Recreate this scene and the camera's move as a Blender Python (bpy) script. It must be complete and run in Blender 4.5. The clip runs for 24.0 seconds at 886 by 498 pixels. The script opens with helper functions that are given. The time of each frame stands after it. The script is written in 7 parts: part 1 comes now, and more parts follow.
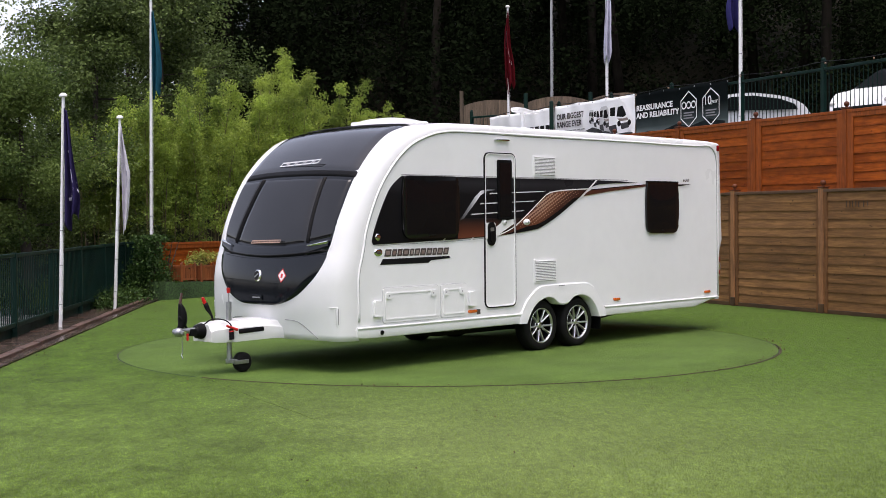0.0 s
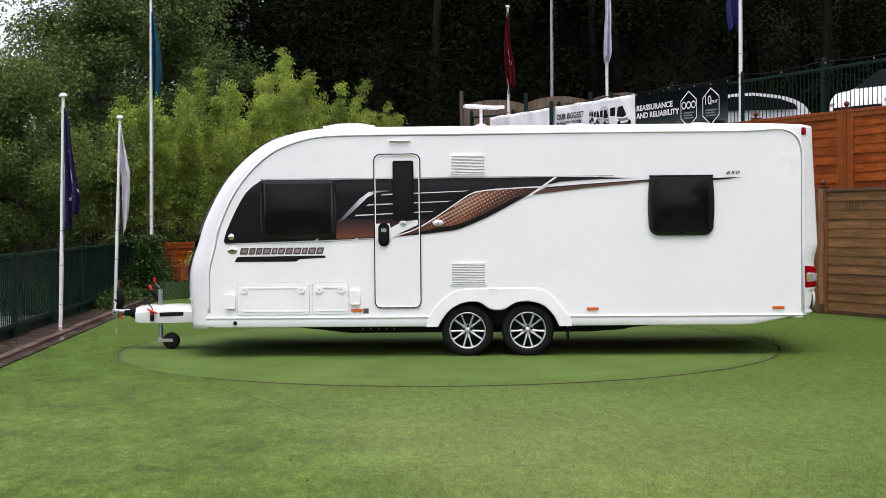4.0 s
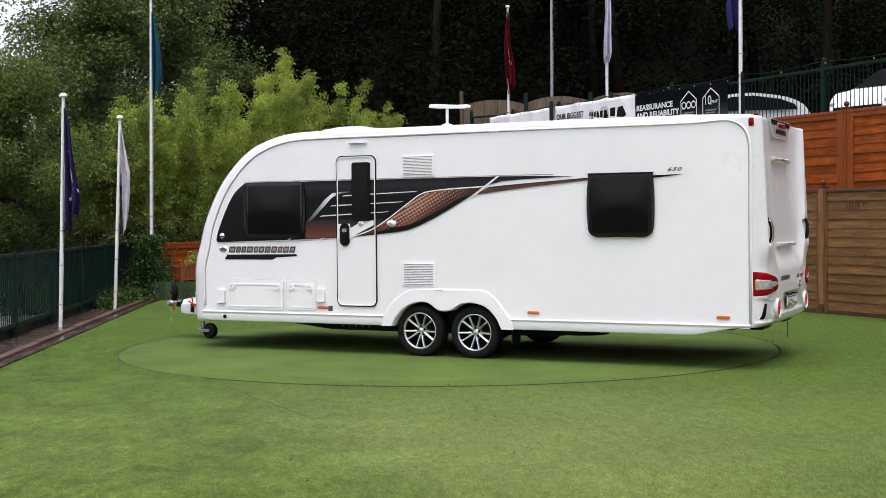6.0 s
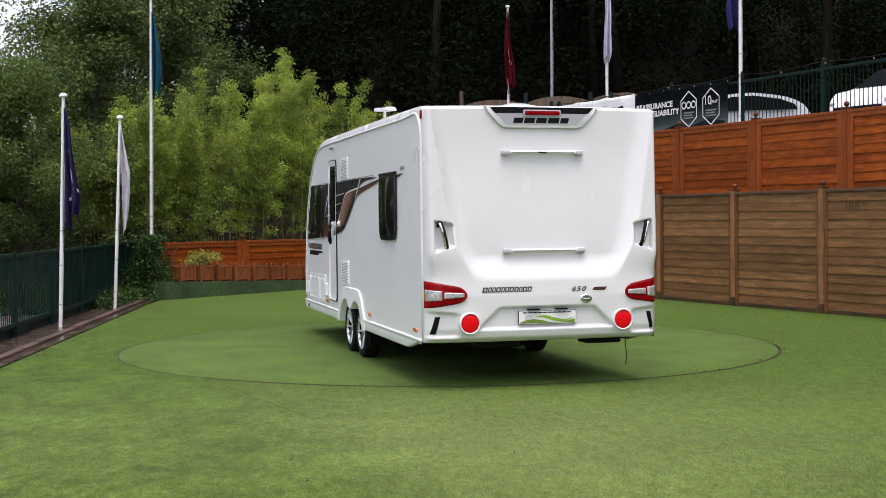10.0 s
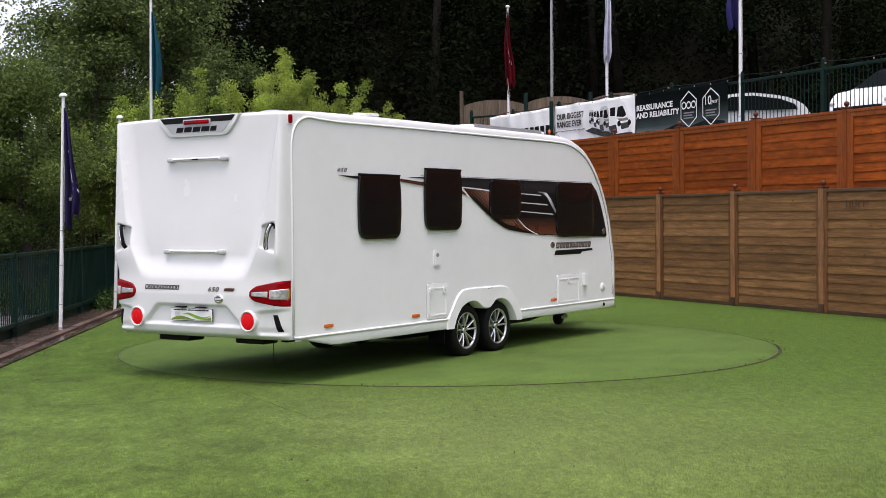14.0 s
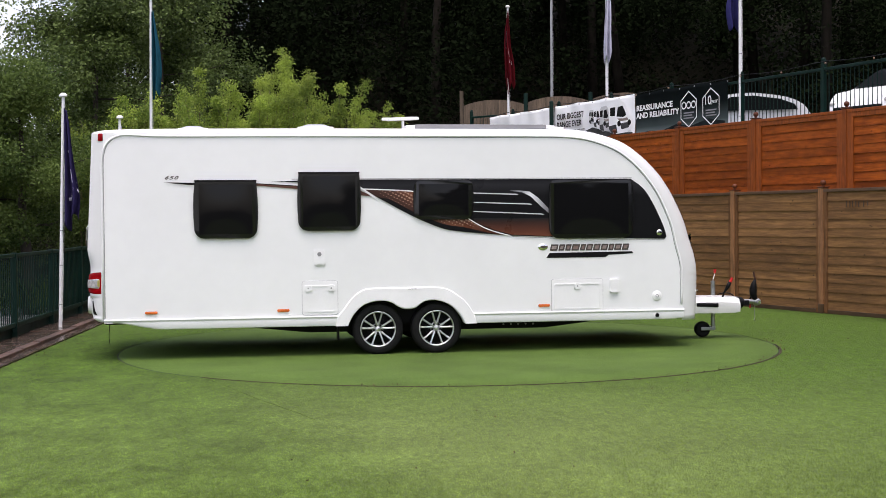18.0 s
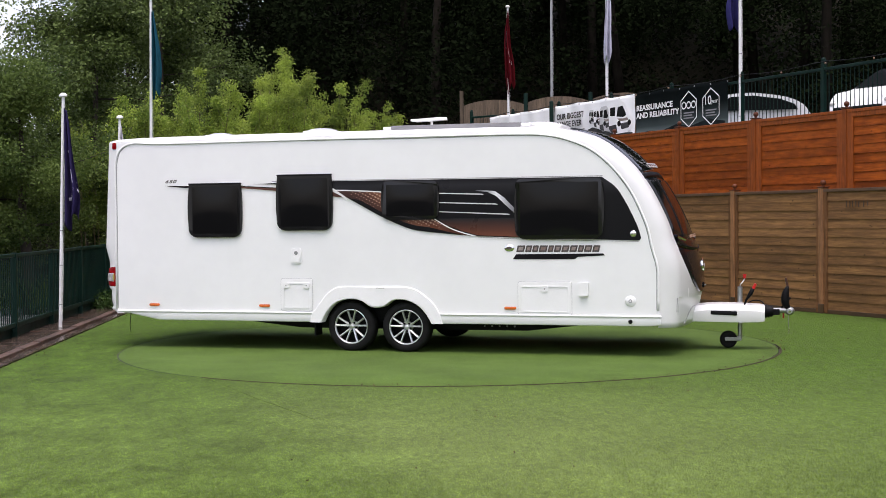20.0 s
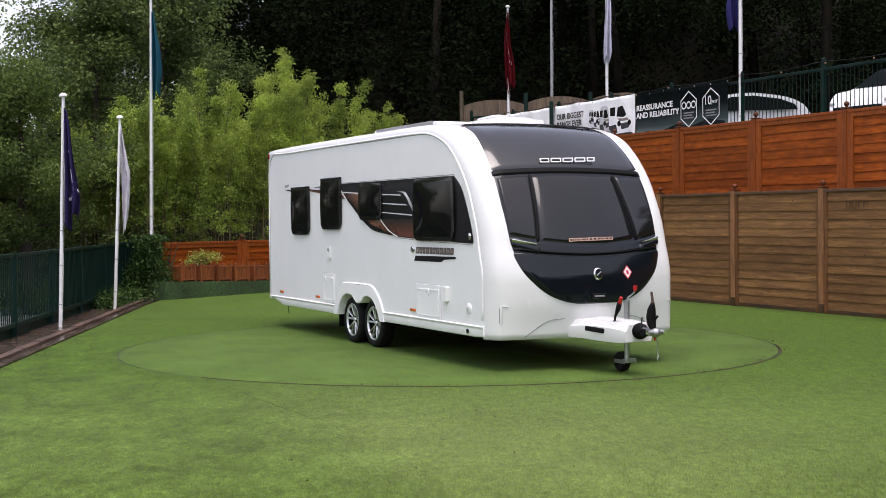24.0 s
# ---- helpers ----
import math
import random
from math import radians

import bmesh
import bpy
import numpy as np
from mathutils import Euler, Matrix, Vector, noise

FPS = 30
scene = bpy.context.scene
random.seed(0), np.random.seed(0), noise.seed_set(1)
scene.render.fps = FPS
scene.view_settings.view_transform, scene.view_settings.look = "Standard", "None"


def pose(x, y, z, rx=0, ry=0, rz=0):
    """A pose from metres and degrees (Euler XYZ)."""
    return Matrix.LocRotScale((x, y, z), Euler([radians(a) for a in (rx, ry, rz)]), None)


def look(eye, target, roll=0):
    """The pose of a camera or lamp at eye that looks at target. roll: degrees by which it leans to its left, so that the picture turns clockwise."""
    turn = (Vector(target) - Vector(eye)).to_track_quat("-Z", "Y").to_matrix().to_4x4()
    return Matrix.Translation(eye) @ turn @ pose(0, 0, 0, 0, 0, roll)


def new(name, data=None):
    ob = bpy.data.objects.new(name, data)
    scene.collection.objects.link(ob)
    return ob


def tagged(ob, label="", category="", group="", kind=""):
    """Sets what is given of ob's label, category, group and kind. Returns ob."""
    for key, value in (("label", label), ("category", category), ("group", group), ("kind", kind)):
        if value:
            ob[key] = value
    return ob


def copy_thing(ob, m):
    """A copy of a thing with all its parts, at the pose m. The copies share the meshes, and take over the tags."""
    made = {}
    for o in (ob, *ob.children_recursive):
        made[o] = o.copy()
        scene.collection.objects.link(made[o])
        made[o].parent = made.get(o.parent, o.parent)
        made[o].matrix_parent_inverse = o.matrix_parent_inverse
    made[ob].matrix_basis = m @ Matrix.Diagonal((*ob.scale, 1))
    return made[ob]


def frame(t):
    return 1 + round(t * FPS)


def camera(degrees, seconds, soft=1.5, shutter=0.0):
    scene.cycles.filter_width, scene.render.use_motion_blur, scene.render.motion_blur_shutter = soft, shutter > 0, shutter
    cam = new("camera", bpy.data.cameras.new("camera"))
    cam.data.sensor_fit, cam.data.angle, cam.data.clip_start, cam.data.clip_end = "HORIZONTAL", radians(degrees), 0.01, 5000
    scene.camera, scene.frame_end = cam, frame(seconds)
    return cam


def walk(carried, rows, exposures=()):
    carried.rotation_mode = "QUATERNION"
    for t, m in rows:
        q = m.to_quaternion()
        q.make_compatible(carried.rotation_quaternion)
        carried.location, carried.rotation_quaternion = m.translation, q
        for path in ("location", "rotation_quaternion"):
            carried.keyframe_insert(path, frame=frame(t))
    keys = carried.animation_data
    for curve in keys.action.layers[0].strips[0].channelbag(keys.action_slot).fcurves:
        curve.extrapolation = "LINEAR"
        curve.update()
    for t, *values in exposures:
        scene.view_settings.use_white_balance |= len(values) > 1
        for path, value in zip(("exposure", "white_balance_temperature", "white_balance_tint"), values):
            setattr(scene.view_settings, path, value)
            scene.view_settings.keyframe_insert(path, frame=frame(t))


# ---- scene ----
# ---- camera ----
cam = camera(37.9, 24.0, soft=0.55)
VIEW = pose(0.0, -15.735, 1.532, 88.70, 0, 0.188) @ pose(0, 0, 0, 0, 0, -0.521)
walk(cam, [(0.0, VIEW), (24.0, VIEW)], exposures=[(0.0, 1.06, 6740, 19.5), (24.0, 1.06, 6740, 19.5)])

# ---- light: an overcast, wet day ----
SUN_ELEVATION, SUN_TURN = radians(73.7), radians(176)
world = bpy.data.worlds.new("overcast_sky")
scene.world = world
world.use_nodes = True
wn = world.node_tree.nodes
sky = wn.new("ShaderNodeTexSky")
sky.sky_type, sky.sun_disc = "NISHITA", False
sky.sun_elevation, sky.sun_rotation = SUN_ELEVATION, SUN_TURN
sky.air_density, sky.dust_density = 1.0, 2.5
grey = wn.new("ShaderNodeHueSaturation")
grey.inputs["Saturation"].default_value = 0.55
world.node_tree.links.new(sky.outputs[0], grey.inputs["Color"])
world.node_tree.links.new(grey.outputs[0], wn["Background"].inputs["Color"])
wn["Background"].inputs["Strength"].default_value = 0.15
sun = new("sun", bpy.data.lights.new("sun", "SUN"))
sun.data.energy, sun.data.angle, sun.data.color = 1.0, radians(42), (1.0, 0.985, 0.96)
sun.matrix_world = look((0.5, -7.0, 24), (0, 0, 0))


# ---- materials ----
def surf(name, base, rough=0.6, metal=0.0, vary=0.12, scale=3.0, grain=60.0, bump=0.05, second=None, coat=0.0,
         stretch=(1, 1, 1), each=0.0, spec=0.5, rvary=0.1, dist=0.004):
    """A surface with broad and fine variation, fine relief, and a tone of its own for each object (each)."""
    m = bpy.data.materials.new(name)
    m.use_nodes = True
    n, l = m.node_tree.nodes, m.node_tree.links
    b = n["Principled BSDF"]
    b.inputs["Metallic"].default_value = metal
    b.inputs["Coat Weight"].default_value = coat
    b.inputs["Specular IOR Level"].default_value = spec
    co, mp = n.new("ShaderNodeTexCoord"), n.new("ShaderNodeMapping")
    mp.inputs["Scale"].default_value = stretch
    l.new(co.outputs["Object"], mp.inputs["Vector"])
    vec = mp.outputs[0]
    info = n.new("ShaderNodeObjectInfo")
    if each:
        add = n.new("ShaderNodeVectorMath")
        add.operation = "MULTIPLY_ADD"
        comb = n.new("ShaderNodeCombineXYZ")
        for i in range(3):
            l.new(info.outputs["Random"], comb.inputs[i])
        l.new(comb.outputs[0], add.inputs[0])
        add.inputs[1].default_value = (37, 53, 71)
        l.new(vec, add.inputs[2])
        vec = add.outputs[0]
    big, fine = n.new("ShaderNodeTexNoise"), n.new("ShaderNodeTexNoise")
    big.inputs["Scale"].default_value, big.inputs["Detail"].default_value = scale, 4
    fine.inputs["Scale"].default_value, fine.inputs["Detail"].default_value = grain, 3
    l.new(vec, big.inputs["Vector"]), l.new(vec, fine.inputs["Vector"])
    ramp = n.new("ShaderNodeMapRange")
    ramp.inputs["From Min"].default_value, ramp.inputs["From Max"].default_value = 0.3, 0.7
    l.new(big.outputs["Fac"], ramp.inputs["Value"])
    mix = n.new("ShaderNodeMixRGB")
    c2 = second or tuple(c * (1 - 2 * vary) for c in base)
    mix.inputs["Color1"].default_value, mix.inputs["Color2"].default_value = (*base, 1), (*c2, 1)
    l.new(ramp.outputs[0], mix.inputs["Fac"])
    val = n.new("ShaderNodeMapRange")
    val.inputs["To Min"].default_value, val.inputs["To Max"].default_value = 1 - vary, 1 + vary
    l.new(fine.outputs["Fac"], val.inputs["Value"])
    hsv = n.new("ShaderNodeHueSaturation")
    l.new(mix.outputs[0], hsv.inputs["Color"])
    if each:
        tone = n.new("ShaderNodeMapRange")
        tone.inputs["To Min"].default_value, tone.inputs["To Max"].default_value = 1 - each, 1 + each
        l.new(info.outputs["Random"], tone.inputs["Value"])
        mul = n.new("ShaderNodeMath")
        mul.operation = "MULTIPLY"
        l.new(tone.outputs[0], mul.inputs[0]), l.new(val.outputs[0], mul.inputs[1])
        l.new(mul.outputs[0], hsv.inputs["Value"])
    else:
        l.new(val.outputs[0], hsv.inputs["Value"])
    l.new(hsv.outputs[0], b.inputs["Base Color"])
    rr = n.new("ShaderNodeMapRange")
    rr.inputs["To Min"].default_value, rr.inputs["To Max"].default_value = max(0.02, rough - rvary), min(1, rough + rvary)
    l.new(big.outputs["Fac"], rr.inputs["Value"])
    l.new(rr.outputs[0], b.inputs["Roughness"])
    if bump:
        bp = n.new("ShaderNodeBump")
        bp.inputs["Strength"].default_value, bp.inputs["Distance"].default_value = bump, dist
        l.new(fine.outputs["Fac"], bp.inputs["Height"])
        l.new(bp.outputs[0], b.inputs["Normal"])
    return m


def leafy(name, base, second, rough=0.5, through_light=0.25, scale=0.6, patch=0.5):
    """Leaves: a tone for each leaf, broad patches, a little light passing through."""
    m = bpy.data.materials.new(name)
    m.use_nodes = True
    n, l = m.node_tree.nodes, m.node_tree.links
    b = n["Principled BSDF"]
    geo, co = n.new("ShaderNodeNewGeometry"), n.new("ShaderNodeTexCoord")
    big = n.new("ShaderNodeTexNoise")
    big.inputs["Scale"].default_value = scale
    l.new(co.outputs["Object"], big.inputs["Vector"])
    mix = n.new("ShaderNodeMixRGB")
    mix.inputs["Color1"].default_value, mix.inputs["Color2"].default_value = (*base, 1), (*second, 1)
    sm = n.new("ShaderNodeMath")
    sm.operation = "MULTIPLY_ADD"
    sm.inputs[1].default_value = 1.05 - patch
    l.new(geo.outputs["Random Per Island"], sm.inputs[0])
    half = n.new("ShaderNodeMapRange")
    half.inputs["From Min"].default_value, half.inputs["From Max"].default_value = 0.35, 0.65
    half.inputs["To Max"].default_value = patch
    l.new(big.outputs["Fac"], half.inputs["Value"])
    l.new(half.outputs[0], sm.inputs[2])
    l.new(sm.outputs[0], mix.inputs["Fac"])
    l.new(mix.outputs[0], b.inputs["Base Color"])
    b.inputs["Roughness"].default_value = rough
    b.inputs["Specular IOR Level"].default_value = 0.35
    tr, add = n.new("ShaderNodeBsdfTranslucent"), n.new("ShaderNodeMixShader")
    l.new(mix.outputs[0], tr.inputs["Color"])
    add.inputs["Fac"].default_value = through_light
    l.new(b.outputs[0], add.inputs[1]), l.new(tr.outputs[0], add.inputs[2])
    l.new(add.outputs[0], n["Material Output"].inputs["Surface"])
    return m


def patchy(m, scale, stretch, low, high, detail=5, fade=False, own=0.0):
    """Adds worn patches of their own shape: scales the base colour between low and high over a broad noise."""
    n, l = m.node_tree.nodes, m.node_tree.links
    b = n["Principled BSDF"]
    src = b.inputs["Base Color"].links[0].from_socket
    co, mp, t = n.new("ShaderNodeTexCoord"), n.new("ShaderNodeMapping"), n.new("ShaderNodeTexNoise")
    mp.inputs["Scale"].default_value = stretch
    info, off = n.new("ShaderNodeObjectInfo"), n.new("ShaderNodeVectorMath")
    off.operation = "MULTIPLY_ADD"
    off.inputs[1].default_value = (41 * own, 29 * own, 67 * own)
    l.new(co.outputs["Object"], mp.inputs["Vector"]), l.new(mp.outputs[0], off.inputs[2])
    l.new(info.outputs["Random"], off.inputs[0]), l.new(off.outputs[0], t.inputs["Vector"])
    t.inputs["Scale"].default_value, t.inputs["Detail"].default_value = scale, detail
    r = n.new("ShaderNodeMapRange")
    r.inputs["From Min"].default_value, r.inputs["From Max"].default_value = .34, .66
    r.inputs["To Min"].default_value, r.inputs["To Max"].default_value = low, high
    l.new(t.outputs["Fac"], r.inputs["Value"])
    h = n.new("ShaderNodeHueSaturation")
    l.new(src, h.inputs["Color"]), l.new(r.outputs[0], h.inputs["Value"])
    if fade:
        # trodden patches lie mostly on the newer turf beside the kerb
        dot, w = n.new("ShaderNodeVectorMath"), n.new("ShaderNodeMapRange")
        dot.operation = "DOT_PRODUCT"
        dot.inputs[1].default_value = (.926, .378, 0)
        l.new(co.outputs["Object"], dot.inputs[0]), l.new(dot.outputs["Value"], w.inputs["Value"])
        w.inputs["From Min"].default_value, w.inputs["From Max"].default_value = -4.0, -2.2
        w.inputs["To Min"].default_value, w.inputs["To Max"].default_value = 1.0, 0.10
        l.new(w.outputs[0], h.inputs["Fac"])
    for k in list(src.links):
        if k.to_node != h:
            l.new(h.outputs[0], k.to_socket)
    return m


def knots(m):
    """Adds small dark knots, drawn out along the board."""
    n, l = m.node_tree.nodes, m.node_tree.links
    b = n["Principled BSDF"]
    src = b.inputs["Base Color"].links[0].from_socket
    co, mp, t = n.new("ShaderNodeTexCoord"), n.new("ShaderNodeMapping"), n.new("ShaderNodeTexVoronoi")
    mp.inputs["Scale"].default_value = (1, 1, 1.6)
    info, off = n.new("ShaderNodeObjectInfo"), n.new("ShaderNodeVectorMath")
    off.operation = "MULTIPLY_ADD"
    off.inputs[1].default_value = (23, 0, 31)
    l.new(co.outputs["Object"], mp.inputs["Vector"]), l.new(mp.outputs[0], off.inputs[2])
    l.new(info.outputs["Random"], off.inputs[0]), l.new(off.outputs[0], t.inputs["Vector"])
    t.inputs["Scale"].default_value = 4.5
    r = n.new("ShaderNodeMapRange")
    r.inputs["From Min"].default_value, r.inputs["From Max"].default_value = .05, .11
    r.inputs["To Min"].default_value, r.inputs["To Max"].default_value = .40, 1.0
    l.new(t.outputs["Distance"], r.inputs["Value"])
    h = n.new("ShaderNodeHueSaturation")
    l.new(src, h.inputs["Color"]), l.new(r.outputs[0], h.inputs["Value"])
    l.new(h.outputs[0], b.inputs["Base Color"])


def pale_turf_and_sheen(m):
    """The older, paler turf right of a seam from turntable to front, plus a front sheen painted into the colour."""
    n, l = m.node_tree.nodes, m.node_tree.links
    b = n["Principled BSDF"]
    src = b.inputs["Base Color"].links[0].from_socket
    co, sp = n.new("ShaderNodeTexCoord"), n.new("ShaderNodeSeparateXYZ")
    l.new(co.outputs["Object"], sp.inputs[0])
    dot = n.new("ShaderNodeVectorMath")
    dot.operation = "DOT_PRODUCT"
    dot.inputs[1].default_value = (.926, .378, 0)
    l.new(co.outputs["Object"], dot.inputs[0])
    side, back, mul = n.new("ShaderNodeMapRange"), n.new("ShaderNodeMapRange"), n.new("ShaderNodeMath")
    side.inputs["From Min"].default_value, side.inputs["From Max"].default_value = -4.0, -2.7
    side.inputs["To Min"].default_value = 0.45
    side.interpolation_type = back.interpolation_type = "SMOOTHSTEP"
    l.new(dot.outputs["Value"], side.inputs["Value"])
    # the turf's brighter look close to the camera, painted in by depth
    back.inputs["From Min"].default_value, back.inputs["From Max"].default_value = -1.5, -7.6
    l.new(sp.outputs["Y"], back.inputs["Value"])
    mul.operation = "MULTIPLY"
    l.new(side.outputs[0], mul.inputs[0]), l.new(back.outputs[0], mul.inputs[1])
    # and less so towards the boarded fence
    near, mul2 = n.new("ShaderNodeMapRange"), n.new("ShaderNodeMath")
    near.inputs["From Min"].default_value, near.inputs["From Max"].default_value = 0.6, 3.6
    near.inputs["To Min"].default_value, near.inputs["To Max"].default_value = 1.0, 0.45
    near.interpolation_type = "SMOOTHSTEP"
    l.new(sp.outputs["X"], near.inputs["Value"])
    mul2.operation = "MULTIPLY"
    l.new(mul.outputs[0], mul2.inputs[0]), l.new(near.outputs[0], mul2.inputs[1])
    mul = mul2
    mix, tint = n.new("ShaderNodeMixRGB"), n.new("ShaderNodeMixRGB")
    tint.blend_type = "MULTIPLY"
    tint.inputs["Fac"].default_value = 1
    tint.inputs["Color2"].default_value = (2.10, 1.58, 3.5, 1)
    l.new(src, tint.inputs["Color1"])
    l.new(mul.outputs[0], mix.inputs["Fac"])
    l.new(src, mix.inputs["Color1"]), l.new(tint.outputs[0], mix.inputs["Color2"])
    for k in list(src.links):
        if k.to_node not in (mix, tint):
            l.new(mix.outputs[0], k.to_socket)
    return m


def glass(name, tint, rough=0.03, alpha_mix=0.5):
    """Tinted acrylic: glossy, with a dark see-through body."""
    m = bpy.data.materials.new(name)
    m.use_nodes = True
    b = m.node_tree.nodes["Principled BSDF"]
    b.inputs["Base Color"].default_value = (*tint, 1)
    b.inputs["Roughness"].default_value = rough
    b.inputs["Specular IOR Level"].default_value = 0.37
    b.inputs["Transmission Weight"].default_value = alpha_mix
    b.inputs["IOR"].default_value = 1.3
    return m


def graded(name, axis, stops, rough=.3, spec=.3):
    """Printed film whose colour runs through stops (place, colour) along an axis of the body."""
    m = surf(name, stops[0][1], rough, vary=.1, scale=3, grain=60, bump=0, spec=spec)
    n, l = m.node_tree.nodes, m.node_tree.links
    co, dot, mr, rp = n.new("ShaderNodeTexCoord"), n.new("ShaderNodeVectorMath"), n.new("ShaderNodeMapRange"), n.new("ShaderNodeValToRGB")
    dot.operation = "DOT_PRODUCT"
    dot.inputs[1].default_value = axis
    l.new(co.outputs["Object"], dot.inputs[0]), l.new(dot.outputs["Value"], mr.inputs["Value"])
    lo, hi = stops[0][0], stops[-1][0]
    mr.inputs["From Min"].default_value, mr.inputs["From Max"].default_value = lo, hi
    l.new(mr.outputs[0], rp.inputs[0])
    e = rp.color_ramp.elements
    while len(e) < len(stops):
        e.new(.5)
    for k, (v, c) in enumerate(stops):
        e[k].position, e[k].color = (v - lo) / (hi - lo), (*c, 1)
    l.new(rp.outputs[0], n["Principled BSDF"].inputs["Base Color"])
    return m


M_TURF = surf("turf_base", (0.053, 0.097, 0.012), 0.85, vary=0.45, scale=1.1, grain=120, bump=0.9, second=(0.061, 0.113, 0.014), spec=0.2, dist=0.01)
M_BLADE = leafy("turf_blades", (0.094, 0.170, 0.0185), (0.142, 0.247, 0.0288), 0.6, 0.5, 0.7, 0.08)
M_DISC = surf("turntable_turf", (0.070, 0.122, 0.022), 0.85, vary=0.12, scale=1.6, grain=260, bump=0.5, second=(0.078, 0.134, 0.025), spec=0.2, dist=0.01)
M_DISCBLADE = leafy("turntable_blades", (0.112, 0.182, 0.040), (0.157, 0.246, 0.057), 0.65, 0.5, 0.9)
# earth colour lowered to stand for the shade under the trees
M_EARTH = surf("shade_darkened_earth", (0.014, 0.013, 0.008), 0.95, spec=0.03, vary=0.3, scale=0.8, grain=14, bump=0.6, dist=0.05)
M_GRAVEL = surf("grey_gravel", (0.24, 0.25, 0.26), 0.8, vary=0.5, scale=2, grain=30, bump=0.9, dist=0.03)
M_TARMAC = surf("wet_tarmac", (0.05, 0.05, 0.052), 0.45, vary=0.2, scale=0.7, grain=90, bump=0.3)
M_PAVE = surf("wet_paving", (0.085, 0.062, 0.048), 0.2, vary=0.25, scale=2.2, grain=45, bump=0.35, each=0.18, second=(0.05, 0.034, 0.026))
M_BRICK = surf("kerb_brick", (0.080, 0.046, 0.030), 0.5, vary=0.25, scale=6, grain=60, bump=0.5, each=0.25, second=(0.08, 0.042, 0.034))
M_STAIN = surf("orange_stained_board", (0.292, 0.066, 0.0075), 0.5, vary=0.22, scale=2.2, grain=40, bump=0.35, each=0.22, stretch=(1, 1, 9), second=(0.185, 0.037, 0.0055), spec=0.10)
M_STAINPOST = surf("orange_stained_post", (0.285, 0.066, 0.009), 0.5, vary=0.2, scale=3, grain=26, bump=0.3, each=0.12, stretch=(6, 6, 1), second=(0.18, 0.042, 0.009), spec=0.2)
M_OLD = surf("weathered_board", (0.232, 0.117, 0.043), 0.65, vary=0.25, scale=1.5, grain=36, bump=0.5, each=0.25, stretch=(1, 1, 9), second=(0.15, 0.076, 0.033), spec=0.15)
M_OLDPOST = surf("weathered_post", (0.36, 0.158, 0.058), 0.6, vary=0.28, scale=2.5, grain=26, bump=0.35, each=0.15, stretch=(6, 6, 1), second=(0.19, 0.085, 0.034))
M_GRAVELBOARD = surf("wet_gravel_board", (0.085, 0.042, 0.018), 0.5, vary=0.25, scale=3, grain=30, bump=0.3, each=0.15)
M_GREYWOOD = surf("grey_fence_board", (0.15, 0.105, 0.066), 0.75, vary=0.3, scale=2, grain=24, bump=0.4, each=0.25, stretch=(8, 8, 1))
M_IRON = surf("green_painted_steel", (0.003, 0.022, 0.016), 0.5, vary=0.2, scale=4, grain=80, bump=0.05, spec=0.15)
M_PLANTER = surf("planter_wood", (0.24, 0.066, 0.018), 0.5, vary=0.28, scale=3, grain=26, bump=0.3, each=0.2, stretch=(7, 7, 1), second=(0.13, 0.036, 0.012))
M_TURFWALL = surf("turf_wall", (0.035, 0.075, 0.02), 0.9, vary=0.2, scale=2, grain=200, bump=0.6, dist=0.012)
M_POLE = surf("white_pole", (0.78, 0.78, 0.78), 0.35, vary=0.05, scale=5, grain=40, bump=0.02)
M_BLACK = surf("black_plastic", (0.006, 0.006, 0.0065), 0.45, vary=0.1, scale=6, grain=120, bump=0.08, spec=0.1)
M_RIM = surf("gloss_black_rim", (0.006, 0.006, 0.0065), 0.22, vary=0.1, scale=6, grain=120, bump=0.02, spec=0.4)
M_RUBBER = surf("tyre_rubber", (0.010, 0.010, 0.010), 0.7, vary=0.2, scale=9, grain=90, bump=0.25, spec=0.15)
M_ALLOY = surf("alloy_silver", (0.74, 0.75, 0.76), 0.34, metal=1.0, vary=0.06, scale=9, grain=120, bump=0.02)
M_CHROME = surf("chrome", (0.8, 0.8, 0.81), 0.12, metal=1.0, vary=0.03, bump=0.0, rvary=0.03)
M_RAILCAP = surf("pale_grey_plastic", (.52, .52, .53), .4, vary=.08, scale=12, grain=90, bump=.04)
M_STEEL = surf("galvanised_steel", (0.42, 0.43, 0.44), 0.4, metal=0.9, vary=0.12, scale=14, grain=120, bump=0.08)
M_SKIN = surf("white_side_panel", (0.80, 0.81, 0.805), 0.3, vary=0.025, scale=1.3, grain=7, bump=0.012, coat=0.2, rvary=0.06)
M_GRP = surf("white_moulding", (0.70, 0.705, 0.70), 0.26, vary=0.02, scale=1.5, grain=9, bump=0.012, coat=0.15, rvary=0.05)
M_TRIM = surf("white_trim", (0.82, 0.825, 0.82), 0.35, vary=0.03, scale=4, grain=40, bump=0.02)
M_SEAM = surf("grey_sealant", (0.25, 0.25, 0.255), 0.6, vary=0.1, bump=0.0)
M_PANE = glass("smoked_acrylic", (0.006, 0.006, 0.0065), 0.05, 0.0)
M_CARGLASS = glass("dark_car_glass", (0.004, 0.005, 0.005), 0.5, 0.0)
M_CARGLASS.node_tree.nodes["Principled BSDF"].inputs["Specular IOR Level"].default_value = .04
M_FRONTPANE = surf("wet_smoked_window", (0.012, 0.012, 0.0125), 0.07, vary=0.3, scale=2.2, grain=140, bump=0.05, spec=0.5, coat=0.0, rvary=0.06, dist=0.002)
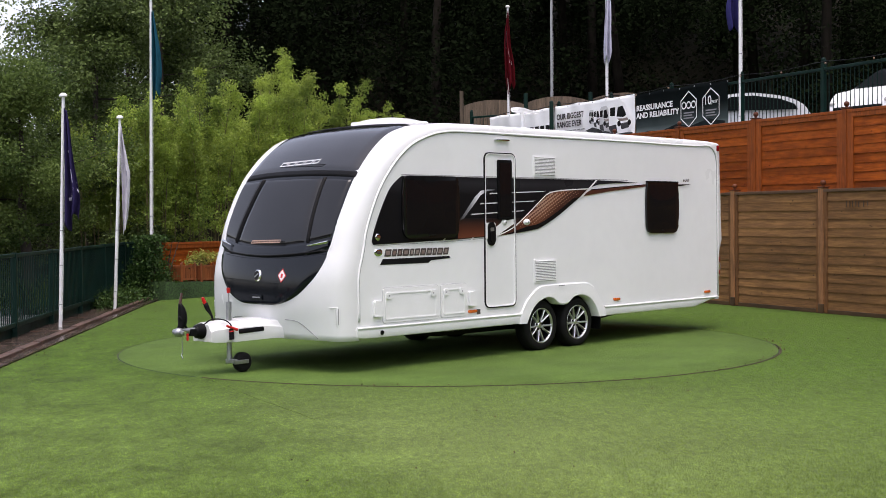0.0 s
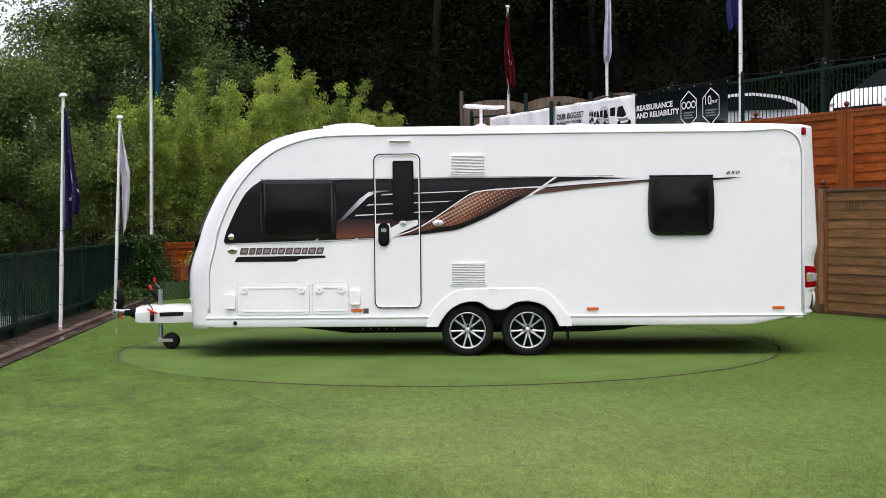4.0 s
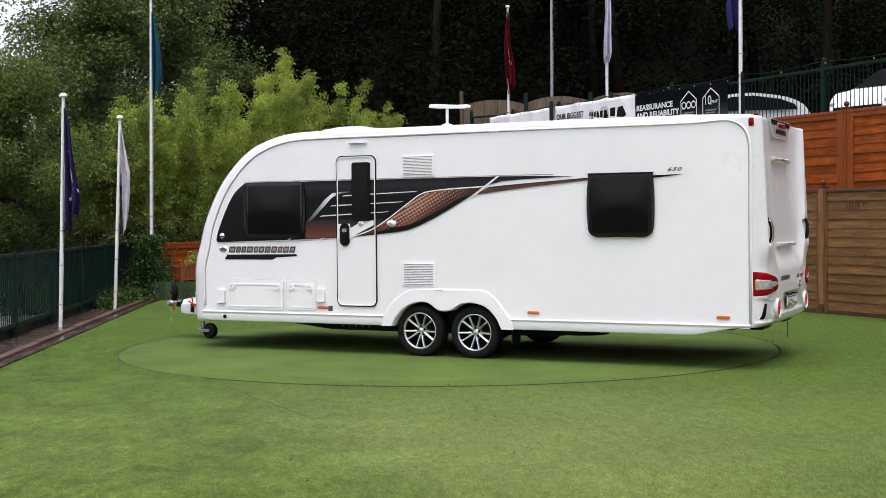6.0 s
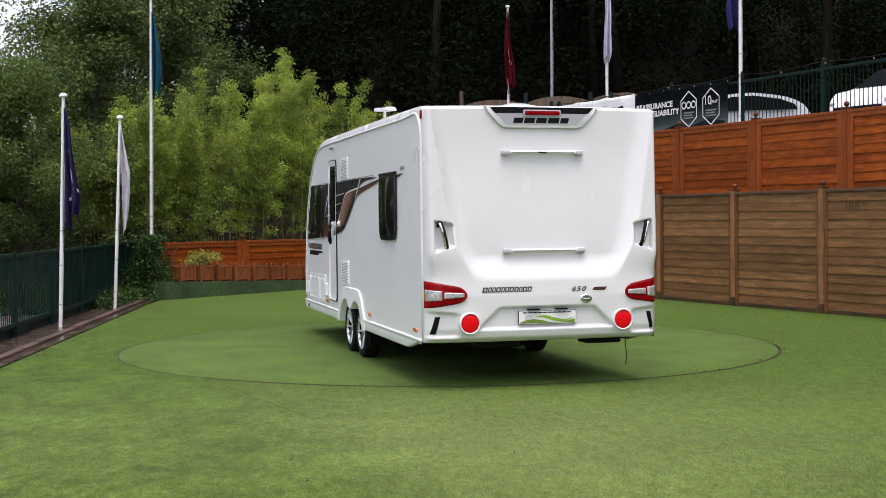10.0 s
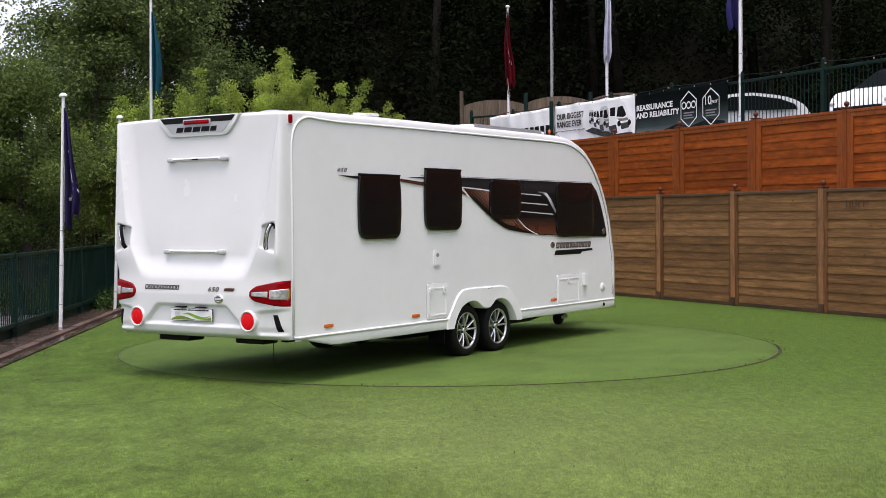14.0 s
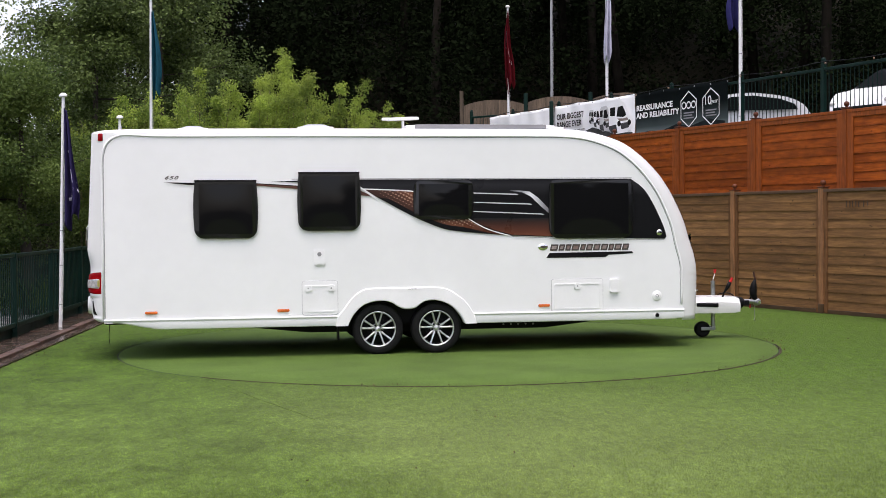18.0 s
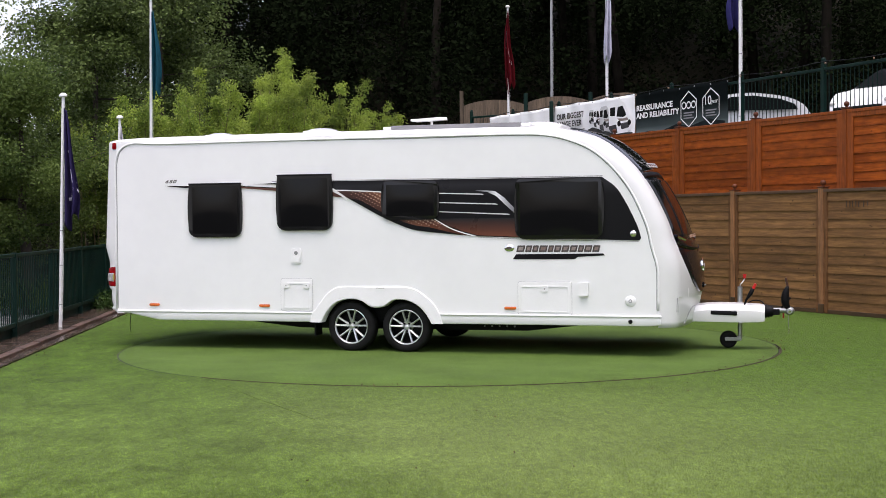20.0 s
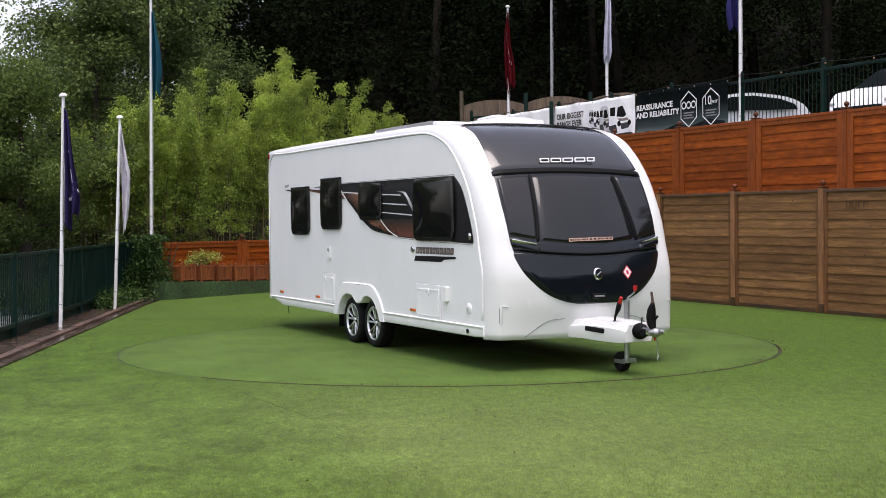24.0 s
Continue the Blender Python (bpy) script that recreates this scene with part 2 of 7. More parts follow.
M_NAVY = surf("dark_gloss_moulding", (0.006, 0.008, 0.011), 0.12, spec=0.35, vary=0.15, scale=2.0, grain=150, bump=0.02, rvary=0.05, dist=0.002)
M_ROOFGLASS = surf("wet_roof_glass", (0.012, 0.012, 0.0125), 0.07, vary=0.4, scale=2.4, grain=70, bump=0.12, spec=0.6, coat=0.5, rvary=0.12, dist=0.003)
M_DECAL = surf("charcoal_decal", (0.011, 0.011, 0.012), 0.35, vary=0.2, scale=1.2, grain=50, bump=0.0, spec=0.08)
M_BRONZE = surf("bronze_decal", (0.09, 0.028, 0.015), 0.3, vary=0.25, scale=2.0, grain=50, bump=0.0, second=(0.045, 0.016, 0.011))
M_BRONZELIT = surf("light_bronze_decal", (0.46, 0.28, 0.20), 0.35, vary=0.15, scale=6, grain=50, bump=0.0)
M_SILVERDECAL = surf("silver_decal", (0.62, 0.62, 0.63), 0.3, vary=0.08, scale=4, grain=50, bump=0.0)
M_NAMEFILL = surf("silver_bronze_film", (0.34, 0.30, 0.28), 0.3, vary=0.3, scale=5, grain=50, bump=0.0, second=(0.16, 0.09, 0.07))
M_GREYDECAL = surf("grey_lettering", (0.075, 0.06, 0.055), 0.35, vary=0.15, scale=6, grain=50, bump=0.0)
M_ORANGE = surf("orange_reflector", (0.72, 0.14, 0.02), 0.2, vary=0.12, scale=20, grain=200, bump=0.1, coat=0.5)
M_CLEAR = surf("clear_lens", (0.62, 0.60, 0.56), 0.15, vary=0.2, scale=30, grain=160, bump=0.3, coat=0.6)
M_LAMPRED = surf("dark_red_lens", (0.30, 0.003, 0.006), 0.16, vary=0.3, scale=9, grain=110, bump=0.12, spec=0.12)
M_REDPLASTIC = surf("red_plastic", (0.55, 0.015, 0.015), 0.35, vary=0.1, bump=0.0)
M_WHITE = surf("white_paint", (0.8, 0.8, 0.8), 0.4, vary=0.04, bump=0.0)
M_BARK = surf("bark", (0.055, 0.042, 0.03), 0.9, vary=0.3, scale=3, grain=24, bump=0.7, stretch=(4, 4, 1), dist=0.02)
# darker copy of the bark, with the wood's shade in its colour
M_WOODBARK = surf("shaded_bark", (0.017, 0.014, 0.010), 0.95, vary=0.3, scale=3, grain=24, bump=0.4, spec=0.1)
M_CULM = surf("bamboo_cane", (0.16, 0.13, 0.05), 0.5, vary=0.3, scale=3, grain=30, bump=0.1, each=0.25)
M_BAMBOO = leafy("bamboo_leaves", (0.09, 0.172, 0.025), (0.44, 0.545, 0.095), 0.5, 0.5, 0.7)
M_LEAF = leafy("broad_leaves", (0.014, 0.030, 0.009), (0.14, 0.195, 0.055), 0.45, 0.25, 0.9, 0.6)
M_LEAFLIT = leafy("pale_leaves", (0.024, 0.052, 0.013), (0.155, 0.215, 0.052), 0.45, 0.3, 0.9, 0.6)
# near-black leaves: the shade inside the wood is mixed into their colour
M_WOOD = leafy("shaded_wood_leaves", (0.0068, 0.0098, 0.0050), (0.0098, 0.0158, 0.0062), 0.8, 0.06, 0.12)
M_IVY = leafy("ivy_leaves", (0.012, 0.036, 0.010), (0.062, 0.11, 0.026), 0.35, 0.2, 1.5)
M_VARIEG = leafy("variegated_leaves", (0.12, 0.20, 0.03), (0.44, 0.42, 0.09), 0.5, 0.3, 4)


for _m in (M_TURF, M_BLADE):
    patchy(_m, 5.0, (1, .55, 1), .86, 1.16, 10, True)
    patchy(_m, 1.6, (1, .7, 1), .84, 1.14, 8, True)
    patchy(_m, 11, (1, .45, 1), .85, 1.15, 6)
    patchy(_m, 30, (1, .5, 1), .80, 1.20, 4)
    patchy(_m, 100, (1, .6, 1), .84, 1.16, 3)
    pale_turf_and_sheen(_m)
    patchy(_m, .45, (1, 1, 1), .93, 1.06, 3)
for _m in (M_DISC, M_DISCBLADE):
    patchy(_m, 1.2, (1, 1, 1), .85, 1.12)
    patchy(_m, 45, (1, 1, 1), .80, 1.20, 3)
    patchy(_m, 4.5, (.45, 1.5, 1), .93, 1.06, 6)
patchy(M_TURFWALL, 30, (1, 1, 1), .5, 1.7, 5)
patchy(M_PAVE, 7, (1, 1, 1), .45, 1.5, 5, own=1)
patchy(M_BRICK, 9, (1, 1, 1), .5, 1.4, 5, own=1)
patchy(M_GRAVEL, 18, (1, 1, 1), .25, 2.2, 3)
patchy(M_OLD, 4.0, (.6, 1, 3), .84, 1.10, own=1)
patchy(M_OLD, 40, (.12, 1, 3), .80, 1.18, 5, own=1)
patchy(M_OLD, 16, (.2, 1, 2.4), .82, 1.12, 4, own=1)
patchy(M_STAIN, 5.0, (1, 1, 2), .80, 1.14, own=1)
patchy(M_STAIN, 40, (.12, 1, 3), .80, 1.16, 5, own=1)
patchy(M_BAMBOO, 1.1, (1, 1, .8), .62, 1.28, 3, own=1)
for _m in (M_STAINPOST, M_OLDPOST):
    patchy(_m, 16, (3, 3, .3), .78, 1.15, 3, own=1)
for _m in (M_OLD, M_STAIN):
    knots(_m)
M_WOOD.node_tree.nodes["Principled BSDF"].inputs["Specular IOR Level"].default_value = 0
for _m in (M_LEAF, M_LEAFLIT, M_IVY, M_BLADE, M_DISCBLADE):
    _m.node_tree.nodes["Principled BSDF"].inputs["Specular IOR Level"].default_value = .12


# ---- building helpers ----
def part(name, bm, material, parent=None, label="", smooth=0):
    """Link a bmesh as one mesh object, under a thing or a part."""
    me = bpy.data.meshes.new(name)
    if smooth:
        for fc in bm.faces:
            fc.smooth = True
        lim = radians(smooth)
        for e in bm.edges:
            if len(e.link_faces) == 2 and e.calc_face_angle(0) > lim:
                e.smooth = False
    bm.to_mesh(me)
    bm.free()
    me.materials.append(material)
    ob = new(name, me)
    if parent:
        ob.parent = parent
    if label:
        ob["label"] = label
    return ob


def empty(name, m, label, category, group="", kind=""):
    ob = new(name)
    ob.empty_display_size = 0.2
    ob.matrix_basis = m
    return tagged(ob, label, category, group, kind)


def box(lo, hi, bevel=0.0, bm=None, m=None, seg=2):
    """A box between two corners, its edges rounded by bevel."""
    bm = bm or bmesh.new()
    c = [(a + b) / 2 for a, b in zip(lo, hi)]
    d = [max(abs(b - a), 1e-4) for a, b in zip(lo, hi)]
    mat = Matrix.Translation(c) @ Matrix.Diagonal((*d, 1))
    r = bmesh.ops.create_cube(bm, size=1, matrix=(m @ mat) if m else mat)
    if bevel:
        vs = set(r["verts"])
        es = [e for e in bm.edges if e.verts[0] in vs and e.verts[1] in vs]
        bmesh.ops.bevel(bm, geom=es, offset=min(bevel, min(d) * 0.45), segments=seg, affect="EDGES", profile=0.5)
    return bm


def rod(a, b, r0, r1=None, seg=12, bm=None, caps=True):
    """A round bar from a to b."""
    bm = bm or bmesh.new()
    a, b = Vector(a), Vector(b)
    d = b - a
    m = Matrix.Translation((a + b) / 2) @ d.to_track_quat("Z", "Y").to_matrix().to_4x4()
    bmesh.ops.create_cone(bm, cap_ends=caps, segments=seg, radius1=r0, radius2=r0 if r1 is None else r1, depth=d.length, matrix=m)
    return bm


def ball(c, r, bm=None, seg=14, squash=(1, 1, 1)):
    bm = bm or bmesh.new()
    bmesh.ops.create_uvsphere(bm, u_segments=seg, v_segments=max(6, seg // 2 + 2), radius=r, matrix=Matrix.Translation(c) @ Matrix.Diagonal((*squash, 1)))
    return bm


def tube(path, r, seg=8, bm=None, closed=False):
    """A round bar bent along a path."""
    bm = bm or bmesh.new()
    pts = [Vector(p) for p in path]
    rings = []
    up = Vector((0.123, 0.345, 0.93)).normalized()
    for i, p in enumerate(pts):
        t = (pts[min(i + 1, len(pts) - 1)] - pts[max(i - 1, 0)]).normalized()
        s = t.cross(up)
        s = s.normalized() if s.length > 1e-4 else Vector((1, 0, 0))
        w = t.cross(s)
        rad = r[i] if isinstance(r, (list, tuple)) else r
        rings.append([bm.verts.new(p + rad * (math.cos(k * math.tau / seg) * s + math.sin(k * math.tau / seg) * w)) for k in range(seg)])
    for u, v in zip(rings, rings[1:]):
        for k in range(seg):
            bm.faces.new((u[k], u[(k + 1) % seg], v[(k + 1) % seg], v[k]))
    bm.faces.new(rings[0][::-1]), bm.faces.new(rings[-1])
    return bm


def lathe(profile, seg=32, m=None, bm=None):
    """Turn a profile of (radius, height) round z."""
    bm = bm or bmesh.new()
    m = m or Matrix()
    rings = [[bm.verts.new(m @ Vector((r * math.cos(k * math.tau / seg), r * math.sin(k * math.tau / seg), h))) for k in range(seg)] for r, h in profile]
    for u, v in zip(rings, rings[1:]):
        for k in range(seg):
            bm.faces.new((u[k], u[(k + 1) % seg], v[(k + 1) % seg], v[k]))
    return bm


def slab(outline, depth, m, bm=None, bevel=0.0):
    """A flat piece: an outline in x, y, raised by depth along z, put at the pose m."""
    bm = bm or bmesh.new()
    lowv = [bm.verts.new(m @ Vector((x, y, 0))) for x, y in outline]
    topv = [bm.verts.new(m @ Vector((x, y, depth))) for x, y in outline]
    n = len(outline)
    top = bm.faces.new(topv)
    bm.faces.new(lowv[::-1])
    for i in range(n):
        bm.faces.new((lowv[i], lowv[(i + 1) % n], topv[(i + 1) % n], topv[i]))
    if bevel:
        bmesh.ops.bevel(bm, geom=list(top.edges), offset=bevel, segments=2, affect="EDGES", profile=0.5)
    bmesh.ops.recalc_face_normals(bm, faces=bm.faces)
    return bm


def rounded(x0, x1, y0, y1, r, seg=5):
    """The outline of a rectangle with round corners; r may be four radii from the lower left on, counter-clockwise."""
    rs = r if isinstance(r, (list, tuple)) else [r] * 4
    out = []
    for (cx, cy, a), q in zip(((x0, y0, 180), (x1, y0, 270), (x1, y1, 0), (x0, y1, 90)), rs):
        sx, sy = (1 if cx == x0 else -1), (1 if cy == y0 else -1)
        for k in range(seg + 1):
            t = radians(a + 90 * k / seg)
            out.append((cx + sx * q + q * math.cos(t), cy + sy * q + q * math.sin(t)))
    return out


def spline(pts, n):
    """n points along a smooth curve through pts, evenly by the chord."""
    P = np.array(pts, float)
    d = np.concatenate([[0], np.cumsum(np.linalg.norm(np.diff(P, axis=0), axis=1))])
    Q = np.vstack([2 * P[0] - P[1], P, 2 * P[-1] - P[-2]])
    out = []
    for s in np.linspace(0, d[-1], n):
        i = int(min(max(np.searchsorted(d, s, side="right") - 1, 0), len(P) - 2))
        t = (s - d[i]) / max(d[i + 1] - d[i], 1e-9)
        a, b, c, e = Q[i], Q[i + 1], Q[i + 2], Q[i + 3]
        out.append(0.5 * (2 * b + (c - a) * t + (2 * a - 5 * b + 4 * c - e) * t * t + (3 * b - a - 3 * c + e) * t ** 3))
    return np.array(out)


def lettering(name, words, m, size, material, parent, depth=0.002, shear=0.0, label="", spread=1.0, align="LEFT", thick=0.0, wide=1.0):
    """Words in the built-in font, as a mesh of their own."""
    cu = bpy.data.curves.new(name, "FONT")
    cu.body, cu.size, cu.extrude, cu.shear, cu.space_character, cu.align_x, cu.offset = words, size, depth, shear, spread, align, thick
    tmp = bpy.data.objects.new(name, cu)
    me = bpy.data.meshes.new_from_object(tmp)
    bpy.data.objects.remove(tmp)
    bpy.data.curves.remove(cu)
    me.transform(m @ Matrix.Diagonal((wide, 1, 1, 1)))
    me.materials.clear()
    me.materials.append(material)
    ob = new(name, me)
    ob.parent = parent
    if label:
        ob["label"] = label
    return ob


def cloud(name, pts, size, material, parent, aspect=2.2, droop=0.3, seed=1, tri=False, out=None):
    """Many small leaves, one at each of pts, turned at random, drooping; one mesh."""
    rng = np.random.default_rng(seed)
    P = np.asarray(pts, float)
    n = len(P)
    az = rng.uniform(0, math.tau, n)
    el = rng.normal(-droop, 0.5, n)
    d = np.stack([np.cos(az) * np.cos(el), np.sin(az) * np.cos(el), np.sin(el)], 1)
    r = rng.normal(size=(n, 3))
    s = np.cross(d, r)
    s /= np.linalg.norm(s, axis=1)[:, None] + 1e-9
    L = size * rng.uniform(0.6, 1.4, n)[:, None]
    Wd = L / aspect
    up = np.cross(s, d)
    mid = P + d * L * 0.5 + up * L * 0.06
    quad = np.stack([P, mid - s * Wd * 0.5, P + d * L, mid + s * Wd * 0.5], 1)
    me = bpy.data.meshes.new(name)
    me.vertices.add(n * 4)
    me.vertices.foreach_set("co", quad.reshape(-1))
    me.loops.add(n * 4)
    me.loops.foreach_set("vertex_index", np.arange(n * 4, dtype=np.int32))
    me.polygons.add(n)
    me.polygons.foreach_set("loop_start", np.arange(0, n * 4, 4, dtype=np.int32))
    me.polygons.foreach_set("loop_total", np.full(n, 4, dtype=np.int32))
    me.update(calc_edges=True)
    me.materials.append(material)
    ob = new(name, me)
    if parent:
        ob.parent = parent
    return ob


def grid_mesh(rows, bm=None, close=False):
    bm = bm or bmesh.new()
    vs = [[bm.verts.new(p) for p in r] for r in rows]
    for a, b in zip(vs, vs[1:]):
        for i in range(len(a) - 1):
            bm.faces.new((a[i], a[i + 1], b[i + 1], b[i]))
    return bm

# ---- ground, lawn, turntable ----
def flat(name, outline, z, material, kind="structure", label="", category="", thick=0.0, parent=None):
    bm = slab(outline, thick or .001, Matrix.Translation((0, 0, z - (thick or .001))))
    ob = part(name, bm, material, parent, label)
    return tagged(ob, label, category, "", kind)


FENCE_A, FENCE_U, FENCE_N = Vector((3.34, 9.86)), Vector((.447, -.894)), Vector((.894, .447))


def fence_pt(s, off=0.0, z=0.0):
    p = FENCE_A + FENCE_U * s + FENCE_N * off
    return Vector((p.x, p.y, z))


BACK_A, BACK_U, BACK_N = Vector((-5.49, 9.68)), Vector((.571, .821)), Vector((-.821, .571))


def back_pt(s, off=0.0, z=0.0):
    p = BACK_A + BACK_U * s + BACK_N * off
    return Vector((p.x, p.y, z))


def left_pt(s, off=0.0, z=0.0):
    """Along the lawn's left kerb, away from the camera; off to the outside."""
    return Vector((-5.12 - .0825 * (s - 2.5) - off, s, z))


# the ground: one sheet to the horizon, rising into a wooded bank at the back
def ground_z(x, y):
    far = max(0.0, y - 24) * .46 + max(0.0, -x - 14) * .05
    side = max(0.0, min(1.0, (y - 19) / 6)) * 1.2
    return -.35 + (far if y > 0 else 0) * min(1, max(0, (x + 26) / 20)) + (side if x < 2 else side)


xs = np.concatenate([np.linspace(-900, -60, 8), np.linspace(-50, 50, 51), np.linspace(60, 900, 8)])
ysg = np.concatenate([np.linspace(-900, -60, 8), np.linspace(-50, 20, 36), np.linspace(22, 70, 25), np.linspace(90, 900, 8)])
bm = grid_mesh([[Vector((x, y, min(ground_z(x, y), 26))) for x in xs] for y in ysg])
tagged(part("ground", bm, M_EARTH, smooth=60), "bare earth, darkened for the shade under the trees", "ground", "", "structure")

corner = (-.25, 17.2)
lawn_edge = [(left_pt(-26).x, -26), (left_pt(9.75).x, 9.75), (back_pt(.15).x, back_pt(.15).y), corner, tuple(fence_pt(0).xy), tuple(fence_pt(14.5).xy), (13, -26)]
TR = 3.925


def lawn_sheet():
    """Lawn with a round hole for the turntable."""
    bm = bmesh.new()
    n = 96
    ringv = [bm.verts.new((TR * math.cos(k * math.tau / n), TR * math.sin(k * math.tau / n), 0)) for k in range(n)]
    wall = [bm.verts.new((TR * math.cos(k * math.tau / n), TR * math.sin(k * math.tau / n), -.12)) for k in range(n)]
    outv = []
    for k in range(n):
        d = Vector((math.cos(k * math.tau / n), math.sin(k * math.tau / n)))
        best = 60.0
        for a, b in zip(lawn_edge, lawn_edge[1:] + lawn_edge[:1]):
            a, b = Vector(a), Vector(b)
            e = b - a
            den = d.x * e.y - d.y * e.x
            if abs(den) < 1e-9:
                continue
            t = (a.x * e.y - a.y * e.x) / den
            u = (a.x * d.y - a.y * d.x) / den
            if t > 0 and -1e-6 <= u <= 1 + 1e-6:
                best = min(best, t)
        outv.append(bm.verts.new((d.x * best, d.y * best, 0)))
    for k in range(n):
        j = (k + 1) % n
        bm.faces.new((ringv[k], outv[k], outv[j], ringv[j]))
        bm.faces.new((wall[k], ringv[k], ringv[j], wall[j]))
    return bm


tagged(part("lawn", lawn_sheet(), M_TURF), "bright green artificial grass lawn with worn darker patches", "lawn", "", "structure")
tagged(part("turntable_pit", lathe([(.001, -.12), (TR + .2, -.12)], 64), M_BLACK), "dark gap under the turntable", "pit", "", "structure")
# ring colour lowered to stand for the dark of the open gap
rim = tagged(part("turntable_rim", lathe([(TR - .010, -.1), (TR - .010, -.003), (TR + .010, -.002), (TR + .010, -.02)], 128), surf("gap_dark_edging", (.028, .020, .014), .7, vary=.3, scale=3, grain=40, bump=.3)), "thin rusty metal edging ring, darkened to read as the turntable gap", "edging", "", "structure")

# a ragged strip coloured as dark gap and turf fringe, widening to rusty edging at the right
rows = []
for k in range(61):
    a = radians(-128 + 124 * k / 60)
    w = .004 + .004 * abs(math.sin(k * 2.3) * math.sin(k * .71)) + .020 * (k / 60) ** 3 * (1 + .35 * math.sin(k * 1.7)) * min(1, (60 - k) / 6)
    rows.append([Vector((r * math.cos(a), r * math.sin(a), z)) for r, z in ((TR + .001, -.01), (TR + .001, .006), (TR + .002, .008), (TR + w + .001, .008), (TR + w + .003, .006), (TR + w + .003, -.01))])
tagged(part("edging_strip", grid_mesh(rows), surf("dark_rusty_fringe", (.032, .036, .016), .7, vary=.4, scale=9, grain=40, bump=.4, second=(.06, .045, .028), spec=.1), smooth=30), "ragged dark strip of turf fringe and rusty edging along the turntable gap", "edging", "", "structure")

# the joint between two lengths of turf, from the turntable's edge to the front
rows = []
for i in range(25):
    f = i / 24
    x, y = -2.36 + 1.33 * f + .012 * math.sin(9 * f) + .005 * math.sin(31 * f), -3.20 - 2.65 * f
    w = .004 + .003 * math.sin(23 * f + 1)
    rows.append([(x - w, y, .001), (x, y, .004), (x + w, y, .001)])
tagged(part("lawn_seam", grid_mesh(rows), surf("turf_joint", (.10, .15, .035), .9, vary=.4, scale=4, grain=60, bump=.4, spec=.1)), "ragged joint between two lengths of artificial turf", "seam", "", "structure")

turntable = empty("turntable", Matrix(), "round turntable covered in dull green artificial grass", "turntable")
part("turntable_deck", lathe([(.001, 0.0), (1.5, 0.0), (3.0, 0.0), (TR - .018, 0.0), (TR - .016, -.004), (TR - .016, -.08)], 128), M_DISC, turntable, "dull green turf deck", smooth=30)
part("deck_edge", lathe([(TR - .020, .0005), (TR - .020, .0012), (TR - .015, .0012), (TR - .014, -.06)], 128), M_TURFWALL, turntable, "thin deck edge strip")


def blades(name, n, where, length, material, parent, seed, label="", category="", nap=None):
    rng = np.random.default_rng(seed)
    P = where(rng, n)
    n = len(P)
    az, lean = rng.uniform(0, math.tau, n), rng.uniform(.1, .9, n)
    if nap is not None:
        # the pile lies over to one side
        az, lean = radians(nap) + rng.normal(0, .5, n), rng.uniform(.5, 1.25, n)
    d = np.stack([np.cos(az) * np.sin(lean), np.sin(az) * np.sin(lean), np.cos(lean)], 1) * (length * rng.uniform(.6, 1.3, n))[:, None]
    s = np.stack([-np.sin(az), np.cos(az), np.zeros(n)], 1) * .0022
    tri = np.stack([P - s, P + s, P + d], 1)
    me = bpy.data.meshes.new(name)
    me.vertices.add(n * 3)
    me.vertices.foreach_set("co", tri.reshape(-1))
    me.loops.add(n * 3)
    me.loops.foreach_set("vertex_index", np.arange(n * 3, dtype=np.int32))
    me.polygons.add(n)
    me.polygons.foreach_set("loop_start", np.arange(0, n * 3, 3, dtype=np.int32))
    me.polygons.foreach_set("loop_total", np.full(n, 3, dtype=np.int32))
    me.update(calc_edges=True)
    me.materials.append(material)
    ob = new(name, me)
    if parent:
        ob.parent = parent
    return tagged(ob, label, category, "", "stuff")


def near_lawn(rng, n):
    # blades fill a wedge opening away from the camera, densest close to it
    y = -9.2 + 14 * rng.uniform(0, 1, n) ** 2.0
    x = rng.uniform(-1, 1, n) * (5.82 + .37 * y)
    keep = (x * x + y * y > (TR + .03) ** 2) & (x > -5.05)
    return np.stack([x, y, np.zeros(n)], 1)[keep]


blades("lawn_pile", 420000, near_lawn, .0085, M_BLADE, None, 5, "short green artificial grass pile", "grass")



def deck_spots(rng, n):
    a, r = rng.uniform(0, math.tau, n), (TR - .06) * rng.uniform(0, 1, n) ** .5
    return np.stack([r * np.cos(a), r * np.sin(a), np.zeros(n)], 1)


blades("turf", 110000, deck_spots, .006, M_DISCBLADE, turntable, 6, "short dull green pile", nap=-21)


def litter_spots(rng, n):
    # blown along the fence foot, along the turntable's edge and a few over the lawn
    out = []
    for i in range(n):
        k = i % 4
        if k == 0:
            p = fence_pt(rng.uniform(-6, 9), -abs(rng.normal(.05, .25)) - .05)
            out.append((p.x, p.y, .014))
        elif k == 1:
            a = rng.uniform(-1.9, .5)
            r = TR + rng.normal(.02, .05)
            out.append((r * math.cos(a), r * math.sin(a), .012))
        elif k == 2:
            p = left_pt(rng.uniform(-6, 9), -abs(rng.normal(.0, .25)) - .03)
            out.append((p.x, p.y, .012))
        else:
            # strewn over a wedge that opens away from the camera
            y = rng.uniform(-8.5, 9)
            out.append((rng.uniform(-2.5, 5.4) * (1 + .064 * y), y, .012))
    return np.array([q for q in out if math.hypot(q[0], q[1]) > TR - .2])


M_LITTER = leafy("dry_leaf", (.020, .014, .008), (.11, .07, .03), .8, .1, 3)
